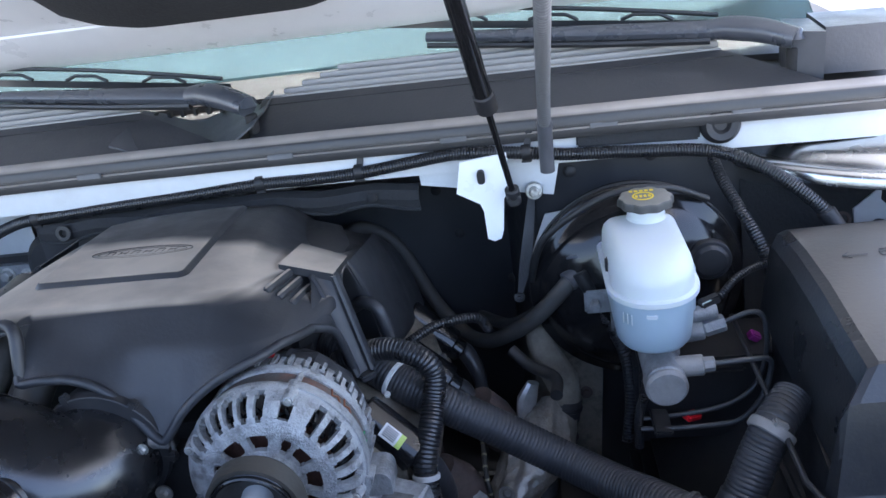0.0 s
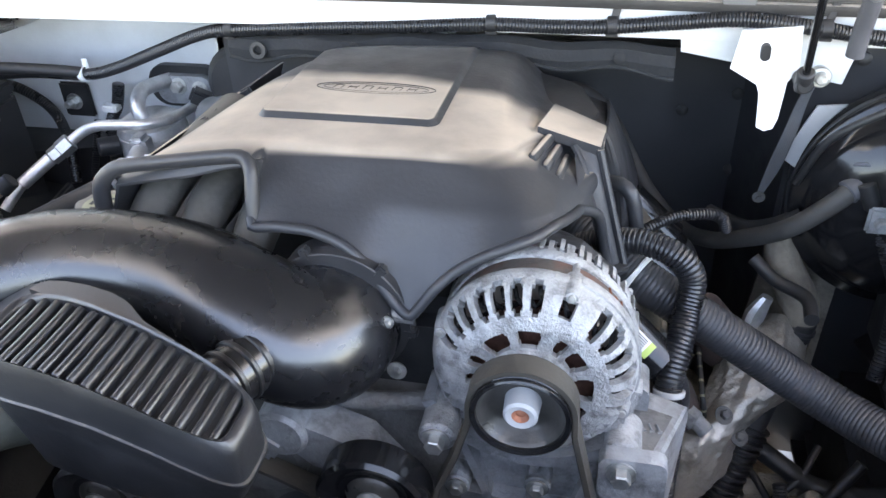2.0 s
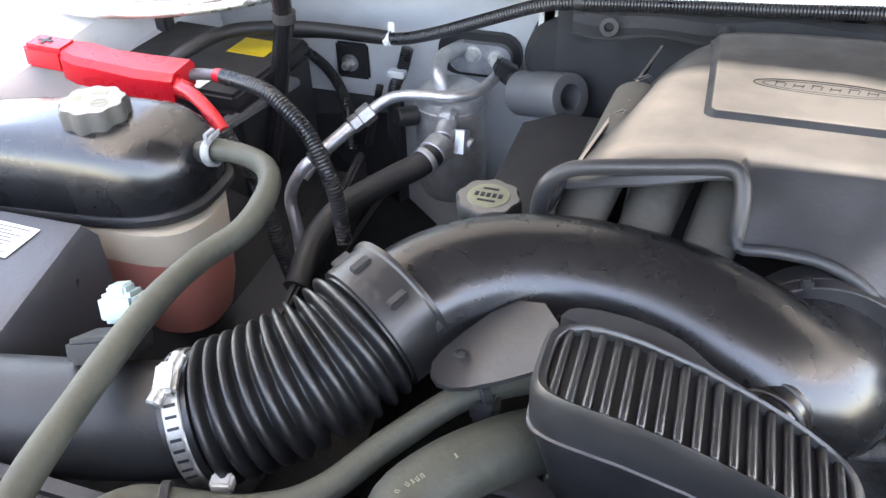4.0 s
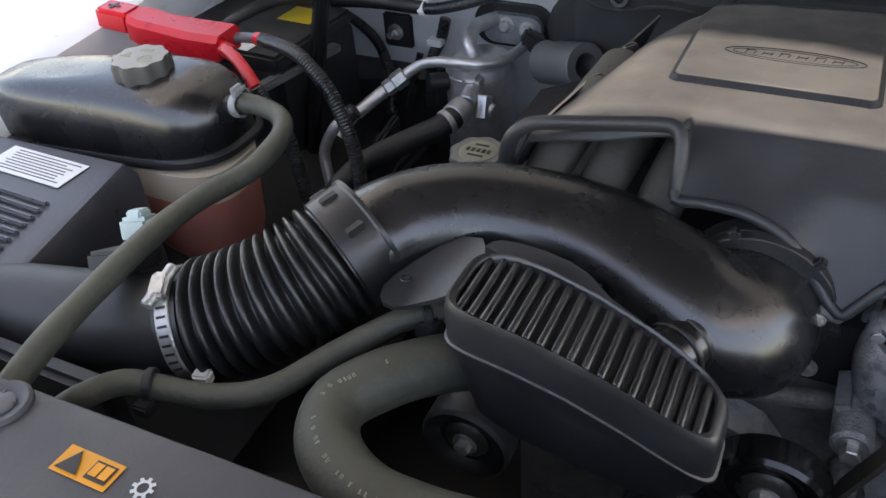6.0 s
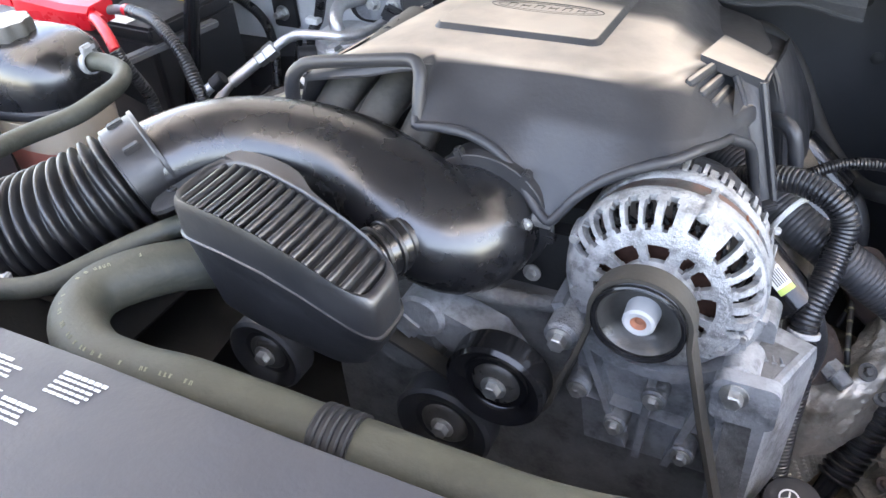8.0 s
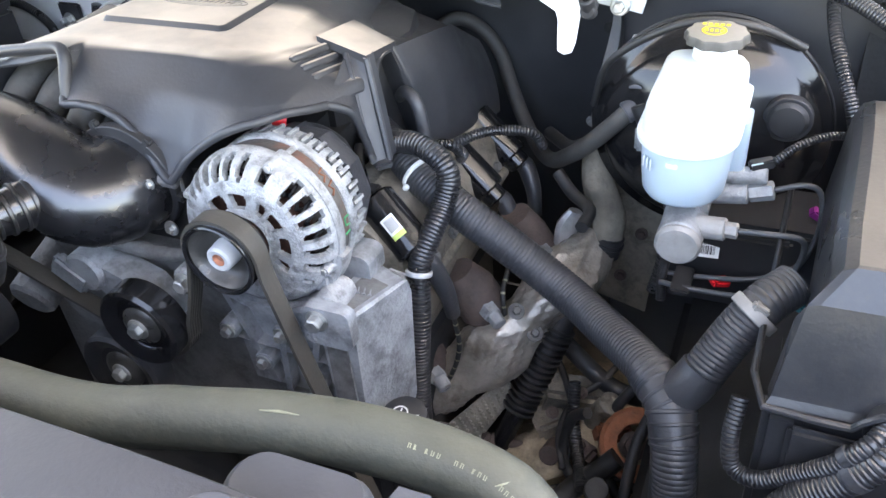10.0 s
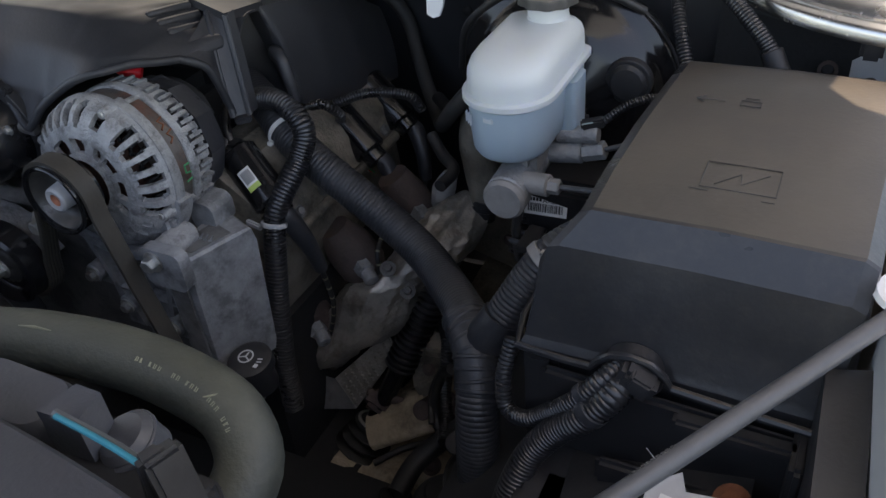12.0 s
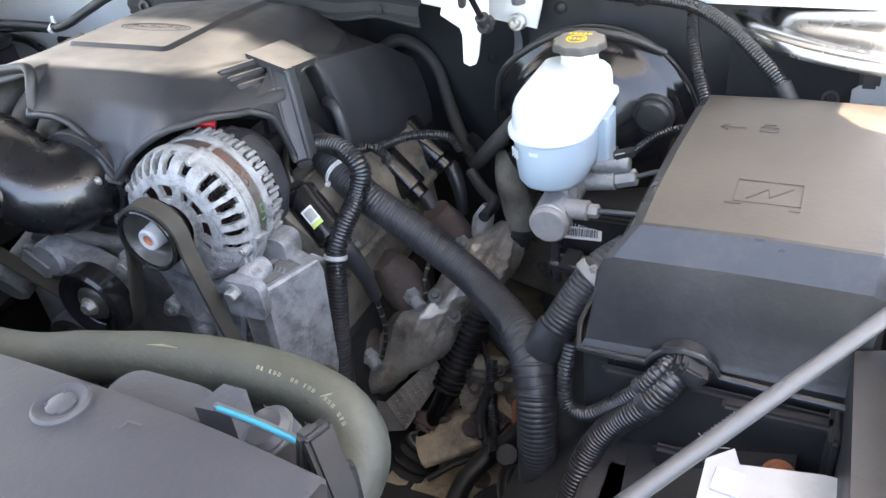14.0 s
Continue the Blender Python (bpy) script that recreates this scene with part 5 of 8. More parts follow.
def pulleys():
    def pulley(name, label, x, y, z, r, mat, smooth=True):
        t = thing(name, label, "pulley", (x, y, z - r))
        sp = Matrix.Translation((x, 0, z)) @ pose(0, 0, 0, -90, 0, 0)
        part("rim", lathe([(0.35 * r, y + 0.004), (0.62 * r, y + 0.003), (0.72 * r, y - 0.003), (0.93 * r, y - 0.006), (r, y - 0.002), (r, y + 0.024), (0.9 * r, y + 0.027), (0.35 * r, y + 0.027)], 56, sp), mat, t)
        part("bearing_cap", lathe([(0, y - 0.002), (0.34 * r, y - 0.002), (0.46 * r, y + 0.001), (0.50 * r, y + 0.004), (0, y + 0.02)], 40, sp), M["dish"], t)
        part("bolt", bolt((x, y - 0.002, z), (0, -1, 0), 0.0085, 0.010, 0.013), M["steel"], t)
        return t
    pulley("tensioner_pulley", "glossy black belt tensioner pulley with steel centre bolt", -0.405, 0.538, 0.893, 0.050, M["gloss"])
    pulley("idler_pulley", "dusty black idler pulley with steel centre bolt", -0.679, 0.530, 0.841, 0.047, M["black"])
    pulley("crank_pulley", "dark grooved lower belt pulley", -0.47, 0.545, 0.80, 0.055, M["black"])
    # the serpentine belt: runs down from the alternator on both sides
    A = Vector((-0.279, 0.564, 1.003))
    arc = [A + Vector((0.0425 * math.cos(radians(a)), 0, 0.0425 * math.sin(radians(a)))) for a in range(5, 176, 10)]
    T = Vector((-0.405, 0.564, 0.893))
    right = [Vector((-0.150, 0.564, 0.62)), Vector((-0.185, 0.564, 0.76)), Vector((-0.218, 0.564, 0.90)), Vector((-0.236, 0.564, 0.985))]
    left = [Vector((-0.322, 0.564, 0.985)), Vector((-0.333, 0.564, 0.945)), Vector((-0.350, 0.564, 0.90))]
    under = [T + Vector((0.053 * math.cos(radians(a)), 0, 0.053 * math.sin(radians(a)))) for a in range(-5, -130, -15)]
    tail = [Vector((-0.50, 0.564, 0.882)), Vector((-0.60, 0.564, 0.925)), Vector((-0.66, 0.564, 0.95))]
    b = thing("drive_belt", "worn ribbed rubber drive belt round the pulleys", "belt", (-0.3, 0.56, 0.8))
    allp = right + arc + left + under + tail
    dense = []
    for a, c in zip(allp, allp[1:]):
        n = max(1, int((c - a).length / 0.006))
        dense += [a.lerp(c, k / n) for k in range(n)]
    dense.append(allp[-1])
    nrm = []
    for i, p in enumerate(dense):
        d = (dense[min(i + 1, len(dense) - 1)] - dense[max(0, i - 1)]).normalized()
        nrm.append(Vector((d.z, 0, -d.x)))
    body = bmesh.new()
    ringsv = []
    for p, n in zip(dense, nrm):
        ringsv.append([body.verts.new(p + Vector((0, sy * 0.0104, 0)) + n * k * 0.002) for sy, k in ((-1, -1), (1, -1), (1, 1), (-1, 1))])
    for a, c in zip(ringsv, ringsv[1:]):
        for k in range(4):
            body.faces.new((a[k], a[(k + 1) % 4], c[(k + 1) % 4], c[k]))
    part("band", body, M["beltback"], b)
    ribs = []
    for k in range(5):
        y = -0.0085 + 0.00425 * k
        ribs.append(sweep([p + Vector((0, y, 0)) - n * (0.0022) for p, n in zip(dense[::2], nrm[::2])], [0.0012] * len(dense[::2]), 5))
    part("ribbing", merge(*ribs), M["belt"], b)


pulleys()


def engine_front():
    t = thing("alternator_bracket", "grimy cast aluminium accessory bracket with ribs", "bracket", (-0.25, 0.63, 0.75))
    # block at the near side: flat top, open front, pitted flank
    part("side_block", loft([[(x, y, z) for x, y in o_] for z, o_ in ((0.74, ((-0.208, 0.594), (-0.172, 0.594), (-0.146, 0.668), (-0.196, 0.690))), (0.905, ((-0.208, 0.592), (-0.166, 0.592), (-0.138, 0.672), (-0.196, 0.695))), (0.921, ((-0.207, 0.593), (-0.167, 0.593), (-0.140, 0.670), (-0.195, 0.693))), (0.924, ((-0.204, 0.596), (-0.170, 0.596), (-0.143, 0.667), (-0.193, 0.689))))]), M["cast"], t)
    # thin darker plates stand in for shade in the top recess and front slot
    part("recess_shade_plate", loft([[(x, y, z) for x, y in ((-0.197, 0.606), (-0.172, 0.606), (-0.154, 0.652), (-0.186, 0.662))] for z in (0.9235, 0.9250)]), M["castdark"], t)
    part("slot_shade_plate", loft([[(x, y, z) for x, z in ((-0.202, 0.755), (-0.202, 0.892), (-0.178, 0.892), (-0.176, 0.755))] for y in (0.5890, 0.5915)]), M["castdark"], t)
    part("ear_plate", loft([[(x, y, z) for x, z in round_rect(-0.216, -0.160, 0.893, 0.943, 0.010)] for y in (0.5765, 0.5780, 0.5900, 0.5915)]), M["cast"], t)
    part("rear_ear", loft([[(x, y, z) for x, z in round_rect(-0.210, -0.176, 0.915, 0.952, 0.012)] for y in (0.655, 0.690)]), M["cast"], t)
    part("cast_number", merge(*[box(-0.186 + 0.007 * k, 0.630, 0.9258, 0.004, 0.0016, 0.0016, 0, (0, 0, 20)) for k in range(4)] + [box(-0.1875 + 0.007 * k, 0.635, 0.9258, 0.0014, 0.008, 0.0016, 0, (0, 0, 20)) for k in range(4)]), M["cast"], t)
    arc = []
    for r0, r1, y0, y1, a0, a1 in ((0.094, 0.106, 0.598, 0.640, 205, 318),):
        n = 24
        o = [(-0.275 + r0 * math.cos(radians(a0 + (a1 - a0) * k / n)), 1.003 + r0 * math.sin(radians(a0 + (a1 - a0) * k / n))) for k in range(n + 1)]
        o += [(-0.275 + r1 * math.cos(radians(a1 - (a1 - a0) * k / n)), 1.003 + r1 * math.sin(radians(a1 - (a1 - a0) * k / n))) for k in range(n + 1)]
        arc.append(prism(o, y0, y1, 0.0, "y"))
    part("cradle", merge(*arc), M["cast"], t)
    part("web", loft([[(x, y, z) for x, z in ((-0.355, 0.925), (-0.335, 0.915), (-0.275, 0.890), (-0.215, 0.915), (-0.20, 0.90), (-0.20, 0.76), (-0.34, 0.76))] for y in (0.622, 0.65)]), M["cast"], t)
    for a, b_ in (((-0.35, 0.93), (-0.30, 0.78)), ((-0.275, 0.895), (-0.285, 0.77)), ((-0.22, 0.905), (-0.255, 0.77)), ((-0.345, 0.84), (-0.21, 0.83))):
        ax, az = a
        cx, cz = b_
        part("stiffening_rib", loft([[(ax, y, az), (cx, y, cz), (cx + 0.008, y, cz), (ax + 0.008, y, az)] for y in (0.606, 0.63)]), M["cast"], t)
    for x, z in ((-0.343, 0.853), (-0.268, 0.866), (-0.303, 0.815), (-0.235, 0.80)):
        part("boss", cyl((x, 0.600, z), (x, 0.64, z), 0.0125, 20), M["cast"], t)
        part("boss_bolt", bolt((x, 0.600, z), (0, -1, 0), 0.0065, 0.008, 0.010), M["steel"], t)
    # tensioner arm, housings and lumps between the pulleys
    e = thing("belt_tensioner", "grey cast belt tensioner with its arm", "tensioner", (-0.45, 0.58, 0.85))
    part("arm", loft([[(x, y, z) for x, z in ((-0.39, 0.875), (-0.42, 0.915), (-0.50, 0.945), (-0.515, 0.925), (-0.47, 0.885))] for y in (0.572, 0.61)]), M["cast"], e)
    part("spring_housing", cyl((-0.497, 0.565, 0.925), (-0.497, 0.63, 0.925), 0.026, 32, 0.004), M["cast"], e)
    part("lever", box(-0.520, 0.57, 0.918, 0.05, 0.016, 0.030, 0.004, (0, 35, 0)), M["cast"], e)
    g = thing("engine_block", "grimy engine front with castings and covers", "engine", (-0.43, 0.75, 0.5))
    part("timing_cover", loft([[(x, y, z) for x, z in ((-0.66, 0.62), (-0.66, 0.86), (-0.58, 0.93), (-0.36, 0.93), (-0.20, 0.86), (-0.20, 0.62))] for y in (0.63, 0.66, 0.80)]), M["castdark"], g)
    part("water_pump", merge(cyl((-0.53, 0.58, 0.87), (-0.53, 0.66, 0.87), 0.045, 32, 0.006), cyl((-0.62, 0.57, 0.85), (-0.62, 0.66, 0.88), 0.03, 24, 0.005)), M["castdark"], g)
    part("cross_pipe", tube([(-0.52, 0.60, 0.965), (-0.44, 0.605, 0.945), (-0.37, 0.625, 0.935)], 0.009), M["castdark"], g)
    part("gasket_edge", tube([(-0.55, 0.66, 0.965), (-0.45, 0.68, 0.955), (-0.36, 0.69, 0.95)], 0.012), M["deep"], g)
    part("head", loft([[(x, y, z) for x, z in ((-0.24, 0.95), (-0.175, 0.90), (-0.165, 0.79), (-0.20, 0.70), (-0.28, 0.70))] for y in (0.725, 0.745, 1.04)]), M["oilcast"], g)
    part("valve_cover", loft([[(x, y, z) for x, z in ((-0.27, 0.95), (-0.205, 0.945), (-0.165, 0.90), (-0.155, 0.86), (-0.20, 0.85))] for y in (0.738, 0.755, 1.03)]), M["oilcast"], g)
    for k in range(5):
        part("cover_bolt", bolt((-0.158, 0.775 + 0.055 * k, 0.872), (0.9, 0, 0.5), 0.006, 0.007, 0.009), M["castdark"], g)
    part("cover_rail", tube([(-0.160, 0.745, 0.846), (-0.156, 0.85, 0.850), (-0.156, 1.02, 0.850)], 0.008, 12), M["oilcast"], g)
    part("sump_side", box(-0.33, 0.85, 0.60, 0.30, 0.40, 0.30, 0.03), M["deep"], g)
    # things low down in the bay
    s = thing("subframe", "black dirty frame rail and crossmember under the engine", "frame", (0.1, 0.7, 0.45), kind="structure")
    part("rail", box(0.17, 0.55, 0.55, 0.12, 1.4, 0.16, 0.015), M["deep"], s)
    part("crossmember", box(-0.40, 0.62, 0.45, 1.2, 0.16, 0.10, 0.02), M["deep"], s)
    part("far_rail", box(-1.00, 0.55, 0.55, 0.12, 1.4, 0.16, 0.015), M["deep"], s)
    part("apron", sheet([[(x, y, 0.60 + 0.25 * max(0, x - 0.2) + 0.02 * math.sin(9 * y)) for y in np.linspace(0.3, 1.1, 12)] for x in np.linspace(0.20, 0.50, 10)], 0.004), M["deep"], s)
    part("far_apron", sheet([[(x, y, 0.66 + 0.02 * math.sin(9 * y)) for y in np.linspace(0.3, 1.22, 12)] for x in np.linspace(-1.36, -0.90, 10)], 0.004), M["deep"], s)
    part("control_arm", sheet([[(x, y, 0.475 + 0.020 * math.sin(21 * x + 9 * y) + 0.012 * math.sin(37 * y) - 0.5 * max(0.0, abs(y - 0.74) - 0.12)) for x in np.linspace(-0.14, 0.17, 16)] for y in np.linspace(0.50, 0.90, 18)], 0.012), M["dirt"], s, "dirt-caked control arm")
    part("spring_seat", merge(cyl((0.075, 0.66, 0.50), (0.075, 0.66, 0.555), 0.045, 28, 0.006), cyl((0.075, 0.66, 0.55), (0.075, 0.66, 0.575), 0.028, 24, 0.004)), M["deep"], s)
    path, sl = smooth_path([(-0.10, 0.76, 0.50), (-0.03, 0.80, 0.535), (0.04, 0.83, 0.555), (0.11, 0.83, 0.56), (0.17, 0.80, 0.55)], 0.01)
    part("lower_arm", sweep(path, [0.034 + 0.010 * math.sin(x * 14) for x in sl], 18, flat=0.55, up=(0, 0, 1)), M["dirt"], s, "tan dirt-caked suspension arm")
    part("knuckle", merge(ring((0.095, 0.800, 0.598), (0.2, -0.55, 0.8), 0.048, 0.026, 0.030, 30, 0.005), cyl((0.135, 0.79, 0.58), (0.175, 0.75, 0.62), 0.018), box(0.060, 0.825, 0.585, 0.05, 0.03, 0.035, 0.008, (20, 10, 35))), M["rust"], s, "rust-brown steering knuckle")
    part("knuckle_nut", merge(bolt((0.095, 0.792, 0.606), (0.2, -0.55, 0.8), 0.013, 0.016, 0.019)), M["iron"], s)
    part("brake_hose", tube([(-0.03, 0.90, 0.66), (0.02, 0.87, 0.645), (0.055, 0.865, 0.625), (0.10, 0.855, 0.63), (0.14, 0.83, 0.66)], 0.0125, 16), M["hose_black"], s)
    part("wheel_loom", corrugated([(0.005, 0.83, 0.66), (0.012, 0.80, 0.62), (0.03, 0.76, 0.59), (0.045, 0.72, 0.585)], 0.0085, 0.004), M["conduit"], s)
    part("rubber_gaiter", sweep(smooth_path([(0.155, 0.70, 0.60), (0.12, 0.69, 0.575), (0.085, 0.685, 0.555)], 0.003)[0], [0.022 + 0.004 * (q % 4 > 1) + 0.0006 * q for q in range(len(smooth_path([(0.155, 0.70, 0.60), (0.12, 0.69, 0.575), (0.085, 0.685, 0.555)], 0.003)[0]))], 24), M["rubber"], s)
    for x, y in ((-0.02, 0.60), (0.015, 0.73), (0.12, 0.62)):
        part("arm_bolt", bolt((x, y, 0.51), (0.1, -0.4, 0.9), 0.009, 0.011, 0.014), M["iron"], s)
    for q in ([(0.035, 0.78, 0.66), (0.012, 0.79, 0.63), (0.006, 0.77, 0.58), (0.03, 0.75, 0.555), (0.058, 0.74, 0.56)], [(-0.02, 0.66, 0.52), (0.02, 0.62, 0.56), (0.07, 0.60, 0.60), (0.12, 0.60, 0.60)], [(0.10, 0.86, 0.68), (0.06, 0.83, 0.62), (0.055, 0.80, 0.55), (0.09, 0.76, 0.52)], [(0.13, 0.80, 0.72), (0.105, 0.76, 0.66), (0.10, 0.70, 0.60)]):
        part("brake_hose", tube(q, 0.0075, 14), M["hose_black"], s)
    part("return_hose", tube([(0.082, 0.76, 0.615), (0.060, 0.748, 0.592), (0.030, 0.735, 0.562), (0.008, 0.700, 0.545), (0.004, 0.655, 0.535)], 0.0145, 18), M["hose_black"], s, "thick black return hose")
    part("axle_bracket", merge(box(-0.004, 0.860, 0.600, 0.10, 0.045, 0.05, 0.008, (10, 14, 20)), box(-0.028, 0.828, 0.578, 0.05, 0.05, 0.03, 0.006, (0, -16, 35)), cyl((0.03, 0.845, 0.575), (0.055, 0.835, 0.63), 0.017)), M["oilcast"], s, "oily bracket casting")
    part("axle_bracket", merge(box(0.022, 0.795, 0.560, 0.055, 0.03, 0.045, 0.006, (15, 0, -25)), cyl((-0.012, 0.80, 0.555), (-0.012, 0.765, 0.575), 0.014)), M["iron"], s)
    for q in ([(-0.045, 0.90, 0.64), (-0.012, 0.85, 0.632), (0.015, 0.80, 0.60), (0.008, 0.76, 0.56)], [(0.06, 0.90, 0.66), (0.035, 0.86, 0.64), (0.002, 0.835, 0.615), (-0.005, 0.79, 0.595), (0.012, 0.75, 0.575)], [(-0.06, 0.70, 0.515), (-0.02, 0.735, 0.53), (0.035, 0.775, 0.525), (0.09, 0.80, 0.53)]):
        part("pipe", tube(q, 0.0048, 12), M["hose_black"], s)
    for q, w in (((-0.022, 0.815, 0.605), (0.3, -0.5, 0.8)), ((0.012, 0.838, 0.632), (0.1, -0.6, 0.8)), ((0.028, 0.786, 0.588), (0, -0.7, 0.7))):
        part("bracket_bolt", bolt(q, w, 0.006, 0.007, 0.009), M["iron"], s)
    part("hose_clip", cyl((0.058, 0.738, 0.565), (0.064, 0.722, 0.590), 0.016), M["black"], s)
    # added sheets hide bright ground below; a narrow slit stays open
    part("gap_cover", sheet([[(x, y, 0.46 + 0.015 * math.sin(25 * x + 14 * y)) for x in np.linspace(-0.12, 0.070, 8)] for y in np.linspace(0.86, 1.29, 10)], 0.006), M["dirt"], s)
    part("gap_cover", sheet([[(x, y, 0.49 + 0.015 * math.sin(25 * x + 14 * y)) for x in np.linspace(0.085, 0.14, 5)] for y in np.linspace(0.80, 1.29, 10)], 0.006), M["deep"], s)
    part("column_plate", plate((-0.02, 1.05, 0.86), (-0.045, 1.03, 0.66), (0.06, 1.02, 0.64), (0.075, 1.05, 0.84), 0.006, (4, 4)), M["oilcast"], s)
    for p_ in ((0.045, 1.028, 0.775), (0.02, 1.022, 0.70)):
        part("plate_bolt", bolt(p_, (0, -1, 0.2), 0.006, 0.007, 0.009), M["iron"], s)


engine_front()


def coils_and_exhaust():
    # ignition coils over the valve cover
    def coil(at, way, boot, lead_to):
        t = thing("ignition_coil", "black ignition coil with grey boot and printed lead", "ignition coil", at, group="ignition coils")
        at, way = Vector(at), Vector(way).normalized()
        b = box(0, 0, 0, 0.030, 0.038, 0.060, 0.006)
        bmesh.ops.transform(b, matrix=aim(at - way * 0.012, way), verts=b.verts)
        part("body", b, M["gloss"], t)
        part("barrel", merge(cyl(at - way * 0.045, at + way * 0.036, 0.0245, 28, 0.003), cyl(at + way * 0.03, at + way * 0.052, 0.0165, 24, 0.002)), M["gloss"], t)
        part("foot", box(*(at + Vector((-0.020, 0.004, -0.022))), 0.02, 0.05, 0.03, 0.004), M["black"], t)
        part("boot", tapered([at + way * 0.048, *[Vector(p) for p in boot]], [0.0135, 0.0125, 0.0105, 0.0095], 16), M["tape"], t, "grey rubber boot")
        run = [Vector(boot[-1]), *[Vector(p) for p in lead_to]]
        part("lead", tube(run, 0.0034, 10), M["hose_black"], t)
        path, sl = smooth_path(run, 0.003)
        for k in range(6, len(path) - 3, 6):
            part("print", sweep([path[k], path[k + 1]], [0.0036] * 2, 8, caps=False), M["cream"], t)
        part("screw", bolt(at - way * 0.035 + Vector((-0.020, -0.006, 0.020)), (0, -0.5, 1), 0.006, 0.007, 0.009), M["steel"], t)
        part("plug", box(*(at - way * 0.05), 0.026, 0.024, 0.022, 0.004), M["black"], t)
        part("plug_lead", tube([at - way * 0.055, at - way * 0.075 + Vector((0, 0.01, 0.012)), at - way * 0.08 + Vector((-0.01, 0.035, 0.018))], 0.006, 10), M["conduit"], t)
        return t
    c = coil((-0.190, 0.752, 0.925), (0.62, -0.22, -0.50), [(-0.146, 0.742, 0.885), (-0.137, 0.755, 0.84), (-0.138, 0.771, 0.791)], [(-0.138, 0.780, 0.722), (-0.161, 0.785, 0.652), (-0.199, 0.790, 0.594)])
    axis, mid = Vector((0.62, -0.22, -0.50)).normalized(), Vector((-0.190, 0.752, 0.925))
    out = Vector((0.1, -0.75, 0.66))
    out = (out - axis * out.dot(axis)).normalized()
    side = axis.cross(out)
    def wrap(u0, u1, a0, a1, r):
        return sheet([[mid + axis * u + (out * math.cos(a) + side * math.sin(a)) * r for a in np.linspace(a0, a1, 8)] for u in np.linspace(u0, u1, 4)], 0.0004, tuple(-out))
    part("label", wrap(-0.014, 0.008, -0.34, 0.34, 0.0253), M["paper"], c, "white printed label")
    part("label_mark", wrap(0.008, 0.0145, -0.34, 0.34, 0.0253), M["limegreen"], c, "yellow-green label end")
    tagged(part("print", merge(*[wrap(-0.011, 0.005, -0.25 + 0.085 * k, -0.21 + 0.085 * k, 0.0257) for k in range(6)]), M["ink"], c), "", kind="stuff")
    coil((-0.172, 0.940, 0.893), (0.60, -0.10, -0.52), [(-0.128, 0.938, 0.858), (-0.112, 0.930, 0.83), (-0.106, 0.915, 0.80)], [(-0.100, 0.850, 0.775), (-0.095, 0.838, 0.745), (-0.104, 0.828, 0.718), (-0.122, 0.822, 0.708)])
    coil((-0.172, 1.035, 0.893), (0.60, -0.10, -0.52), [(-0.128, 1.033, 0.858), (-0.112, 1.02, 0.83), (-0.106, 1.01, 0.79)], [(-0.10, 0.97, 0.75), (-0.11, 0.95, 0.72)])
    # plug connector and its clip
    t = thing("harness_connector", "white harness plug with teal latch and thin wires", "connector", (-0.165, 0.89, 0.91))
    part("shell", box(-0.184, 0.942, 0.878, 0.016, 0.024, 0.026, 0.003, (10, 35, 20)), M["bracket"], t)
    part("latch", box(-0.175, 0.938, 0.864, 0.017, 0.022, 0.006, 0.0015, (10, 35, 20)), M["teal"], t)
    for k in range(3):
        part("wire", tube([(-0.172 + 0.003 * k, 0.937, 0.860), (-0.163 + 0.004 * k, 0.932, 0.848), (-0.156 + 0.005 * k, 0.938, 0.836)], 0.0012, 6), (M["white"], M["red"], M["green"])[k], t)
    solid("injector_loom", corrugated([(-0.215, 0.905, 0.945), (-0.185, 0.90, 0.955), (-0.172, 0.915, 0.935), (-0.19, 0.93, 0.915), (-0.21, 0.92, 0.93)], 0.007, 0.004), M["conduit"], "thin black corrugated injector wiring loom", "wiring loom")
    solid("injector_loom", corrugated([(-0.19, 0.93, 0.94), (-0.15, 0.955, 0.95), (-0.10, 0.975, 0.945), (-0.085, 0.985, 0.92)], 0.007, 0.004), M["conduit"], "thin black corrugated wiring loom along the head", "wiring loom")
    # cast exhaust manifold, scalloped and crumpled shield over it
    e = thing("exhaust_manifold", "heat-browned exhaust manifold under thin crumpled heat shield", "exhaust manifold", (-0.13, 0.84, 0.6))
    spine, sl = smooth_path([(-0.225, 0.805, 0.575), (-0.172, 0.815, 0.619), (-0.115, 0.835, 0.678), (-0.069, 0.865, 0.730), (-0.028, 0.91, 0.772), (0.0, 0.96, 0.80)], 0.003)
    rows = []
    for k, p in enumerate(spine):
        u = sl[k] / sl[-1]
        d = (spine[min(k + 1, len(spine) - 1)] - spine[max(k - 1, 0)]).normalized()
        side = d.cross(Vector((0, 0, 1))).normalized()
        up = side.cross(d)
        r0 = float(np.interp(u, [0, 0.15, 0.4, 0.6, 0.8, 1], [0.030, 0.040, 0.044, 0.036, 0.040, 0.030]))
        r0 *= 1 + 0.10 * math.sin(u * 17)
        row = []
        for a in np.linspace(-80, 175, 52):
            w = radians(a)
            rr = r0 * (1 + 0.10 * math.sin(3 * w + 9 * u) + 0.08 * (0.5 - abs(math.sin(4 * w - 19 * u))) + 0.04 * (0.5 - abs(math.sin(9 * w + 37 * u + 2 * math.sin(3 * w)))) + 0.015 * math.sin(17 * w - 61 * u))
            row.append(p + side * rr * math.cos(w) + up * rr * math.sin(w))
        rows.append(row)
    part("shield", sheet(rows, 0.0015, (0, 0.3, -1)), M["shield"], e, "thin crumpled tarnished shield", sharp=32)
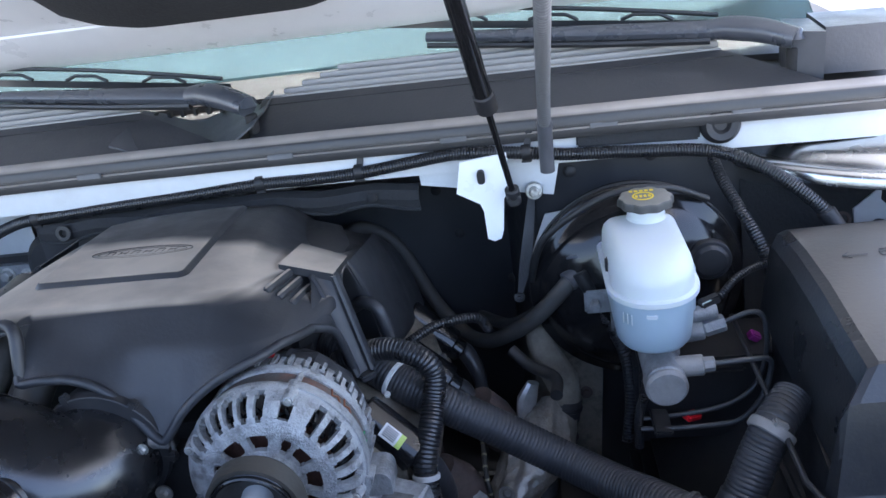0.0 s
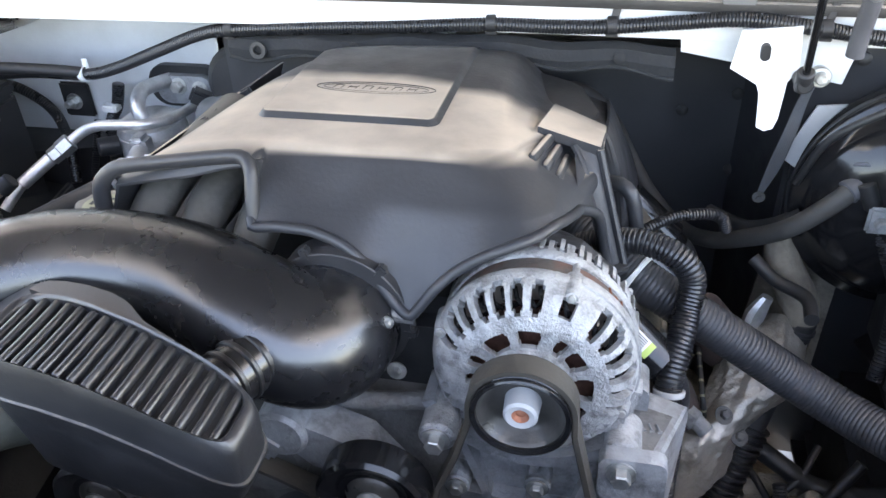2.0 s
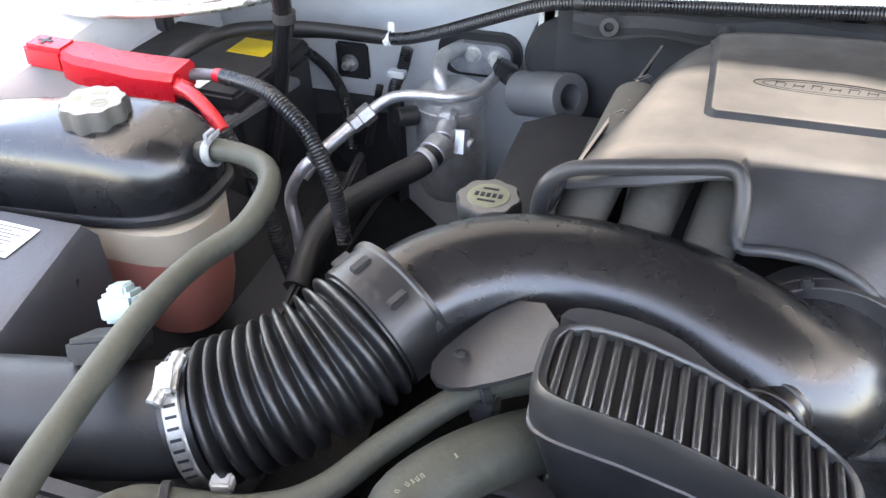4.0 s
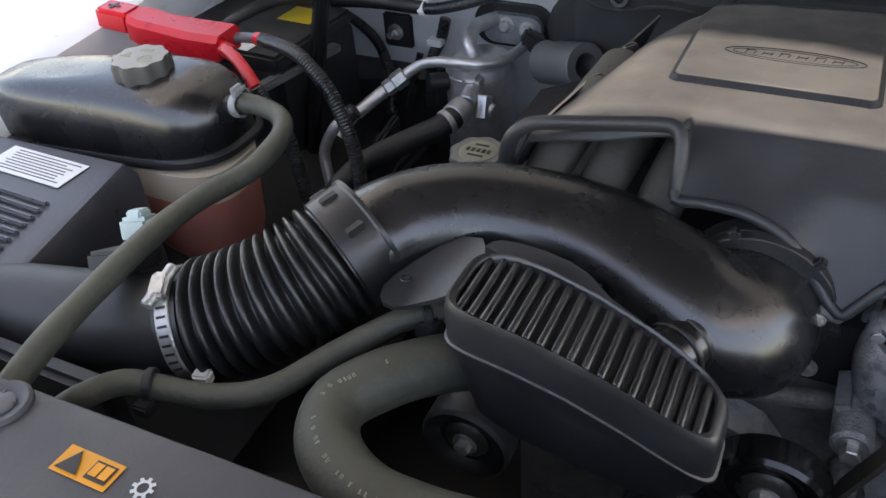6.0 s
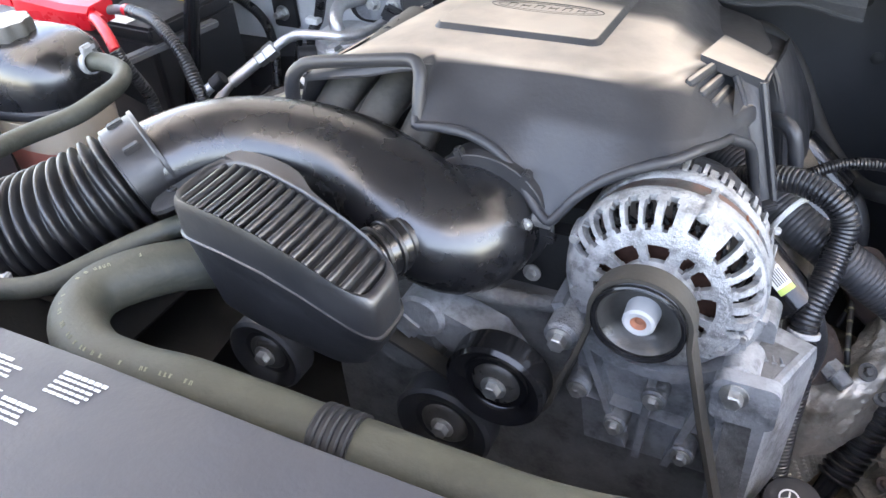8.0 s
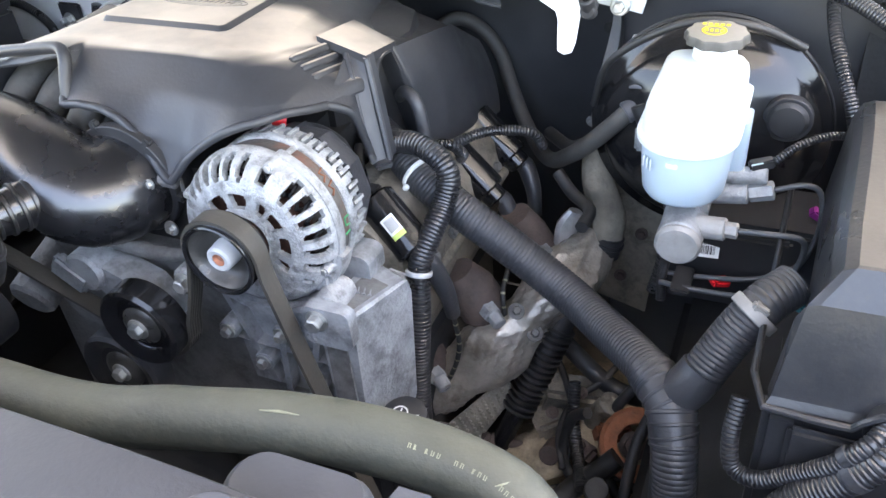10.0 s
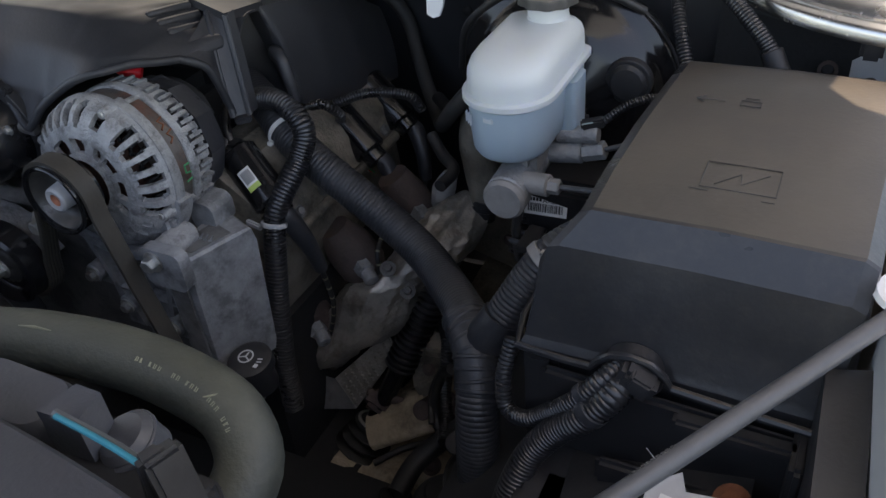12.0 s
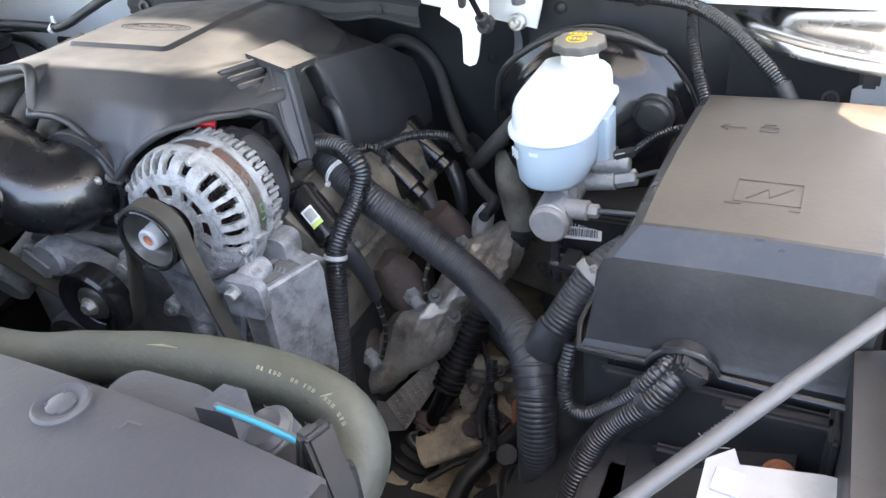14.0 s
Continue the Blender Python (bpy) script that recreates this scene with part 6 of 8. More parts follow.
    for c0, axis, r in (((-0.203, 0.803, 0.660), (0.25, 0.1, -1), 0.033), ((-0.137, 0.848, 0.756), (0.3, 0.15, -0.7), 0.034), ((-0.085, 0.93, 0.80), (0.3, 0.15, -0.7), 0.030)):
        c0, axis = Vector(c0), Vector(axis).normalized()
        part("port", tapered([c0 - axis * 0.055, c0 - axis * 0.02, c0 + axis * 0.02, c0 + axis * 0.055], [0.022, r, r, 0.018], 24, 0.006), M["iron"], e, "browned iron port")
        part("spark_plug", merge(cyl(c0 + Vector((0.028, -0.022, 0.0)), c0 + Vector((0.045, -0.035, -0.008)), 0.010), cyl(c0 + Vector((0.010, -0.012, 0.006)), c0 + Vector((0.032, -0.026, -0.002)), 0.0135, 6)), M["cast"], e)
    for p_ in ((-0.165, 0.775, 0.655), (-0.075, 0.83, 0.762), (-0.052, 0.835, 0.725)):
        part("shield_bolt", bolt(p_, (0.3, -0.5, 0.8), 0.006, 0.008, 0.011), M["castdark"], e)
    part("foil_scrap", tapered([(-0.03, 0.948, 0.852), (-0.040, 0.944, 0.830), (-0.043, 0.94, 0.805), (-0.040, 0.94, 0.785)], [0.011, 0.0175, 0.0165, 0.009], 9, 0.012, 0.6), M["bright"], e, "crumpled bright foil")
    h = thing("heat_shield", "dimpled bright heat shield sheet beside the exhaust", "heat shield", (-0.13, 0.79, 0.5))
    A, B, C, D = Vector((-0.164, 0.78, 0.568)), Vector((-0.092, 0.83, 0.640)), Vector((-0.080, 0.83, 0.606)), Vector((-0.136, 0.78, 0.515))
    part("dark_sheet", plate(A, D, (-0.224, 0.74, 0.520), (-0.235, 0.78, 0.566), 0.0015, (4, 4)), M["castdark"], h)
    part("turned_face", plate(D, C, B, A, 0.0015, (8, 8)), M["heatshield"], h)
    w = (C - D).cross(A - D).normalized()
    w = w if w.y < 0 else -w
    dim = []
    for i in range(10):
        for k in range(7):
            p = D.lerp(C, (i + 0.5) / 10).lerp(A.lerp(B, (i + 0.5) / 10), (k + 0.5) / 7)
            dim.append(lathe([(0, 0.0022), (0.0022, 0.0017), (0.0036, 0.0)], 6, aim(p, w)))
    tagged(part("dimple_field", merge(*dim), M["heatshield"], h), "", kind="stuff")
    # steering shaft: rubber-ribbed coupling, clamp and boot
    s = thing("steering_shaft", "black steering shaft with ribbed coupling and rubber boot", "steering shaft", (0.0, 0.75, 0.5))
    A, B = Vector((-0.029, 0.880, 0.712)), Vector((-0.109, 0.770, 0.490))
    d = (B - A).normalized()
    part("upper_tube", cyl(A, A + d * 0.14, 0.016), M["black"], s)
    for k in range(15):
        part("rubber_rib", ring(A + d * (0.006 + 0.0095 * k), d, 0.0240, 0.014, 0.0045), M["rubber"], s)
    part("lower_tube", cyl(A + d * 0.14, A + d * 0.245, 0.014), M["gloss"], s)
    part("joint", merge(box(*(A + d * 0.215), 0.05, 0.03, 0.03, 0.006, (20, 30, 0)), cyl(A + d * 0.20 + Vector((-0.03, 0, 0)), A + d * 0.20 + Vector((0.035, 0, 0)), 0.007)), M["iron"], s, "dull brown universal joint")
    path, sl = smooth_path([A + d * 0.245, A + d * 0.29, A + d * 0.36], 0.003)
    part("boot", sweep(path, [0.024 + 0.035 * (x / sl[-1]) + 0.005 * math.sin(x * 420) for x in sl], 28), M["rubber"], s)
    part("boot_clamp", ring(A + d * 0.243, d, 0.026, 0.022, 0.006), M["steel"], s)
    part("stub", cyl(A - d * 0.05, A + d * 0.01, 0.017), M["black"], s)
    # rusty steering joint with its black cap and cloth sleeve
    r = thing("steering_coupling", "rusty steering coupling below a black cap and dirty sleeve", "coupling", (0.0, 0.95, 0.73))
    part("body", cyl((0.012, 0.951, 0.793), (-0.030, 0.929, 0.730), 0.0155), M["rust"], r, "rusty round shaft")
    part("cap", merge(cyl((0.010, 0.950, 0.787), (0.016, 0.955, 0.818), 0.0195), ring((0.013, 0.952, 0.803), (0.1, 0.1, 0.6), 0.0215, 0.015, 0.006)), M["black"], r)
    part("sleeve", tapered([(0.014, 0.954, 0.812), (0.012, 0.962, 0.835), (0.0, 0.976, 0.856), (-0.013, 0.99, 0.880), (-0.02, 1.01, 0.91)], [0.019, 0.0235, 0.022, 0.020, 0.018], 20), M["sleeve"], r)
    solid("sensor_lead", tube([(-0.055, 0.95, 0.905), (-0.03, 0.93, 0.89), (0.0, 0.90, 0.89), (0.0, 0.86, 0.89)], 0.008), M["hose_black"], "black sheathed sensor lead beside the head", "cable")
    # power steering filler cap
    p = thing("power_steering_cap", "black filler cap with white steering sign", "filler cap", (-0.128, 0.600, 0.76))
    part("cap", lathe([(0, 0.0), (0.021, 0.0), (0.026, -0.003), (0.027, -0.016), (0.022, -0.02), (0.022, -0.05), (0, -0.05)], 36, pose(-0.128, 0.600, 0.7890, 8, 0, 0)), M["black"], p)
    part("wheel_sign", merge(ring((-0.132, 0.600, 0.7895), (0, -0.14, 1), 0.0095, 0.0078, 0.0004, v=0.0001), *[box(-0.132 + 0.004 * math.cos(radians(a)), 0.600 + 0.004 * math.sin(radians(a)), 0.7898, 0.008, 0.0016, 0.0004, 0, (8, 0, a)) for a in (90, 210, 330)]), M["whiteink"], p)
    part("fluid_sign", merge(box(-0.113, 0.602, 0.7901, 0.006, 0.0014, 0.0004, 0, (8, 0, 20)), box(-0.112, 0.598, 0.7896, 0.006, 0.0014, 0.0004, 0, (8, 0, 20)), box(-0.1125, 0.592, 0.7888, 0.005, 0.005, 0.0004, 0, (8, 0, 0))), M["whiteink"], p)


coils_and_exhaust()


# ---- hoses ----
def hoses():
    h = thing("radiator_hose", "thick aged grey-green radiator hose with faded print", "hose", (-0.3, 0.36, 0.98))
    pts_ = [(-0.635, 0.500, 1.005), (-0.667, 0.462, 1.022), (-0.694, 0.425, 1.030), (-0.712, 0.390, 1.030), (-0.697, 0.355, 1.030), (-0.655, 0.331, 1.030), (-0.608, 0.328, 1.030), (-0.551, 0.332, 1.030), (-0.44, 0.342, 1.014), (-0.27, 0.349, 1.006), (-0.178, 0.366, 1.013), (-0.095, 0.383, 1.018), (-0.025, 0.389, 1.020), (0.030, 0.389, 1.018), (0.077, 0.384, 1.008), (0.103, 0.367, 0.990), (0.107, 0.340, 0.975), (0.100, 0.300, 0.965)]
    part("hose", tube(pts_, 0.0238, 28, 0.008, 0.012), M["hose"], h, sharp=80)
    part("sleeve", corrugated([(-0.452, 0.341, 1.0155), (-0.42, 0.343, 1.0125)], 0.0262, 0.006, 0.0015, 28), M["black"], h, "black ribbed sleeve")
    part("clamp", ring((0.106, 0.333, 0.974), (-0.15, -0.95, -0.2), 0.027, 0.0235, 0.010), M["steel"], h)
    # faded print along the hose
    path, s = smooth_path(pts_, 0.004)
    rnd = random.Random(8)
    bars = []
    for lo, hi, side in ((0.10, 0.36, 0.95), (0.90, 1.0, 0.75)):
        x = lo
        while x < hi:
            i = min(len(path) - 2, int(x / s[-1] * (len(path) - 1)))
            d = (path[i + 1] - path[i]).normalized()
            out = (Vector((0, 0, 1)) * side + Vector((0, -1, 0)) * 0.42)
            out = (out - d * out.dot(d)).normalized()
            c = path[i] + out * 0.0238
            up = out.cross(d)
            m = Matrix((d, up, out)).transposed().to_4x4()
            if rnd.random() > 0.16:
                bars.append(merge(*[(lambda b: (bmesh.ops.transform(b, matrix=Matrix.Translation(c) @ m, verts=b.verts), b)[1])(box(dx, dy, 0.0, w_, h_, 0.0006, 0)) for dx, dy, w_, h_ in ((0, 0.0014 * rnd.choice((-1, 1)), 0.0020, 0.0006), (-0.0008, 0, 0.0006, 0.0036), (0.0008 * rnd.choice((0, 1)), 0, 0.0006, 0.0031))]))
            x += 0.0046 if rnd.random() > 0.2 else 0.011
    tagged(part("print", merge(*bars), M["cream"], h), "", kind="stuff")
    for a, b_ in (((0.071, 0.372, 1.0315), (0.086, 0.386, 1.0265)), ((-0.105, 0.372, 1.0405), (-0.075, 0.377, 1.0405))):
        part("scuff", sweep([Vector(a), (Vector(a) + Vector(b_)) / 2 + Vector((0, 0, 0.0012)), Vector(b_)], [0.0004, 0.0012, 0.0004], 6), M["cream"], h)

    a = thing("overflow_hose", "aged grey-green coolant overflow hose", "hose", (-0.95, 0.6, 1.0))
    part("hose", tube([(-1.060, 0.718, 1.052), (-1.030, 0.716, 1.062), (-1.002, 0.716, 1.061), (-0.972, 0.704, 1.060), (-0.951, 0.676, 1.060), (-0.938, 0.630, 1.062), (-0.938, 0.598, 1.061), (-0.946, 0.574, 1.060), (-0.951, 0.548, 1.062), (-0.952, 0.510, 1.066), (-0.948, 0.460, 1.070), (-0.940, 0.400, 1.072), (-0.930, 0.330, 1.072), (-0.925, 0.275, 1.062)], 0.0112, 20, 0.007, 0.03), M["hose"], a, sharp=80)
    part("clamp", merge(ring((-1.040, 0.713, 1.059), (1, -0.05, 0.2), 0.0145, 0.0118, 0.010), box(-1.034, 0.712, 1.079, 0.005, 0.016, 0.012, 0.001), box(-1.028, 0.712, 1.081, 0.003, 0.020, 0.006, 0.001)), M["cast"], a, "dull spring clamp")
    b = thing("heater_hose", "thin aged grey-green vent hose over the radiator", "hose", (-0.8, 0.4, 1.0))
    part("hose", tube([(-0.922, 0.300, 1.020), (-0.904, 0.322, 1.029), (-0.882, 0.347, 1.030), (-0.849, 0.358, 1.024), (-0.812, 0.368, 1.021), (-0.774, 0.391, 1.022), (-0.740, 0.440, 1.030), (-0.703, 0.487, 1.038), (-0.672, 0.515, 1.035), (-0.64, 0.545, 1.02)], 0.0105, 18, 0.007, 0.02), M["hose"], b, sharp=80)
    part("clip", merge(ring((-0.866, 0.353, 1.028), (0.8, 0.35, -0.1), 0.0135, 0.0105, 0.007), box(-0.864, 0.343, 1.012, 0.016, 0.014, 0.012, 0.002)), M["black"], b)
    part("clip", merge(ring((-0.693, 0.494, 1.038), (0.7, 0.7, 0.0), 0.0135, 0.0105, 0.008), box(-0.685, 0.492, 1.030, 0.020, 0.02, 0.02, 0.003)), M["black"], b)
    part("end_tab", box(-0.848, 0.392, 1.004, 0.016, 0.012, 0.012, 0.002, (0, 0, 15)), M["white"], b)
    # vacuum hose to the booster
    v = thing("vacuum_hose", "dusty black brake booster vacuum hose", "hose", (-0.05, 0.97, 0.9))
    part("hose", tube([(-0.330, 1.175, 0.975), (-0.298, 1.212, 0.994), (-0.262, 1.228, 0.975), (-0.232, 1.226, 0.940), (-0.203, 1.195, 0.900), (-0.172, 1.160, 0.864), (-0.128, 1.107, 0.842), (-0.092, 1.050, 0.862), (-0.055, 0.995, 0.905), (-0.020, 0.957, 0.947), (0.018, 0.948, 0.990), (0.030, 0.952, 1.003)], 0.0112, 18, 0.007), M["greyhose"], v)
    part("valve", merge(cyl((0.026, 0.950, 1.000), (0.048, 0.965, 1.012), 0.014), cyl((0.040, 0.958, 1.018), (0.048, 0.985, 1.028), 0.019)), M["greyplastic"], v, "grey check valve")
    solid("heater_hose_lower", tube([(-0.10, 1.06, 0.90), (-0.06, 1.02, 0.905), (-0.03, 0.99, 0.93), (-0.005, 0.985, 0.95)], 0.009), M["hose_black"], "black heater hose by the firewall", "hose")
    # booster check wire in conduit
    solid("sensor_loom", corrugated([(0.040, 0.950, 1.006), (0.061, 0.948, 0.974), (0.080, 0.935, 0.935), (0.094, 0.920, 0.90), (0.096, 0.900, 0.85), (0.088, 0.880, 0.797)], 0.0085, 0.0045), M["conduit"], "black corrugated sensor loom by the booster", "wiring loom")


hoses()


# ---- looms ----
def looms():
    t = thing("main_loom", "thick taped corrugated main wiring loom", "wiring loom", (0.0, 0.75, 0.85))
    a = [(-0.278, 0.872, 0.986), (-0.230, 0.845, 0.973), (-0.186, 0.821, 0.952), (-0.136, 0.806, 0.928), (-0.080, 0.801, 0.895), (-0.024, 0.794, 0.862), (0.020, 0.776, 0.846), (0.060, 0.742, 0.846), (0.100, 0.700, 0.856), (0.136, 0.660, 0.860), (0.152, 0.634, 0.850), (0.158, 0.612, 0.835), (0.163, 0.595, 0.80), (0.165, 0.585, 0.74), (0.165, 0.58, 0.66)]
    part("conduit", corrugated(a, 0.0225, 0.0050, 0.0008, 22), M["tape"], t)
    part("fork_wrap", merge(tapered([(0.118, 0.668, 0.874), (0.146, 0.638, 0.864), (0.158, 0.612, 0.836)], [0.0228, 0.0242, 0.0232], 24), tapered([(0.146, 0.640, 0.862), (0.165, 0.645, 0.892), (0.172, 0.65, 0.905)], [0.02, 0.022, 0.0215], 24)), M["tape"], t, "wrapped tape at the fork")
    fork = smooth_path([(0.118, 0.668, 0.874), (0.146, 0.638, 0.864), (0.158, 0.612, 0.836)], 0.002)[0]
    for k in range(9):
        i = min(len(fork) - 2, 1 + round(k * (len(fork) - 3) / 8))
        way = (fork[i + 1] - fork[i - 1]).normalized() + Vector((0.14 * math.sin(k * 2.1), 0.1 * math.cos(k * 1.7), 0))
        part("tape_turn", ring(fork[i], way, 0.0240 + 0.0009 * math.sin(math.pi * k / 8) + 0.0003 * (k % 2), 0.02, 0.0048, 28, 0.0015), M["tape"], t)
    part("branch", corrugated([(0.152, 0.640, 0.866), (0.172, 0.650, 0.902), (0.192, 0.668, 0.938), (0.212, 0.685, 0.965), (0.235, 0.71, 0.975)], 0.0205, 0.0050, 0.0010, 22), M["tape"], t)
    part("branch_clamp", merge(ring((0.203, 0.677, 0.954), (0.6, 0.5, 0.62), 0.0238, 0.020, 0.011), box(0.211, 0.668, 0.974, 0.016, 0.010, 0.008, 0.002, (0, 30, 0))), M["zinc"], t, "pale grey plastic clamp")
    part("tie", merge(ring((-0.194, 0.825, 0.957), (0.8, -0.4, -0.38), 0.0243, 0.021, 0.006), box(-0.198, 0.799, 0.950, 0.007, 0.009, 0.006, 0.0015)), M["white"], t, "white cable tie")
    s = thing("side_loom", "black corrugated loom hanging beside the alternator", "wiring loom", (-0.14, 0.75, 0.8))
    pts_ = [(-0.262, 0.838, 0.975), (-0.225, 0.824, 0.994), (-0.193, 0.813, 1.004), (-0.164, 0.804, 1.001), (-0.145, 0.798, 0.989), (-0.138, 0.792, 0.972), (-0.141, 0.778, 0.950), (-0.145, 0.757, 0.932), (-0.151, 0.735, 0.910), (-0.153, 0.722, 0.889), (-0.148, 0.702, 0.842), (-0.149, 0.688, 0.781), (-0.146, 0.672, 0.710), (-0.14, 0.66, 0.64)]
    part("conduit", corrugated(pts_, 0.0138, 0.0046, 0.0014, 18), M["conduit"], s)
    part("tie", merge(ring((-0.1525, 0.722, 0.893), (0.0, -0.3, -0.7), 0.0158, 0.013, 0.006), box(-0.177, 0.714, 0.888, 0.022, 0.006, 0.008, 0.0015, (0, 12, 0))), M["bracket"], s, "pale green-white cable tie")
    solid("coil_loom", tube([(-0.245, 0.90, 1.015), (-0.225, 0.875, 1.035), (-0.205, 0.862, 1.030), (-0.196, 0.858, 0.99), (-0.195, 0.85, 0.96)], 0.008), M["tape"], "bundle of taped coil wires behind the cover leg", "wiring loom")
    # cable along the cowl with its straps
    c = thing("cowl_cable", "long black corrugated cable strapped along the firewall", "cable", (-0.3, 1.06, 1.12))
    p = [(-1.36, 1.06, 1.005), (-1.22, 1.10, 1.012), (-1.10, 1.11, 1.022), (-0.992, 1.095, 1.030), (-0.93, 1.085, 1.047), (-0.85, 1.072, 1.080), (-0.78, 1.064, 1.108), (-0.73, 1.060, 1.118), (-0.60, 1.058, 1.127), (-0.50, 1.058, 1.132), (-0.384, 1.056, 1.139), (-0.31, 1.052, 1.140), (-0.241, 1.050, 1.143), (-0.17, 1.044, 1.152), (-0.10, 1.038, 1.160), (-0.03, 1.038, 1.154), (0.039, 1.043, 1.143), (0.12, 1.040, 1.139), (0.218, 1.028, 1.134), (0.275, 1.003, 1.118), (0.320, 0.978, 1.088), (0.352, 0.962, 1.056), (0.37, 0.95, 1.02)]
    part("conduit", corrugated(p, 0.0086, 0.0038, 0.0011, 14), M["conduit"], c)
    for x, y, z in ((-0.73, 1.061, 1.119), (-0.384, 1.057, 1.140), (-0.241, 1.051, 1.144), (-0.012, 1.039, 1.152)):
        part("strap", merge(ring((x - 0.006, y, z), (1, 0, 0.05), 0.0105, 0.0085, 0.012), box(x + 0.004, y + 0.004, z + 0.018, 0.009, 0.003, 0.026, 0.001, (-12, 12, 0)), box(x, y - 0.004, z - 0.0105, 0.014, 0.006, 0.003, 0.001)), M["black"], c)
    part("white_strap", merge(ring((-0.998, 1.096, 1.029), (1, -0.1, 0.2), 0.0112, 0.0085, 0.010), box(-0.99, 1.099, 1.044, 0.009, 0.003, 0.018, 0.001)), M["white"], c, "white plastic strap")
    part("end_boot", cyl((0.347, 0.965, 1.063), (0.364, 0.953, 1.035), 0.0115), M["black"], c)


looms()


# ---- brake booster, master cylinder, reservoir ----
def brakes():
    v = thing("check_valve", "pale check valve in a black grommet on the booster", "valve", (0.04, 0.97, 1.0))
    part("grommet", ring((0.046, 0.972, 1.010), (-0.35, -0.8, 0.45), 0.019, 0.008, 0.008), M["gloss"], v)
    part("body", merge(cyl((0.046, 0.972, 1.010), (0.041, 0.954, 1.017), 0.0085), cyl((0.041, 0.955, 1.014), (0.030, 0.948, 1.004), 0.0070)), M["mint"], v)
    part("elbow", cyl((0.042, 0.948, 1.016), (0.056, 0.944, 0.988), 0.0105), M["hose_black"], v)
    b = thing("brake_booster", "glossy black brake booster drum on the firewall", "brake booster", (0.117, 1.05, 0.84))
    C = (0.117, 0, 0.972)
    sp = Matrix.Translation(C) @ pose(0, 0, 0, -90, 0, 0)
    part("shell", lathe([(0, 0.930), (0.045, 0.930), (0.052, 0.936), (0.085, 0.945), (0.108, 0.958), (0.122, 0.975), (0.128, 0.984), (0.138, 0.986), (0.140, 0.989), (0.140, 0.996), (0.136, 0.999), (0.129, 1.001), (0.131, 1.03), (0.118, 1.06), (0, 1.075)], 72, sp), M["gloss"], b, sharp=60)
    part("rim_band", ring((C[0], 0.994, C[2]), (0, 1, 0), 0.1415, 0.136, 0.006, 72), M["black"], b)
    part("grommet_plug", merge(lathe([(0, 0.936), (0.018, 0.937), (0.022, 0.941), (0.022, 0.95)], 32, Matrix.Translation((0.205, 0, 1.018)) @ pose(0, 0, 0, -90, 0, 0)), ring((0.205, 0.943, 1.018), (0, 1, 0), 0.0265, 0.021, 0.012, 32)), M["black"], b, "black plug in a ring")
    part("valve_grommet", ring((0.047, 0.962, 1.025), (0, 1, 0), 0.024, 0.017, 0.014, 28), M["black"], b)
    part("stud_plate", merge(box(0.070, 0.922, 0.985, 0.05, 0.008, 0.032, 0.003), cyl((0.058, 0.925, 0.985), (0.058, 0.905, 0.985), 0.007, 6)), M["cast"], b)
    m = thing("master_cylinder", "grey cast brake master cylinder below the reservoir", "master cylinder", (0.122, 0.85, 0.93))
    part("bore", cyl((0.122, 0.778, 0.952), (0.122, 0.94, 0.960), 0.0225, 32, 0.004), M["cast"], m)
    part("end_cap", lathe([(0, 0.772), (0.0205, 0.772), (0.0238, 0.776), (0.0238, 0.796), (0.0, 0.796)], 36, Matrix.Translation((0.122, 0, 0.949)) @ pose(0, 0, 0, -90, 0, 0)), M["zinc"], m)
    part("body", box(0.124, 0.848, 0.972, 0.040, 0.075, 0.032, 0.008), M["zinc"], m)
    part("port", merge(cyl((0.135, 0.80, 0.960), (0.166, 0.797, 0.963), 0.012), cyl((0.163, 0.797, 0.963), (0.178, 0.796, 0.964), 0.0085, 6)), M["zinc"], m)
    part("port", merge(cyl((0.140, 0.865, 0.962), (0.180, 0.865, 0.968), 0.0125), cyl((0.18, 0.865, 0.968), (0.205, 0.866, 0.975), 0.0105, 6), cyl((0.150, 0.868, 0.985), (0.196, 0.868, 0.990), 0.0095)), M["cast"], m)
    part("flange", box(0.122, 0.925, 0.962, 0.09, 0.012, 0.05, 0.006), M["castdark"], m)
    for name, pts_ in (("brake_line", [(0.176, 0.796, 0.964), (0.215, 0.795, 0.967), (0.237, 0.80, 0.963), (0.243, 0.81, 0.94), (0.235, 0.815, 0.90), (0.215, 0.82, 0.868), (0.19, 0.825, 0.858), (0.135, 0.83, 0.852), (0.10, 0.84, 0.846)]),
                       ("brake_line", [(0.204, 0.866, 0.975), (0.236, 0.868, 0.985), (0.252, 0.872, 0.97), (0.256, 0.874, 0.92), (0.24, 0.870, 0.875), (0.20, 0.86, 0.858), (0.14, 0.86, 0.848), (0.10, 0.865, 0.842)])):
        solid(name, tube(pts_, 0.0032, 10, 0.006), M["rod"], "thin bent steel brake line below the master cylinder", "brake line", group="brake lines")
    # reservoir
    r = thing("brake_fluid_reservoir", "milky white brake fluid reservoir with blue-tinted lower half", "reservoir", (0.122, 0.88, 0.965))
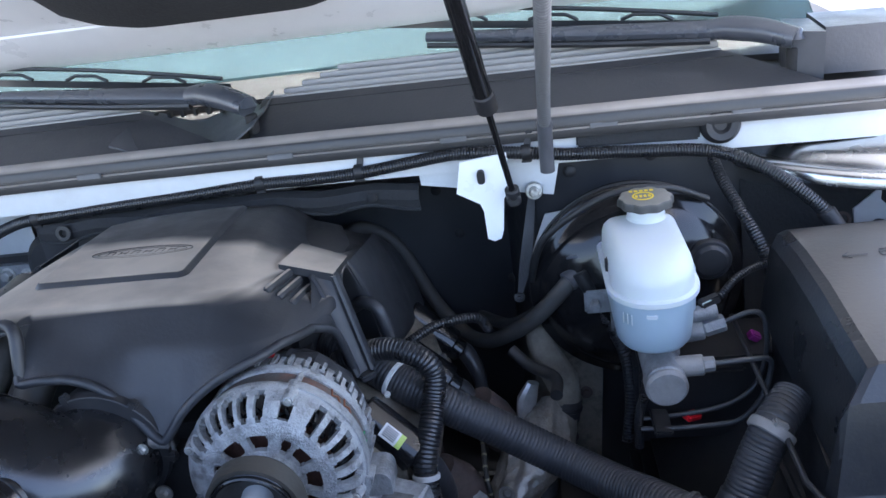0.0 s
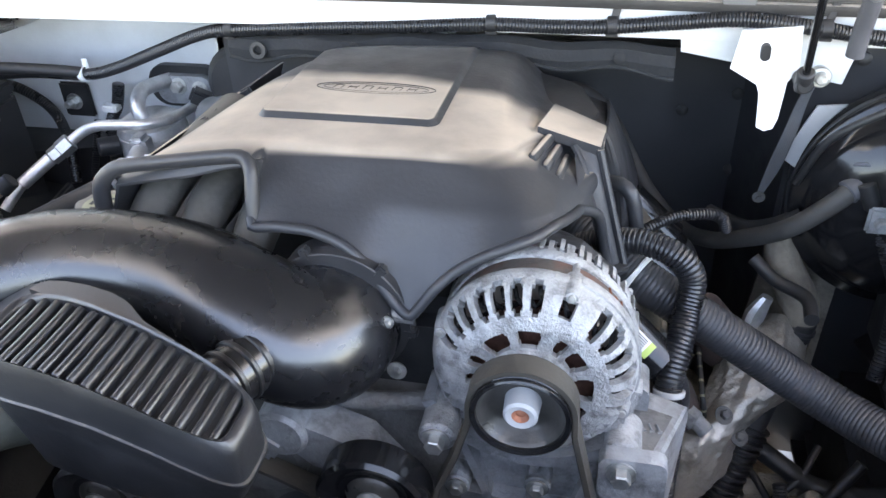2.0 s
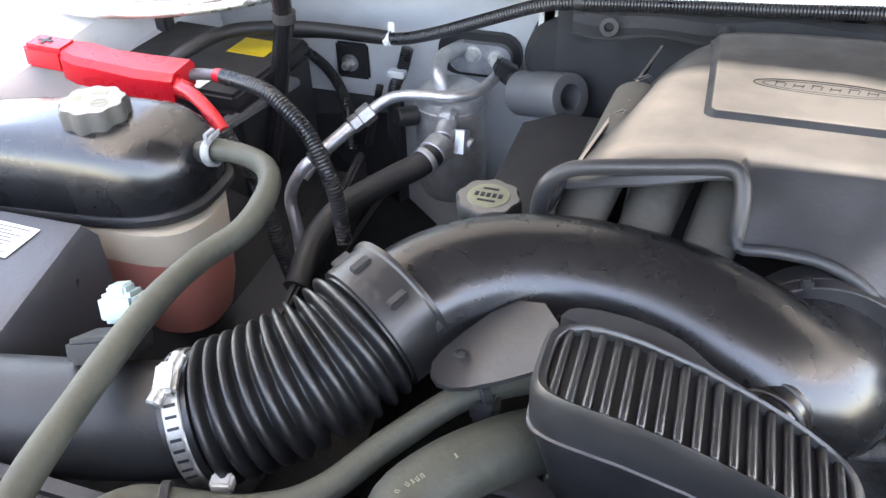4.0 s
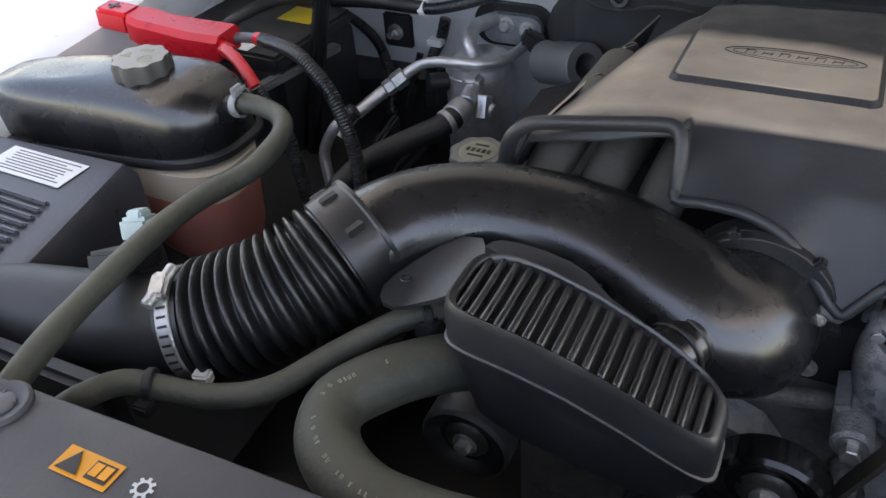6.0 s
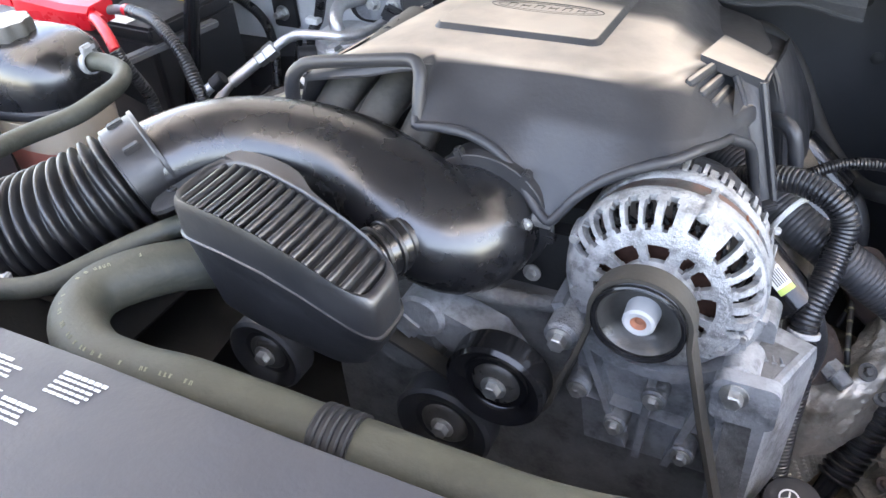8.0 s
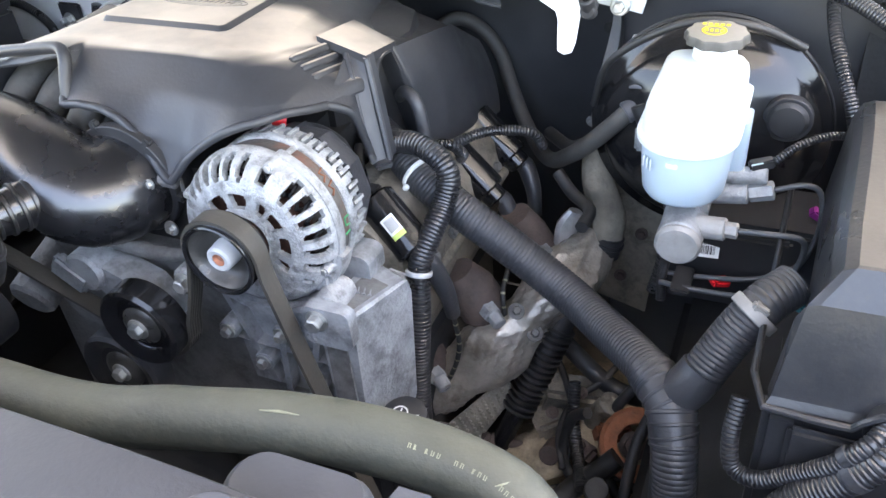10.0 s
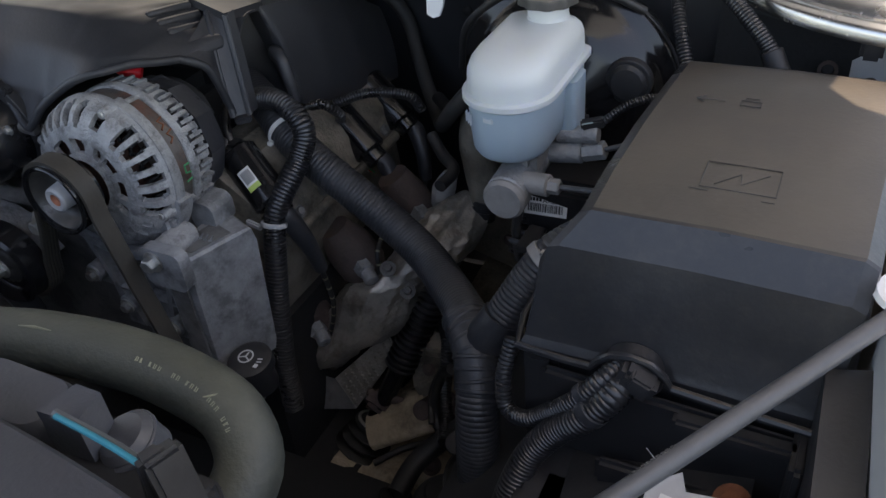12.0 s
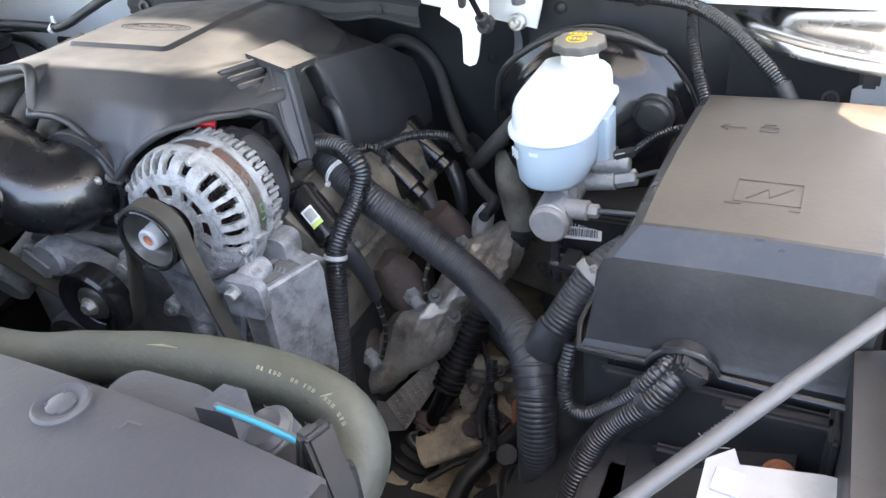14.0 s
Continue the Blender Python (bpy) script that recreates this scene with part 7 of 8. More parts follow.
    def sec(z, grow=0.0, nose=0.0):
        """Plan of the bottle: a broad rounded nose, a squarer rear."""
        x0, x1, y0, y1 = 0.0705 - grow, 0.1605 + grow, 0.776 - grow + nose, 0.938 + grow
        z += 0.008 + 0.008 * min(1.0, max(0.0, (1.0915 - z) / 0.045))
        rx, ry, o = 0.47 * (x1 - x0), 0.52 * (x1 - x0), []
        for cx, cy, ax, ay, a0 in ((x1 - 0.015, y1 - 0.015, 0.015, 0.015, 0), (x0 + 0.015, y1 - 0.015, 0.015, 0.015, 90), (x0 + rx, y0 + ry, rx, ry, 180), (x1 - rx, y0 + ry, rx, ry, 270)):
            for k in range(9):
                a = radians(a0 + 90 * k / 8)
                o.append((cx + ax * math.cos(a), cy + ay * math.sin(a), z))
        return o
    low = [sec(0.972, -0.012), sec(0.9745, -0.007), sec(0.980, -0.0035), sec(1.0, -0.0015), sec(1.036, 0.0)]
    part("lower_body", loft(low), M["fluid_low"], r, "blue-tinted fluid-filled lower half", sharp=60)
    part("seam", loft([sec(1.0355, 0.0035), sec(1.037, 0.0055), sec(1.0425, 0.0055), sec(1.044, 0.0035)]), M["bottle"], r)
    up = [sec(1.043, 0.0), sec(1.060, -0.0005), sec(1.070, -0.001, 0.001), sec(1.079, -0.003, 0.005), sec(1.086, -0.007, 0.012), sec(1.090, -0.013, 0.020), sec(1.0915, -0.018, 0.027)]
    part("upper_body", loft(up), M["bottle"], r, sharp=60)
    for k in range(3):
        x = 0.079 + 0.004 * k
        part("moulded_rib", box(x, 0.789 - 0.004 * k, 1.036, 0.0012, 0.004, 0.012, 0.0004), M["bottle"], r)
    part("neck", lathe([(0.0265, 1.090), (0.0235, 1.097), (0.0225, 1.102), (0.0220, 1.102), (0.0220, 1.120), (0, 1.120)], 36, Matrix.Translation((0.123, 0.912, 0))), M["bottle"], r)
    part("sensor_pocket", loft([[(x, y, z) for x, y in round_rect(0.150, 0.1715, 0.862, 0.900, 0.006)] for z in (0.992, 1.050)]), M["fluid_low"], r)
    part("side_clip", box(0.0715, 0.86, 1.062, 0.007, 0.014, 0.024, 0.002), M["black"], r)
    part("mark", box(0.108, 0.7775, 1.040, 0.012, 0.003, 0.006, 0.001, (0, 0, -8)), M["bottle"], r)
    # lobed cap
    cap = []
    for z, k in ((1.1155, 0.95), (1.1165, 1.0), (1.1225, 0.99), (1.1255, 0.93), (1.1265, 0.84)):
        cap.append([(0.123 + (0.0318 + 0.0013 * math.cos(10 * a)) * k * math.cos(a), 0.912 + (0.0318 + 0.0013 * math.cos(10 * a)) * k * math.sin(a), z) for a in (2 * math.pi * q / 80 for q in range(80))])
    cp = part("cap", loft(cap), M["cap"], r, "dark lobed cap with yellow print")
    part("cap_print", merge(ring((0.120, 0.910, 1.1268), (0, 0, 1), 0.0125, 0.0105, 0.0005, v=0.0001), *[box(0.1125 + 0.0050 * k, 0.910, 1.1270, 0.003, 0.006, 0.0005, 0) for k in range(4)], *[box(0.108 + 0.006 * k, 0.927, 1.1270, 0.004, 0.0045, 0.0005, 0) for k in range(5)]), M["yellow"], cp)
    # level sensor plug
    s = thing("level_sensor_plug", "small grey plug on a thin corrugated lead", "connector", (0.19, 0.86, 0.995))
    part("plug", box(0.188, 0.872, 1.001, 0.026, 0.012, 0.011, 0.002, (0, -10, 20)), M["black"], s)
    part("latch", box(0.184, 0.8655, 1.003, 0.012, 0.002, 0.003, 0.0005, (0, -10, 20)), M["mint"], s)
    part("lead", corrugated([(0.200, 0.872, 1.006), (0.222, 0.885, 1.022), (0.25, 0.900, 1.028), (0.28, 0.91, 1.025)], 0.0045, 0.0034), M["conduit"], s)
    # loom over the booster
    solid("booster_loom", corrugated([(0.23, 1.05, 1.115), (0.236, 1.02, 1.095), (0.250, 0.985, 1.066), (0.268, 0.955, 1.03), (0.28, 0.94, 0.99)], 0.0078, 0.004), M["conduit"], "black corrugated loom passing over the booster", "wiring loom")
    solid("booster_loom", tube([(-0.02, 0.985, 0.99), (0.0, 0.965, 1.055), (0.05, 0.955, 1.098), (0.10, 0.955, 1.118), (0.16, 0.965, 1.112), (0.21, 0.985, 1.085)], 0.0045, 10), M["hose_black"], "black cable arched over the booster rim", "cable")
    for q, mat, lab in (((0.224, 0.92, 0.863), "magenta", "small magenta plug among the brake lines"), ((0.254, 0.92, 0.919), "magenta", "small magenta plug among the brake lines"), ((0.232, 0.90, 0.837), "white", "small white plug among the brake lines"), ((0.250, 0.80, 0.880), "teal", "small bright blue plug beside the fuse box")):
        k = thing("harness_plug", lab, "connector", q, group="small harness plugs")
        part("shell", box(q[0], q[1], q[2], 0.016, 0.012, 0.011, 0.002, (20, 35, 15)), M[mat], k)
        part("lead", tube([q, (q[0] + 0.012, q[1] + 0.01, q[2] - 0.012), (q[0] + 0.02, q[1] + 0.02, q[2] - 0.04)], 0.0022, 8), M["hose_black"], k)
    # anti-lock unit with its label and bundled lines
    a = thing("brake_control_unit", "black brake control unit with white barcode label", "control unit", (0.2, 0.9, 0.80))
    part("body", box(0.200, 0.935, 0.850, 0.20, 0.10, 0.12, 0.006), M["black"], a)
    part("cover", box(0.17, 0.886, 0.876, 0.13, 0.02, 0.05, 0.004), M["black"], a)
    lab = box(0, 0, 0, 0.052, 0.0006, 0.024, 0)
    bmesh.ops.transform(lab, matrix=pose(0.133, 0.8740, 0.881, -20, 0, 4), verts=lab.verts)
    part("label", lab, M["paper"], a, "white barcode label")
    rnd = random.Random(5)
    bars = []
    x = -0.021
    while x < 0.021:
        w = rnd.choice((0.0006, 0.0010, 0.0014))
        q = box(x, -0.0006, -0.003, w, 0.0004, 0.010, 0)
        bmesh.ops.transform(q, matrix=pose(0.133, 0.8740, 0.881, -20, 0, 4), verts=q.verts)
        bars.append(q)
        x += w + 0.0008
    part("barcode", merge(*bars), M["ink"], a)
    letters("AABM", 0.0085, pose(0.133, 0.8733, 0.881, -20, 0, 4) @ pose(-0.004, -0.0006, 0.0040, 90, 0, 0), M["ink"], a)
    part("print", merge(*[(lambda q: (bmesh.ops.transform(q, matrix=pose(0.133, 0.8740, 0.881, -20, 0, 4), verts=q.verts), q)[1])(box(-0.019 + 0.004 * k, -0.0006, 0.0068, 0.003, 0.0004, 0.004, 0)) for k in range(4)]), M["ink"], a)
    part("red_tab", box(0.165, 0.862, 0.845, 0.022, 0.016, 0.008, 0.002, (0, 10, 30)), M["red"], a)
    part("line_clip", box(0.125, 0.845, 0.850, 0.022, 0.05, 0.008, 0.002, (0, 5, 0)), M["black"], a)
    solid("valve_loom", corrugated([(0.115, 0.86, 0.93), (0.108, 0.855, 0.89), (0.10, 0.86, 0.85), (0.10, 0.865, 0.80)], 0.006, 0.0036), M["conduit"], "thin corrugated lead dropping from the master cylinder", "wiring loom")


brakes()


# ---- fuse box on the near side ----
def fuse_box():
    f = thing("fuse_box", "dusty dark plastic fuse box with stained sloping lid", "fuse box", (0.36, 0.75, 0.85))
    # sections across the lid from front lip to rear: (y, z, left x, right x)
    prof = [(0.562, 0.966, 0.228, 0.452), (0.566, 0.973, 0.231, 0.455), (0.577, 1.012, 0.237, 0.459), (0.5885, 1.0525, 0.243, 0.462), (0.590, 1.0545, 0.244, 0.4625), (0.606, 1.0785, 0.262, 0.464), (0.609, 1.0795, 0.263, 0.465), (0.66, 1.083, 0.264, 0.467), (0.74, 1.086, 0.268, 0.471), (0.82, 1.083, 0.272, 0.476), (0.885, 1.077, 0.274, 0.479), (0.900, 1.072, 0.274, 0.480), (0.906, 1.060, 0.274, 0.480), (0.91, 1.0, 0.274, 0.48), (0.91, 0.965, 0.274, 0.48)]
    rings = []
    for y, z, x0, x1 in prof:
        low = 0.958
        zl = z
        rings.append([(x0 - 0.018 * min(1, (z - low) / 0.1), y, low), (x0 - 0.010 * min(1, (z - low) / 0.1), y, low + 0.82 * (zl - low)), (x0 - 0.003, y, low + 0.965 * (zl - low)), (x0 + 0.006, y, zl), ((x0 + x1) / 2, y, zl + 0.002), (x1 - 0.008, y, zl), (x1 + 0.002, y, low + 0.95 * (zl - low)), (x1 + 0.006, y, low)])
    part("lid", loft(rings), M["fuse"], f, "dusty stained lid", sharp=14)
    # skirt lip with an arch over the harness entry
    lip = []
    path = [(0.222, 0.905, 0.960), (0.214, 0.60, 0.962), (0.224, 0.560, 0.965), (0.262, 0.557, 0.966), (0.287, 0.555, 0.968), (0.294, 0.553, 0.979), (0.304, 0.553, 0.988), (0.319, 0.553, 0.991), (0.334, 0.553, 0.988), (0.344, 0.553, 0.979), (0.350, 0.554, 0.968), (0.40, 0.551, 0.967), (0.452, 0.549, 0.966)]
    part("lip", sweep([Vector(p) for p in path], [0.0032] * len(path), 8), M["fuse"], f)
    part("harness_port", merge(cyl((0.319, 0.572, 0.968), (0.319, 0.556, 0.966), 0.024, 32)), M["ink"], f)
    part("base", loft([[(x, y, z) for x, y in ((0.236, 0.575), (0.455, 0.568), (0.475, 0.90), (0.27, 0.90))] for z in (0.86, 0.90, 0.956)]), M["black"], f)
    part("front_wall", box(0.345, 0.558, 0.905, 0.20, 0.010, 0.09, 0.004, (0, 0, -2)), M["black"], f)
    part("corner_post", box(0.240, 0.580, 0.87, 0.03, 0.03, 0.17, 0.006), M["black"], f)
    part("base_ledge", box(0.40, 0.546, 0.945, 0.09, 0.014, 0.012, 0.003), M["black"], f)
    part("harness_clamp", merge(box(0.326, 0.546, 0.976, 0.030, 0.02, 0.020, 0.004, (0, 25, 0)), box(0.330, 0.538, 0.982, 0.018, 0.012, 0.012, 0.002, (0, 25, 0))), M["black"], f)
    def on_lid(x, y):
        return lerp_table(y, [0.614, 0.66, 0.74, 0.82, 0.885], [1.0805, 1.0845, 1.0875, 1.0845, 1.0785])
    def engraved(segs, name):
        bits = []
        for (x0, y0), (x1, y1) in segs:
            n = 3
            bits.append(sweep([Vector((x0 + (x1 - x0) * k / n, y0 + (y1 - y0) * k / n, on_lid(0, y0 + (y1 - y0) * k / n) + 0.0006)) for k in range(n + 1)], [0.0005] * (n + 1), 5))
        part(name, merge(*bits), M["fusemark"], f)
    engraved([((0.305, 0.795), (0.330, 0.795)), ((0.305, 0.795), (0.313, 0.802)), ((0.305, 0.795), (0.313, 0.788))], "arrow_mark")
    engraved([((0.343, 0.790), (0.360, 0.790)), ((0.343, 0.790), (0.343, 0.800)), ((0.360, 0.790), (0.360, 0.800)), ((0.343, 0.800), (0.360, 0.800)), ((0.346, 0.800), (0.346, 0.806)), ((0.346, 0.806), (0.357, 0.806))], "lock_mark")
    engraved([((0.337, 0.655), (0.392, 0.655)), ((0.392, 0.655), (0.392, 0.690)), ((0.392, 0.690), (0.337, 0.690)), ((0.337, 0.690), (0.337, 0.655)), ((0.347, 0.660), (0.364, 0.678)), ((0.364, 0.678), (0.366, 0.664)), ((0.366, 0.664), (0.384, 0.682)), ((0.330, 0.651), (0.344, 0.651)), ((0.383, 0.648), (0.392, 0.648))], "circuit_mark")
    # looms leaving the front
    q = thing("fuse_loom", "thick black corrugated loom from the fuse box", "wiring loom", (0.31, 0.56, 0.97))
    part("conduit", corrugated([(0.318, 0.560, 0.972), (0.310, 0.538, 0.962), (0.288, 0.533, 0.932), (0.266, 0.535, 0.905), (0.245, 0.530, 0.872), (0.232, 0.515, 0.835), (0.222, 0.50, 0.78), (0.215, 0.50, 0.70)], 0.0130, 0.0042, 0.0011, 18), M["conduit"], q)
    part("tape_band", ring((0.2985, 0.535, 0.947), (-0.55, -0.05, -0.75), 0.0148, 0.0120, 0.010, 24), M["tape"], q, "band of dull black tape")
    q = thing("fuse_loom", "thin black corrugated loom looping from the fuse box", "wiring loom", (0.31, 0.56, 0.97))
    part("conduit", corrugated([(0.312, 0.562, 0.978), (0.300, 0.540, 0.972), (0.280, 0.537, 0.945), (0.255, 0.546, 0.912), (0.236, 0.550, 0.892), (0.220, 0.556, 0.884), (0.209, 0.562, 0.890), (0.205, 0.572, 0.912), (0.207, 0.59, 0.94)], 0.0076, 0.004, 0.0012, 14), M["conduit"], q)
    part("tape_band", ring((0.290, 0.538, 0.9585), (-0.55, -0.08, -0.75), 0.0090, 0.0066, 0.009, 20), M["tape"], q, "band of dull black tape")
    solid("stray_thread", tube([(0.338, 0.545, 0.905), (0.350, 0.542, 0.896), (0.366, 0.542, 0.898)], 0.0003, 6, 0.004), M["white"], "fine white thread lying on the fuse box base", "thread")
    # tray and front corner below
    t = thing("battery_tray", "black plastic tray with rusty bolt heads under the fuse box", "tray", (0.36, 0.5, 0.80))
    part("pan", box(0.36, 0.62, 0.845, 0.24, 0.34, 0.02, 0.006), M["black"], t)
    part("front_web", merge(box(0.445, 0.545, 0.885, 0.012, 0.05, 0.14, 0.004), box(0.375, 0.535, 0.865, 0.15, 0.01, 0.05, 0.004)), M["black"], t)
    for x, y, z in ((0.408, 0.528, 0.892), (0.295, 0.470, 0.862)):
        part("bolt", bolt((x, y, z), (0, -0.6, 0.8), 0.010, 0.010, 0.015), M["rust"], t, "rusty bolt head")
    part("foot", loft([[(x, y, z) for x, y in ((0.262, 0.44), (0.325, 0.45), (0.33, 0.53), (0.262, 0.53))] for z in (0.80, 0.855)]), M["black"], t)


fuse_box()


def near_corner():
    # brace rod, its white end bracket and the white headlamp panel
    r = thing("brace_rod", "grey steel brace rod across the front corner", "rod", (0.4, 0.45, 1.05))
    A, B = Vector((0.474, 0.560, 1.073)), Vector((0.312, 0.325, 1.045))
    part("rod", sweep([A.lerp(B, k / 10) for k in range(11)] + [B + (B - A) * 0.35], [0.0062] * 12, 18), M["rod"], r)
    part("flattened_end", sweep([A + (A - B).normalized() * 0.045, A + (A - B).normalized() * 0.02, A], [0.013, 0.011, 0.0062], 16, flat=0.35, up=(0, 0, 1)), M["rod"], r)
    part("print", merge(*[box(*(A.lerp(B, 0.60 + 0.012 * k) + Vector((-0.003, 0.003, 0.0050))), 0.0024, 0.0012, 0.0006, 0, (0, 0, 56)) for k in range(9)]), M["black"], r)
    w = thing("headlamp_panel", "white painted front corner panel beside the headlamp", "body panel", (0.42, 0.45, 0.9))
    # the flange's shade is put into its greyer paint
    part("flange", loft([[(x, y, z) for x, y in ((0.352, 0.30), (0.352, 0.488), (0.372, 0.506), (0.378, 0.490), (0.44, 0.500), (0.47, 0.50), (0.47, 0.30))] for z in (0.925, 0.938)]), M["bracket"], w)
    part("pad", box(0.372, 0.468, 0.9395, 0.022, 0.024, 0.002, 0.0004, (0, 0, -6)), M["white"], w)
    part("rail", loft([[(x, y, z) for x, y in ((0.500, 0.25), (0.482, 0.45), (0.476, 0.60), (0.53, 0.62), (0.62, 0.25))] for z in (0.90, 1.048, 1.060)]), M["paint"], w)
    part("rail_ear", lathe([(0, 0.004), (0.024, 0.004), (0.026, 0.0), (0, 0)], 32, pose(0.490, 0.603, 1.060)), M["paint"], w)
    part("rail_bolt", lathe([(0, 0.008), (0.010, 0.008), (0.013, 0.006), (0.014, 0.002), (0, 0)], 28, pose(0.490, 0.603, 1.063)), M["white"], w)
    part("seal", loft([[(x, y, z) for x, y in ((0.452, 0.38), (0.448, 0.57), (0.478, 0.58), (0.48, 0.36))] for z in (0.86, 0.985, 1.01)]), M["black"], w)
    # wheelhouse top by the booster and the bright hinge pan over it
    s = thing("inner_fender", "black inner wheelhouse with white edge and rusty bolt", "inner fender", (0.43, 1.05, 0.9), kind="structure")
    part("wall", plate((0.275, 1.10, 1.115), (0.275, 1.02, 0.80), (0.50, 0.98, 0.80), (0.50, 1.12, 1.075), 0.004, (6, 6)), M["felt"], s)
    part("white_edge", plate((0.425, 1.078, 1.012), (0.425, 1.055, 0.93), (0.52, 1.045, 0.94), (0.52, 1.105, 1.07), 0.004, (4, 4)), M["primer"], s)
    part("bolt_hole", ring((0.402, 1.055, 1.008), (0, -1, 0.3), 0.011, 0.007, 0.004), M["iron"], s)
    part("stud", cyl((0.402, 1.062, 1.008), (0.402, 1.054, 1.010), 0.007), M["ink"], s)
    part("plug", cyl((0.447, 1.050, 0.996), (0.447, 1.040, 0.999), 0.0105), M["black"], s)
    for cx, sx, name in ((0.46, 1, "hinge_pan"), (-1.30, -1, "hinge_pan")):
        p = thing(name, "bright curved sheet-metal hood hinge pan with rolled rim", "hinge", (cx, 1.1, 1.1))
        def arc(r, z, n=30):
            return [(cx + sx * 0.06 - sx * r * 1.05 * math.cos(radians(a)), 1.19 - r * 1.0 * math.sin(radians(a)), z) for a in np.linspace(-25, 120, n)]
        rows = [arc(0.262, 1.092), arc(0.262, 1.100), arc(0.258, 1.106), arc(0.250, 1.108), arc(0.240, 1.104), arc(0.228, 1.102), arc(0.222, 1.112), arc(0.212, 1.118), arc(0.16, 1.120), arc(0.14, 1.126), arc(0.06, 1.128)]
        part("pan", sheet(rows, 0.003), M["chrome"], p, sharp=60)
        part("bracket", box(cx - sx * 0.02, 1.00, 1.075, 0.022, 0.02, 0.05, 0.004), M["black"], p)
        part("bolt", bolt((cx - sx * 0.03, 1.08, 1.122), (0, 0, 1), 0.009, 0.010, 0.013), M["steel"], p)
    # white bracket on the firewall, strut and washer hose
    b = thing("firewall_bracket", "white painted tongue bracket with a slot", "bracket", (-0.07, 1.03, 1.05))
    o = [(-0.108, 1.112), (-0.100, 1.152), (-0.038, 1.158), (-0.036, 1.112), (-0.046, 1.100), (-0.050, 1.060), (-0.054, 1.049), (-0.063, 1.046), (-0.072, 1.050), (-0.074, 1.086), (-0.078, 1.096)]
    part("tongue", loft([[(x, y + 0.25 * (z - 1.1), z) for x, z in o] for y in (1.012, 1.016)]), M["paint"], b)
    part("slot", prism([(-0.0735 + 0.0052 * math.cos(radians(a)), 1.1315 + (0.004 if math.sin(radians(a)) > 0 else -0.004) + 0.0052 * math.sin(radians(a))) for a in range(0, 360, 20)], 1.0135, 1.0225, 0.0, "y"), M["ink"], b)
    part("gusset", plate((-0.165, 1.070, 1.155), (-0.16, 1.062, 1.112), (0.02, 1.05, 1.085), (0.035, 1.055, 1.150), 0.004, (6, 4)), M["primer"], b)
    part("ball_stud", merge(cyl((-0.006, 1.058, 1.093), (-0.006, 1.040, 1.096), 0.012), cyl((-0.006, 1.042, 1.096), (-0.006, 1.030, 1.097), 0.007)), M["steel"], b)
    part("lower_web", plate((0.006, 1.076, 1.046), (-0.022, 1.076, 0.975), (0.0, 1.074, 0.96), (0.040, 1.074, 1.050), 0.004, (4, 4)), M["primer"], b)
    s = thing("hood_strut", "black gas strut holding up the hood", "gas strut", (-0.032, 0.995, 1.10))
    P = [Vector((-0.032, 0.995, 1.107)), Vector((-0.050, 0.909, 1.252)), Vector((-0.092, 0.71, 1.588))]
    part("rod", cyl(P[0], P[1], 0.0042), M["gloss"], s)
    part("cylinder", cyl(P[1], P[2], 0.0105, 24, 0.003), M["gloss"], s)
    part("collar", cyl(P[1] + (P[0] - P[1]) * 0.02, P[1] + (P[2] - P[1]) * 0.06, 0.0125), M["black"], s)
    part("socket", merge(cyl(P[0] + Vector((0, 0.004, -0.008)), P[0] + Vector((-0.002, -0.008, 0.016)), 0.0095), cyl(P[0] + Vector((-0.002, 0.018, 0)), P[0] + Vector((0, -0.01, 0)), 0.009)), M["black"], s)
    braid = []
    for k in range(7):
        dx = -0.006 + 0.002 * k
        braid.append(tube([(-0.010 + dx * 0.5, 1.050, 1.088), (-0.014 + dx * 0.8, 1.066, 1.056), (-0.021 + dx * 1.1, 1.066, 1.012), (-0.030 + dx * 1.1, 1.068, 0.965), (-0.040 + dx * 0.4, 1.07, 0.925)], 0.0014, 6))
    e = thing("earth_strap", "frayed braided grey earth strap", "earth strap", (-0.04, 1.03, 1.0))
    tagged(part("braid", merge(*braid), M["greysteel"], e), "", kind="stuff")
    part("eyelet", merge(ring((-0.041, 1.068, 0.922), (0, -1, 0), 0.008, 0.005, 0.003), bolt((-0.041, 1.066, 0.922), (0, -1, 0), 0.004, 0.005, 0.006)), M["castdark"], e)
    h = thing("washer_hose", "grey corrugated washer hose rising to the hood", "hose", (0.014, 1.0, 1.13))
    part("hose", corrugated([(0.014, 0.985, 1.205), (0.0145, 0.93, 1.255), (0.015, 0.83, 1.32), (0.016, 0.729, 1.388), (0.018, 0.62, 1.49), (0.02, 0.52, 1.60)], 0.0082, 0.005, 0.0008, 16), M["greysteel"], h)
    part("sleeve", tube([(0.0138, 1.004, 1.136), (0.0138, 1.000, 1.165), (0.014, 0.985, 1.208)], 0.0095, 18), M["greyplastic"], h)
    # far strut
    f = thing("hood_strut", "glossy black bar standing beside the battery", "gas strut", (-1.05, 0.94, 0.80))
    part("bar", sweep([Vector((-1.135, 0.92, 0.77)), Vector((-1.085, 0.98, 1.09)), Vector((-1.06, 0.93, 1.35)), Vector((-1.04, 0.88, 1.48))], [0.0125] * 4, 20), M["gloss"], f)
    part("collar", ring((-1.085, 0.98, 1.09), (0.05, -0.02, 0.9), 0.0150, 0.0120, 0.014, 24), M["black"], f)
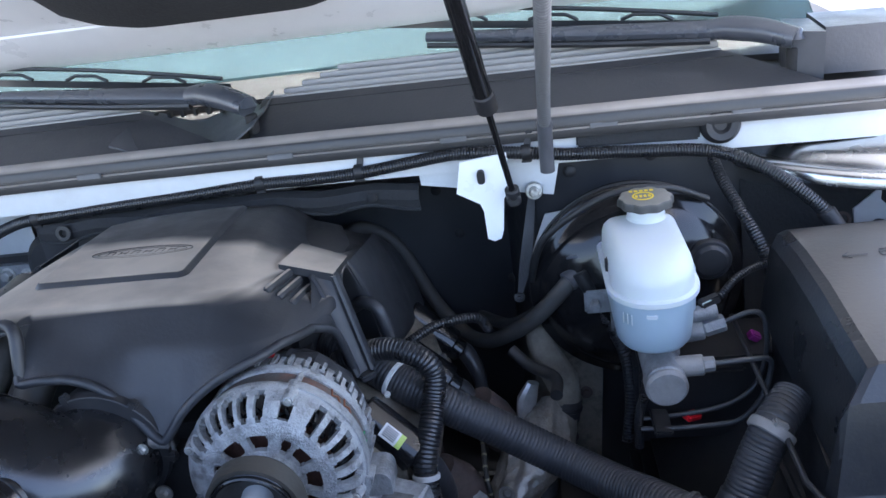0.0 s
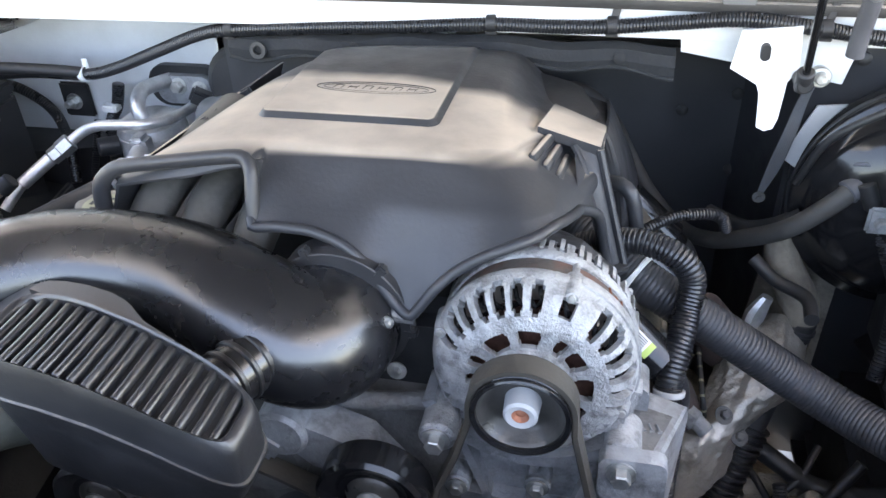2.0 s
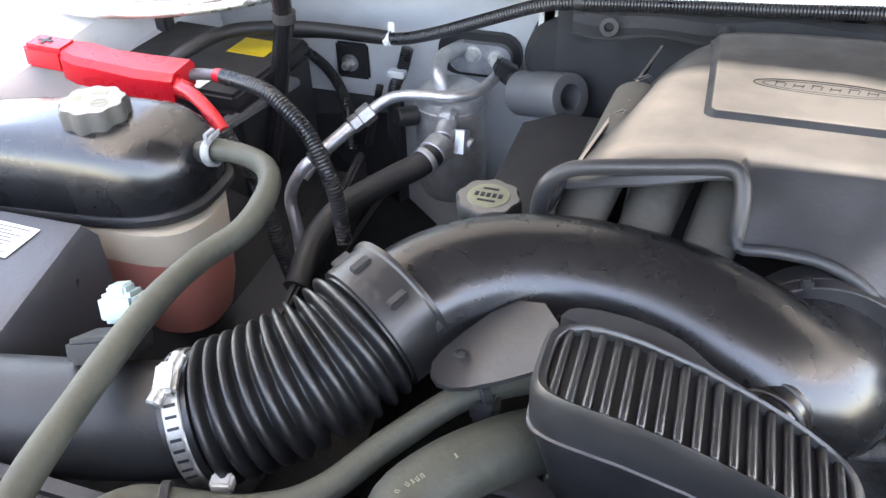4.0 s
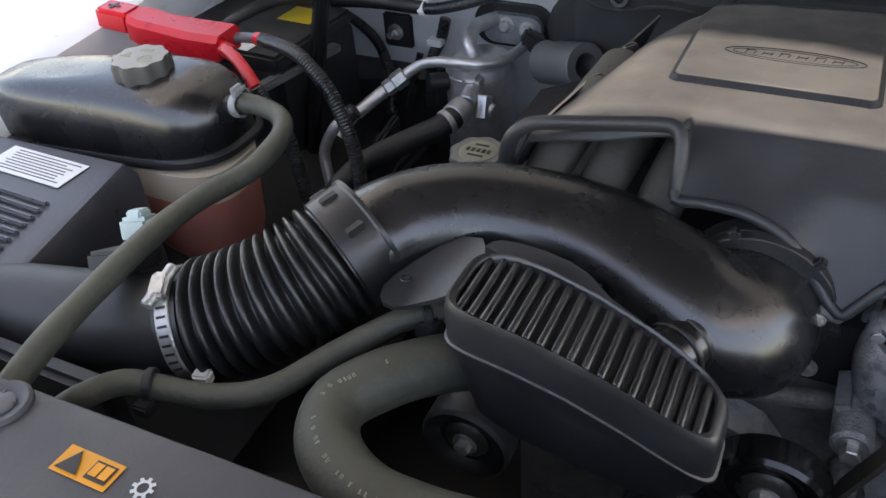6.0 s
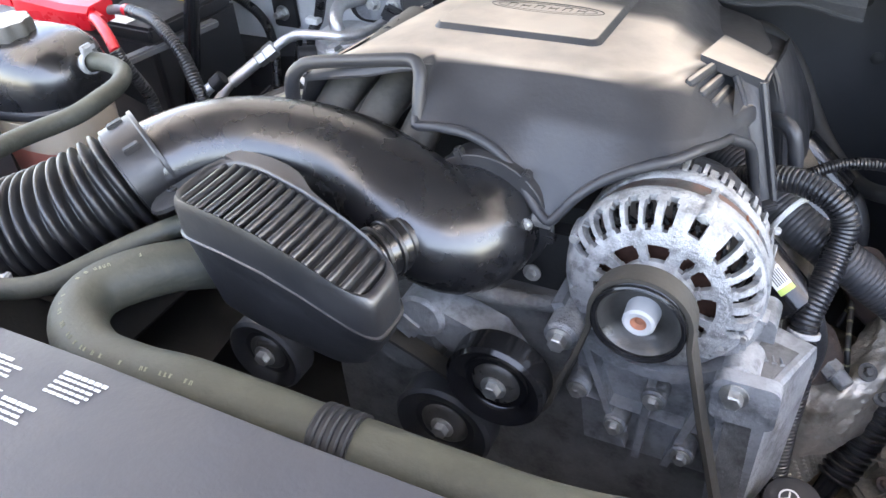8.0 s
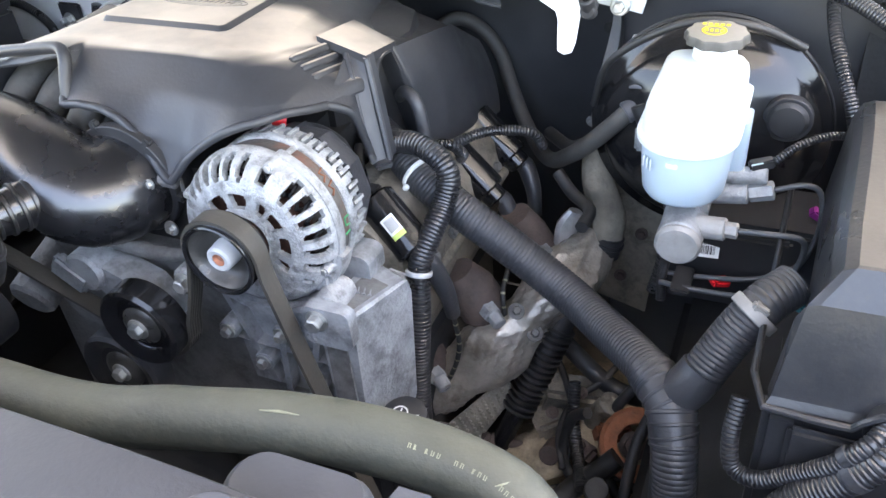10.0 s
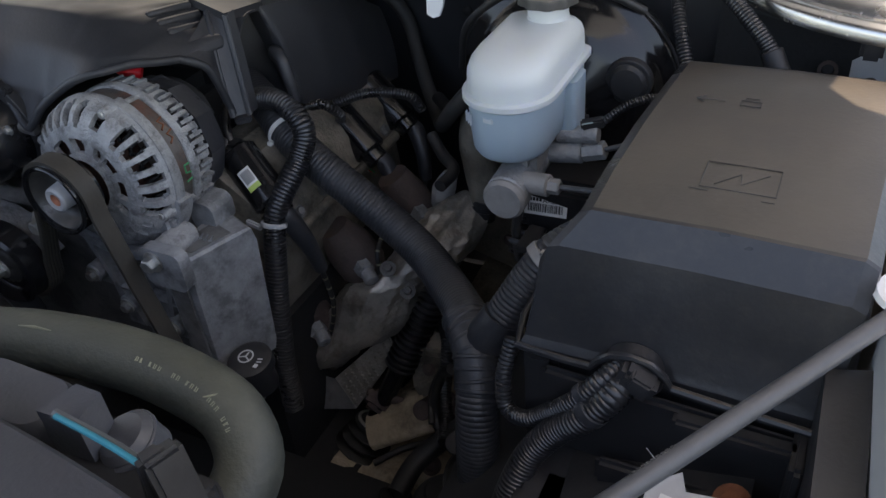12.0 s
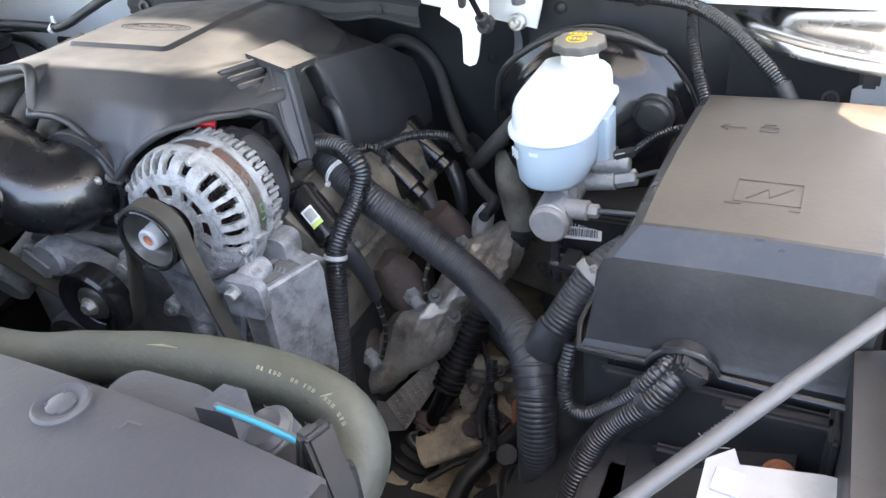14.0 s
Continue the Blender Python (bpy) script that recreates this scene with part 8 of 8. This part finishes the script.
    part("foot", lathe([(0, 0.0), (0.020, 0.0), (0.022, 0.006), (0.016, 0.016), (0, 0.018)], 24, pose(-1.135, 0.92, 0.765)), M["black"], f)
    # wipers
    for px, py, pz in ((-0.395, 1.108, 1.238), (0.353, 1.128, 1.243)):
        w = thing("wiper", "black wiper arm and blade at the foot of the windscreen", "wiper", (px, py, pz - 0.03))
        q = Vector((px, py, pz))
        part("pivot_nut", merge(lathe([(0, 0.014), (0.006, 0.014), (0.009, 0.011), (0.012, 0.002), (0.014, 0)], 20, Matrix.Translation(q))), M["wiper"], w)
        part("spindle", cyl(q + Vector((0, 0.004, -0.05)), q + Vector((0, 0.004, -0.012)), 0.009), M["deep"], w)
        bend = [q, q + Vector((-0.035, 0.02, 0.010)), q + Vector((-0.075, 0.045, 0.014)), q + Vector((-0.10, 0.055, 0.012))]
        part("head", tapered(bend, [0.018, 0.020, 0.021, 0.018], 16, 0.006, 0.8, (0, 0, 1)), M["wiper"], w)
        part("arm", tapered([bend[-1], q + Vector((-0.25, 0.085, 0.02)), q + Vector((-0.50, 0.13, 0.035))], [0.018, 0.015, 0.010], 12, 0.02, 0.75, (0, 0, 1)), M["wiper"], w)
        part("blade", sheet([[tuple(q + Vector((-0.06 - 0.62 * u, 0.115 + 0.10 * u, 0.000 + 0.055 * u + dz))) for u in np.linspace(0, 1, 16)] for dz in (0.0, 0.011)], 0.003, (0, 1, 0)), M["rubber"], w, "black rubber blade")
        spine_ = [q + Vector((-0.06 - 0.62 * u, 0.117 + 0.10 * u, 0.018 + 0.055 * u + 0.012 * math.sin(math.pi * u))) for u in np.linspace(0.02, 0.98, 20)]
        part("bow", sweep(spine_, [0.0035] * 20, 8), M["rubber"], w)
        for u in (0.18, 0.4, 0.62, 0.84):
            part("bridge", sweep([q + Vector((-0.06 - 0.62 * (u + d), 0.116 + 0.10 * (u + d), 0.012 + 0.055 * (u + d) + h_)) for d, h_ in ((-0.06, 0.0), (-0.03, 0.008), (0.03, 0.008), (0.06, 0.0))], [0.0028] * 4, 8), M["rubber"], w)
        # black strip stands in for the shadow under the arm
        part("arm_shadow_strip", sweep([bend[-1] + Vector((0, -0.012, -0.012)), q + Vector((-0.25, 0.075, 0.006)), q + Vector((-0.50, 0.122, 0.024))], [0.006, 0.005, 0.004], 8), M["rubber"], w)
    c = thing("cowl_end_block", "grey moulded hinge cover at the cowl corner", "cowl end", (0.42, 1.14, 1.2))
    part("block", loft([[(x, y, z) for x, y in ((0.392, 1.13), (0.47, 1.12), (0.50, 1.22), (0.402, 1.24))] for z in (1.19, 1.245, 1.252)]), M["greyplastic"], c)
    part("wedge", loft([[(x, y, z) for x, y in ((0.345, 1.13), (0.384, 1.105), (0.392, 1.20), (0.36, 1.22))] for z in (1.19, 1.225, 1.252)]), M["greyplastic"], c)
    # rubber buffer and mats under the cowl
    g = thing("rubber_bump", "round black rubber grommet on the firewall", "grommet", (0.247, 1.06, 1.155))
    part("ring", lathe([(0, -0.004), (0.008, -0.004), (0.012, -0.010), (0.020, -0.012), (0.025, -0.006), (0.026, 0.004)], 32, aim((0.240, 1.052, 1.160), (0, 1, -0.15))), M["black"], g)
    solid("insulation_patch", box(0.135, 1.053, 1.160, 0.16, 0.006, 0.030, 0.003, (-6, 2, 0)), M["felt"], "dark insulation patch on the white firewall", "insulation")
    # behind the radiator cover, beside the hose
    k = thing("radiator_cap_cover", "grey moulded radiator tank end with blue wire", "radiator tank", (0.05, 0.29, 1.03))
    part("hump", loft([[(-0.035 + (x + 0.035) * q, 0.312 + (y - 0.312) * q, z) for x, y in round_rect(-0.088, 0.016, 0.288, 0.336, 0.022)] for z, q in ((0.98, 1.0), (1.040, 1.0), (1.052, 0.95), (1.057, 0.85), (1.058, 0.6))]), M["greyplastic"], k)
    part("fin", loft([[(x, y, z) for x, y in ((0.030, 0.290), (0.060, 0.292), (0.056, 0.316), (0.036, 0.316))] for z in (0.99, 1.070, 1.082, 1.086)]), M["greyplastic"], k)
    part("clip", merge(box(0.128, 0.283, 1.080, 0.010, 0.016, 0.060, 0.003, (0, 18, -20)), box(0.143, 0.283, 1.074, 0.014, 0.022, 0.064, 0.003, (0, -12, -20)), box(0.136, 0.292, 1.055, 0.03, 0.02, 0.02, 0.004)), M["black"], k)
    part("blue_wire", tube([(0.060, 0.2840, 1.100), (0.080, 0.2825, 1.100), (0.104, 0.2805, 1.099), (0.131, 0.2775, 1.097)], 0.0019, 8), M["teal"], k, "blue strip")
    part("strip_channel", tube([(0.055, 0.2870, 1.097), (0.080, 0.2855, 1.096), (0.104, 0.2835, 1.095), (0.134, 0.2795, 1.093)], 0.0032, 8), M["greysteel"], k)
    part("white_cap", lathe([(0, 0.006), (0.015, 0.005), (0.0195, 0.0), (0.0195, -0.02)], 32, aim((0.068, 0.311, 1.055), (-0.2, -0.3, 1))), M["greyplastic"], k, "white round cap")
    part("cap_ring", ring((0.068, 0.311, 1.050), (-0.2, -0.3, 1), 0.0225, 0.0185, 0.004), M["greyplastic"], k)


near_corner()


# ---- far side: coolant tank, battery, air-conditioning lines ----
def far_side():
    t = thing("coolant_tank", "black-topped coolant tank with pink fluid in the lower half", "coolant tank", (-1.2, 0.70, 0.87))
    def outline(s, z):
        o = []
        for k in range(56):
            a = 2 * math.pi * k / 56
            c, d = math.cos(a), math.sin(a)
            x = math.copysign(abs(c) ** 0.62, c)
            y = math.copysign(abs(d) ** 0.62, d)
            o.append((-1.222 + 0.175 * s * x, 0.697 + (0.066 + 0.010 * x) * s * y * (1 + 0.018 * math.sin(5 * a)) + 0.020 * x, z + 0.006 * x))
        return o
    part("upper_shell", loft([outline(1.0, 1.006), outline(1.0, 1.022), outline(0.985, 1.042), outline(0.93, 1.064), outline(0.82, 1.078), outline(0.6, 1.085), outline(0.3, 1.087)]), M["satin"], t, "black upper shell", sharp=70)
    part("seam", loft([outline(1.03, 0.996), outline(1.045, 0.999), outline(1.045, 1.005), outline(1.02, 1.008)]), M["black"], t)
    def low(s, z):
        return [(-1.120 + 0.080 * s * x, 0.698 + 0.060 * s * y, z) for x, y in (((math.copysign(abs(math.cos(a)) ** 0.7, math.cos(a))), (math.copysign(abs(math.sin(a)) ** 0.7, math.sin(a)))) for a in (2 * math.pi * k / 40 for k in range(40)))]
    part("neck_band", loft([low(0.99, 0.955), low(1.02, 0.996)]), M["tank_low"], t, "yellowed translucent band")
    part("lower_shell", loft([low(0.80, 0.85), low(0.92, 0.89), low(0.99, 0.955)]), M["coolant"], t, "translucent lower shell full of pink coolant")
    cp = []
    for z, k in ((1.078, 0.8), (1.082, 0.86), (1.084, 1.0), (1.104, 1.0), (1.109, 0.93), (1.110, 0.8)):
        cp.append([(-1.155 + (0.0335 + 0.0018 * math.cos(9 * a)) * k * math.cos(a), 0.700 + (0.0335 + 0.0018 * math.cos(9 * a)) * k * math.sin(a), z) for a in (2 * math.pi * q / 72 for q in range(72))])
    cap = part("cap", loft(cp), M["palecap"], t, "dusty grey lobed pressure cap")
    part("cap_print", merge(prism([(-1.177, 0.692), (-1.163, 0.692), (-1.170, 0.704)], 1.1102, 1.1106), ring((-1.142, 0.694, 1.1102), (0, 0, 1), 0.009, 0.0075, 0.0004, v=0.0001), box(-1.142, 0.694, 1.1104, 0.014, 0.0015, 0.0004, 0, (0, 0, 40)), box(-1.155, 0.714, 1.1104, 0.016, 0.006, 0.0004, 0, (0, 0, 10))), M["cream"], cap)
    part("spout", cyl((-1.070, 0.718, 1.050), (-1.038, 0.713, 1.060), 0.0095), M["black"], t)
    part("bracket", box(-1.33, 0.622, 1.004, 0.05, 0.02, 0.006, 0.002, (0, 0, -6)), M["black"], t)

    b = thing("battery", "black car battery with yellow warning label", "battery", (-1.24, 1.0, 0.82))
    part("case", box(-1.24, 1.005, 0.905, 0.24, 0.19, 0.19, 0.008, (0, 0, -4)), M["black"], b)
    part("lid", box(-1.24, 1.005, 1.008, 0.24, 0.19, 0.02, 0.005, (0, 0, -4)), M["black"], b)
    part("hold_down", box(-1.135, 0.90, 0.985, 0.02, 0.26, 0.012, 0.003, (0, 0, -12)), M["greysteel"], b)
    part("label", box(-1.175, 1.045, 1.0185, 0.06, 0.05, 0.0008, 0, (0, 0, -4)), M["yellow"], b, "yellow warning label")
    part("label", box(-1.215, 0.925, 1.0185, 0.07, 0.024, 0.0008, 0, (0, 0, -4)), M["paper"], b, "white label")
    part("terminal", merge(cyl((-1.30, 0.88, 1.0), (-1.30, 0.88, 1.035), 0.012), bolt((-1.295, 0.862, 1.02), (0, -1, 0), 0.006, 0.012, 0.008)), M["steel"], b)

    r = thing("terminal_cover", "bright red plastic battery terminal cover", "terminal cover", (-1.23, 0.85, 1.04))
    m = Matrix.Translation((-1.236, 0.848, 1.068)) @ pose(0, 0, 0, 0, 5, 3)
    bd = loft([[(x, y * w, z * 0.95 - 0.006 * (1 - abs(x) / 0.09)) for y, z in ((-0.026, -0.018), (0.026, -0.018), (0.028, 0.010), (0.020, 0.018), (-0.020, 0.018), (-0.028, 0.010))] for x, w in ((-0.070, 0.72), (-0.050, 0.95), (-0.02, 0.86), (0.03, 1.0), (0.075, 1.0), (0.080, 0.95))])
    bmesh.ops.transform(bd, matrix=m, verts=bd.verts)
    part("body", bd, M["red"], r)
    tb = box(-0.094, -0.002, 0.003, 0.055, 0.038, 0.030, 0.005)
    bmesh.ops.transform(tb, matrix=m, verts=tb.verts)
    part("end_flap", tb, M["red"], r)
    gl = merge(box(-0.099, -0.002, 0.0186, 0.018, 0.004, 0.0008, 0), box(-0.099, -0.002, 0.0186, 0.004, 0.018, 0.0008, 0))
    bmesh.ops.transform(gl, matrix=m, verts=gl.verts)
    part("plus_sign", gl, M["black"], r)
    so = cyl((0.074, -0.014, 0.0), (0.098, -0.020, -0.004), 0.0105)
    bmesh.ops.transform(so, matrix=m, verts=so.verts)
    part("cable_socket", so, M["red"], r)

    c = thing("battery_cable", "red battery cable running into black corrugated sleeve", "cable", (-1.07, 0.80, 1.0))
    part("red_lead", tube([(-1.142, 0.826, 1.064), (-1.115, 0.812, 1.062), (-1.088, 0.796, 1.054), (-1.066, 0.782, 1.042)], 0.0080), M["red"], c, "red insulated lead")
    part("sleeve", corrugated([(-1.068, 0.783, 1.044), (-1.057, 0.786, 1.015), (-1.046, 0.798, 0.969), (-1.033, 0.79, 0.925), (-1.019, 0.782, 0.881), (-1.0, 0.78, 0.80)], 0.0090, 0.0042, 0.0012, 14), M["conduit"], c)
    d = thing("battery_cable", "black corrugated battery cable arching over the bay", "cable", (-1.0, 0.83, 1.0))
    part("lug", tube([(-1.165, 0.868, 1.058), (-1.145, 0.872, 1.060), (-1.120, 0.868, 1.063)], 0.0070), M["greysteel"], d)
    part("tape_band", cyl((-1.122, 0.868, 1.063), (-1.108, 0.863, 1.066), 0.0088), M["red"], d)
    part("sleeve", corrugated([(-1.110, 0.864, 1.065), (-1.048, 0.842, 1.068), (-1.015, 0.830, 1.056), (-0.985, 0.820, 1.033), (-0.962, 0.808, 1.000), (-0.947, 0.800, 0.963), (-0.938, 0.79, 0.91)], 0.0094, 0.0042, 0.0012, 14), M["conduit"], d)
    n = thing("battery_cable", "thick black battery cable to the body", "cable", (-1.18, 0.99, 1.03))
    part("cable", tube([(-1.235, 0.935, 1.035), (-1.217, 0.955, 1.048), (-1.188, 1.018, 1.052), (-1.12, 1.065, 1.045), (-1.05, 1.085, 1.038), (-0.99, 1.095, 1.032)], 0.0090), M["hose_black"], n)

    a = thing("accumulator", "dull aluminium air-conditioning accumulator canister", "accumulator", (-0.905, 1.10, 0.78))
    K = Matrix.Translation((-0.907, 1.10, 0))
    part("can", lathe([(0, 0.968), (0.036, 0.968), (0.048, 0.960), (0.051, 0.950), (0.051, 0.82), (0.042, 0.80), (0, 0.80)], 48, K), M["bright"], a)
    part("band", ring((-0.907, 1.10, 0.938), (0, 0, 1), 0.0522, 0.049, 0.009, 48), M["bright"], a)
    part("fitting", merge(box(-0.893, 1.042, 0.948, 0.026, 0.03, 0.034, 0.006), cyl((-0.890, 1.035, 0.945), (-0.888, 1.005, 0.938), 0.013)), M["bright"], a)
    part("fitting_nut", merge(cyl((-0.868, 1.025, 0.945), (-0.866, 1.010, 0.915), 0.012, 6), cyl((-0.878, 1.03, 0.930), (-0.850, 1.02, 0.926), 0.008)), M["bright"], a)
    part("switch", cyl((-0.945, 1.065, 0.935), (-0.968, 1.045, 0.938), 0.014), M["black"], a)
    l = thing("refrigerant_line", "bent bright aluminium refrigerant line", "pipe", (-0.95, 1.05, 0.9))
    part("pipe", tube([(-0.850, 1.165, 0.972), (-0.853, 1.13, 0.971), (-0.862, 1.080, 0.974), (-0.885, 1.052, 0.977), (-0.920, 1.046, 0.977), (-0.955, 1.042, 0.975), (-0.980, 1.038, 0.966), (-1.005, 1.022, 0.948), (-1.030, 0.995, 0.929), (-1.051, 0.970, 0.912), (-1.068, 0.94, 0.885)], 0.0078, 14), M["bright"], l)
    part("nut", merge(cyl((-0.996, 1.028, 0.955), (-1.010, 1.016, 0.944), 0.0140, 6), cyl((-1.010, 1.016, 0.944), (-1.020, 1.006, 0.937), 0.0125, 6)), M["steel"], l)
    part("collar", cyl((-1.020, 1.006, 0.937), (-1.052, 0.969, 0.911), 0.0098), M["bright"], l)
    l2 = thing("refrigerant_line", "bright aluminium pipe rising from the accumulator", "pipe", (-0.91, 1.1, 0.95))
    part("pipe", tube([(-0.915, 1.095, 0.962), (-0.922, 1.098, 0.980), (-0.928, 1.125, 0.994), (-0.922, 1.160, 0.992), (-0.915, 1.195, 0.986)], 0.0112, 18), M["bright"], l2)
    l3 = thing("refrigerant_line", "thin bright aluminium pipe with a bend", "pipe", (-1.05, 0.88, 0.85))
    part("pipe", tube([(-1.030, 0.915, 0.940), (-1.045, 0.900, 0.926), (-1.062, 0.890, 0.888), (-1.050, 0.875, 0.845), (-1.04, 0.86, 0.79)], 0.0082, 14), M["bright"], l3)
    part("collar", cyl((-1.035, 0.912, 0.935), (-1.020, 0.922, 0.948), 0.012), M["black"], l3)
    h = thing("refrigerant_hose", "thick black air-conditioning hose with crimped end", "hose", (-0.93, 0.9, 0.9))
    part("hose", tube([(-0.885, 0.972, 0.939), (-0.900, 0.945, 0.931), (-0.925, 0.920, 0.923), (-0.948, 0.888, 0.918), (-0.966, 0.855, 0.914), (-0.977, 0.800, 0.906), (-0.975, 0.73, 0.88)], 0.0165, 22), M["hose_black"], h)
    part("crimp", merge(ring((-0.884, 0.988, 0.940), (-0.15, -0.6, -0.1), 0.0195, 0.013, 0.024), ring((-0.892, 0.957, 0.935), (-0.3, -0.6, -0.15), 0.0188, 0.013, 0.008)), M["bright"], h)
    f = thing("bulkhead_fitting", "black and bright pipe block on the firewall", "fitting", (-0.89, 1.2, 0.95))
    part("gasket", loft([[(x, y, z) for x, z in round_rect(-0.955, -0.828, 0.942, 1.010, 0.03)] for y in (1.192, 1.204)]), M["black"], f)
    part("block", loft([[(x, y, z) for x, z in round_rect(-0.935, -0.840, 0.952, 0.998, 0.02)] for y in (1.180, 1.194)]), M["cast"], f)
    for x, z in ((-0.897, 0.982), (-0.862, 0.978)):
        part("nut", bolt((x, 1.180, z), (0, -1, 0.1), 0.009, 0.014, 0.013), M["steel"], f)
    g = thing("heater_connection", "black stub pipe in a grey foam sleeve", "pipe", (-0.80, 1.1, 0.95))
    part("stub", cyl((-0.845, 1.150, 0.975), (-0.790, 1.10, 0.972), 0.013), M["hose_black"], g)
    part("connector", box(-0.836, 1.135, 0.985, 0.034, 0.024, 0.022, 0.004, (0, 30, 20)), M["ink"], g)
    part("foam", ring((-0.806, 1.110, 0.966), (0.8, -0.6, 0.33), 0.031, 0.017, 0.10, 32), M["greysteel"], g)
    part("cover", lathe([(0, 0.0), (0.05, 0.0), (0.06, 0.01), (0.062, 0.06)], 36, aim((-0.745, 1.10, 1.02), (0, 1, 0))), M["black"], g)
    st = thing("firewall_stud", "plated stud on a black plate", "stud", (-1.10, 1.19, 0.94))
    part("plate", box(-1.100, 1.200, 0.940, 0.055, 0.008, 0.06, 0.006), M["black"], st)
    part("stud", merge(cyl((-1.103, 1.197, 0.938), (-1.103, 1.172, 0.940), 0.006), bolt((-1.103, 1.195, 0.938), (0, -1, 0), 0.010, 0.012, 0.014)), M["steel"], st)
    for pts_, rr in (([(-1.22, 1.15, 0.985), (-1.175, 1.165, 0.970), (-1.126, 1.165, 0.935), (-1.085, 1.13, 0.90), (-1.07, 1.10, 0.84)], 0.0085), ([(-0.995, 1.170, 0.985), (-1.004, 1.165, 0.95), (-1.014, 1.150, 0.92), (-1.01, 1.13, 0.85)], 0.0095), ([(-1.035, 1.15, 0.93), (-1.04, 1.14, 0.90), (-1.05, 1.12, 0.84)], 0.006)):
        solid("firewall_loom", corrugated(pts_, rr, 0.004), M["conduit"], "black corrugated loom hanging on the white firewall", "wiring loom")
    solid("loom_clip", box(-1.008, 1.155, 0.950, 0.026, 0.018, 0.011, 0.002), M["white"], "white clip round the firewall loom", "clip")
    w = thing("wheel_tub", "white painted inner panel and black lower tub behind the battery", "inner fender", (-1.1, 1.1, 0.8), kind="structure")
    part("tub", loft([[(x, y, z) for x, y in ((-1.38, 1.05), (-1.02, 1.16), (-1.02, 1.205), (-1.38, 1.205))] for z in (0.66, 0.86, 0.88)]), M["black"], w)
    # oil filler cap
    o = thing("oil_cap", "dusty oil filler cap with printed top", "oil cap", (-0.756, 0.752, 1.0))
    cp2 = []
    for z, k in ((1.010, 0.85), (1.016, 1.0), (1.028, 1.0), (1.031, 0.93)):
        cp2.append([(-0.756 + (0.032 + 0.0015 * math.cos(8 * a)) * k * math.cos(a), 0.756 + (0.032 + 0.0015 * math.cos(8 * a)) * k * math.sin(a), z) for a in (2 * math.pi * q / 64 for q in range(64))])
    part("cap", loft(cp2), M["cap"], o)
    part("printed_disc", lathe([(0, 0.0008), (0.021, 0.0008), (0.0215, 0)], 32, pose(-0.756, 0.756, 1.031)), M["cream"], o)
    part("print", merge(*[box(-0.768 + 0.006 * k, 0.756, 1.0322, 0.004, 0.007, 0.0004, 0) for k in range(5)], box(-0.756, 0.767, 1.0322, 0.016, 0.003, 0.0004, 0), box(-0.756, 0.746, 1.0322, 0.018, 0.003, 0.0004, 0)), M["ink"], o)
    part("neck", cyl((-0.756, 0.756, 0.95), (-0.756, 0.756, 1.012), 0.024), M["black"], o)
    v = thing("valve_cover", "dark valve cover under the oil cap", "valve cover", (-0.72, 0.85, 0.93))
    part("cover", loft([[(x, y, z) for x, z in ((-0.80, 0.90), (-0.785, 0.965), (-0.735, 0.985), (-0.66, 0.985), (-0.64, 0.90))] for y in (0.70, 0.715, 1.03)]), M["deep"], v)
    # black tray wall below the tank and air box
    tr = thing("battery_tray", "black plastic tray and splash panels on the far side", "tray", (-1.15, 0.75, 0.75))
    part("pan", box(-1.17, 0.80, 0.81, 0.36, 0.55, 0.02, 0.01), M["black"], tr)
    part("wall", box(-0.985, 0.80, 0.84, 0.012, 0.45, 0.10, 0.004, (0, 0, 8)), M["black"], tr)
    part("front_wall", box(-1.05, 0.345, 0.90, 0.30, 0.02, 0.24, 0.006), M["black"], tr)


far_side()


def underside():
    # added dark sheets: deep shade low down, light shut out below and at both ends
    s = thing("low_shade_sheets", "dark sheets added low in the engine bay to keep light out", "splash shield", (-0.4, 0.5, 0.4), kind="structure")
    part("front_shade_sheet", sheet([[(x, y, 0.52 + 0.03 * math.sin(7 * x) + 0.25 * max(0, 0.42 - y)) for x in np.linspace(-1.35, 0.55, 24)] for y in np.linspace(0.28, 0.62, 8)], 0.004), M["deep"], s)
    part("rear_shade_sheet", sheet([[(x, y, 0.46 + 0.02 * math.sin(9 * x + 5 * y)) for x in np.linspace(-1.35, -0.10, 20)] for y in np.linspace(0.60, 1.25, 10)], 0.004), M["deep"], s)
    part("near_shade_sheet", sheet([[(x, y, 0.50 + 0.02 * math.sin(9 * x + 5 * y)) for x in np.linspace(0.10, 0.60, 10)] for y in np.linspace(0.60, 1.25, 10)], 0.004), M["deep"], s)
    part("front_light_stop", sheet([[(x, 0.02 - 0.1 * ((x + 0.42) / 0.9) ** 2 * -1, z) for x in np.linspace(-1.40, 0.60, 16)] for z in np.linspace(0.25, 1.05, 6)], 0.01, (0, -1, 0)), M["deep"], s)
    part("rear_light_stop", sheet([[(x, 1.30, z) for x in np.linspace(-1.40, 0.60, 10)] for z in np.linspace(0.25, 1.15, 5)], 0.01, (0, 1, 0)), M["deep"], s)


underside()
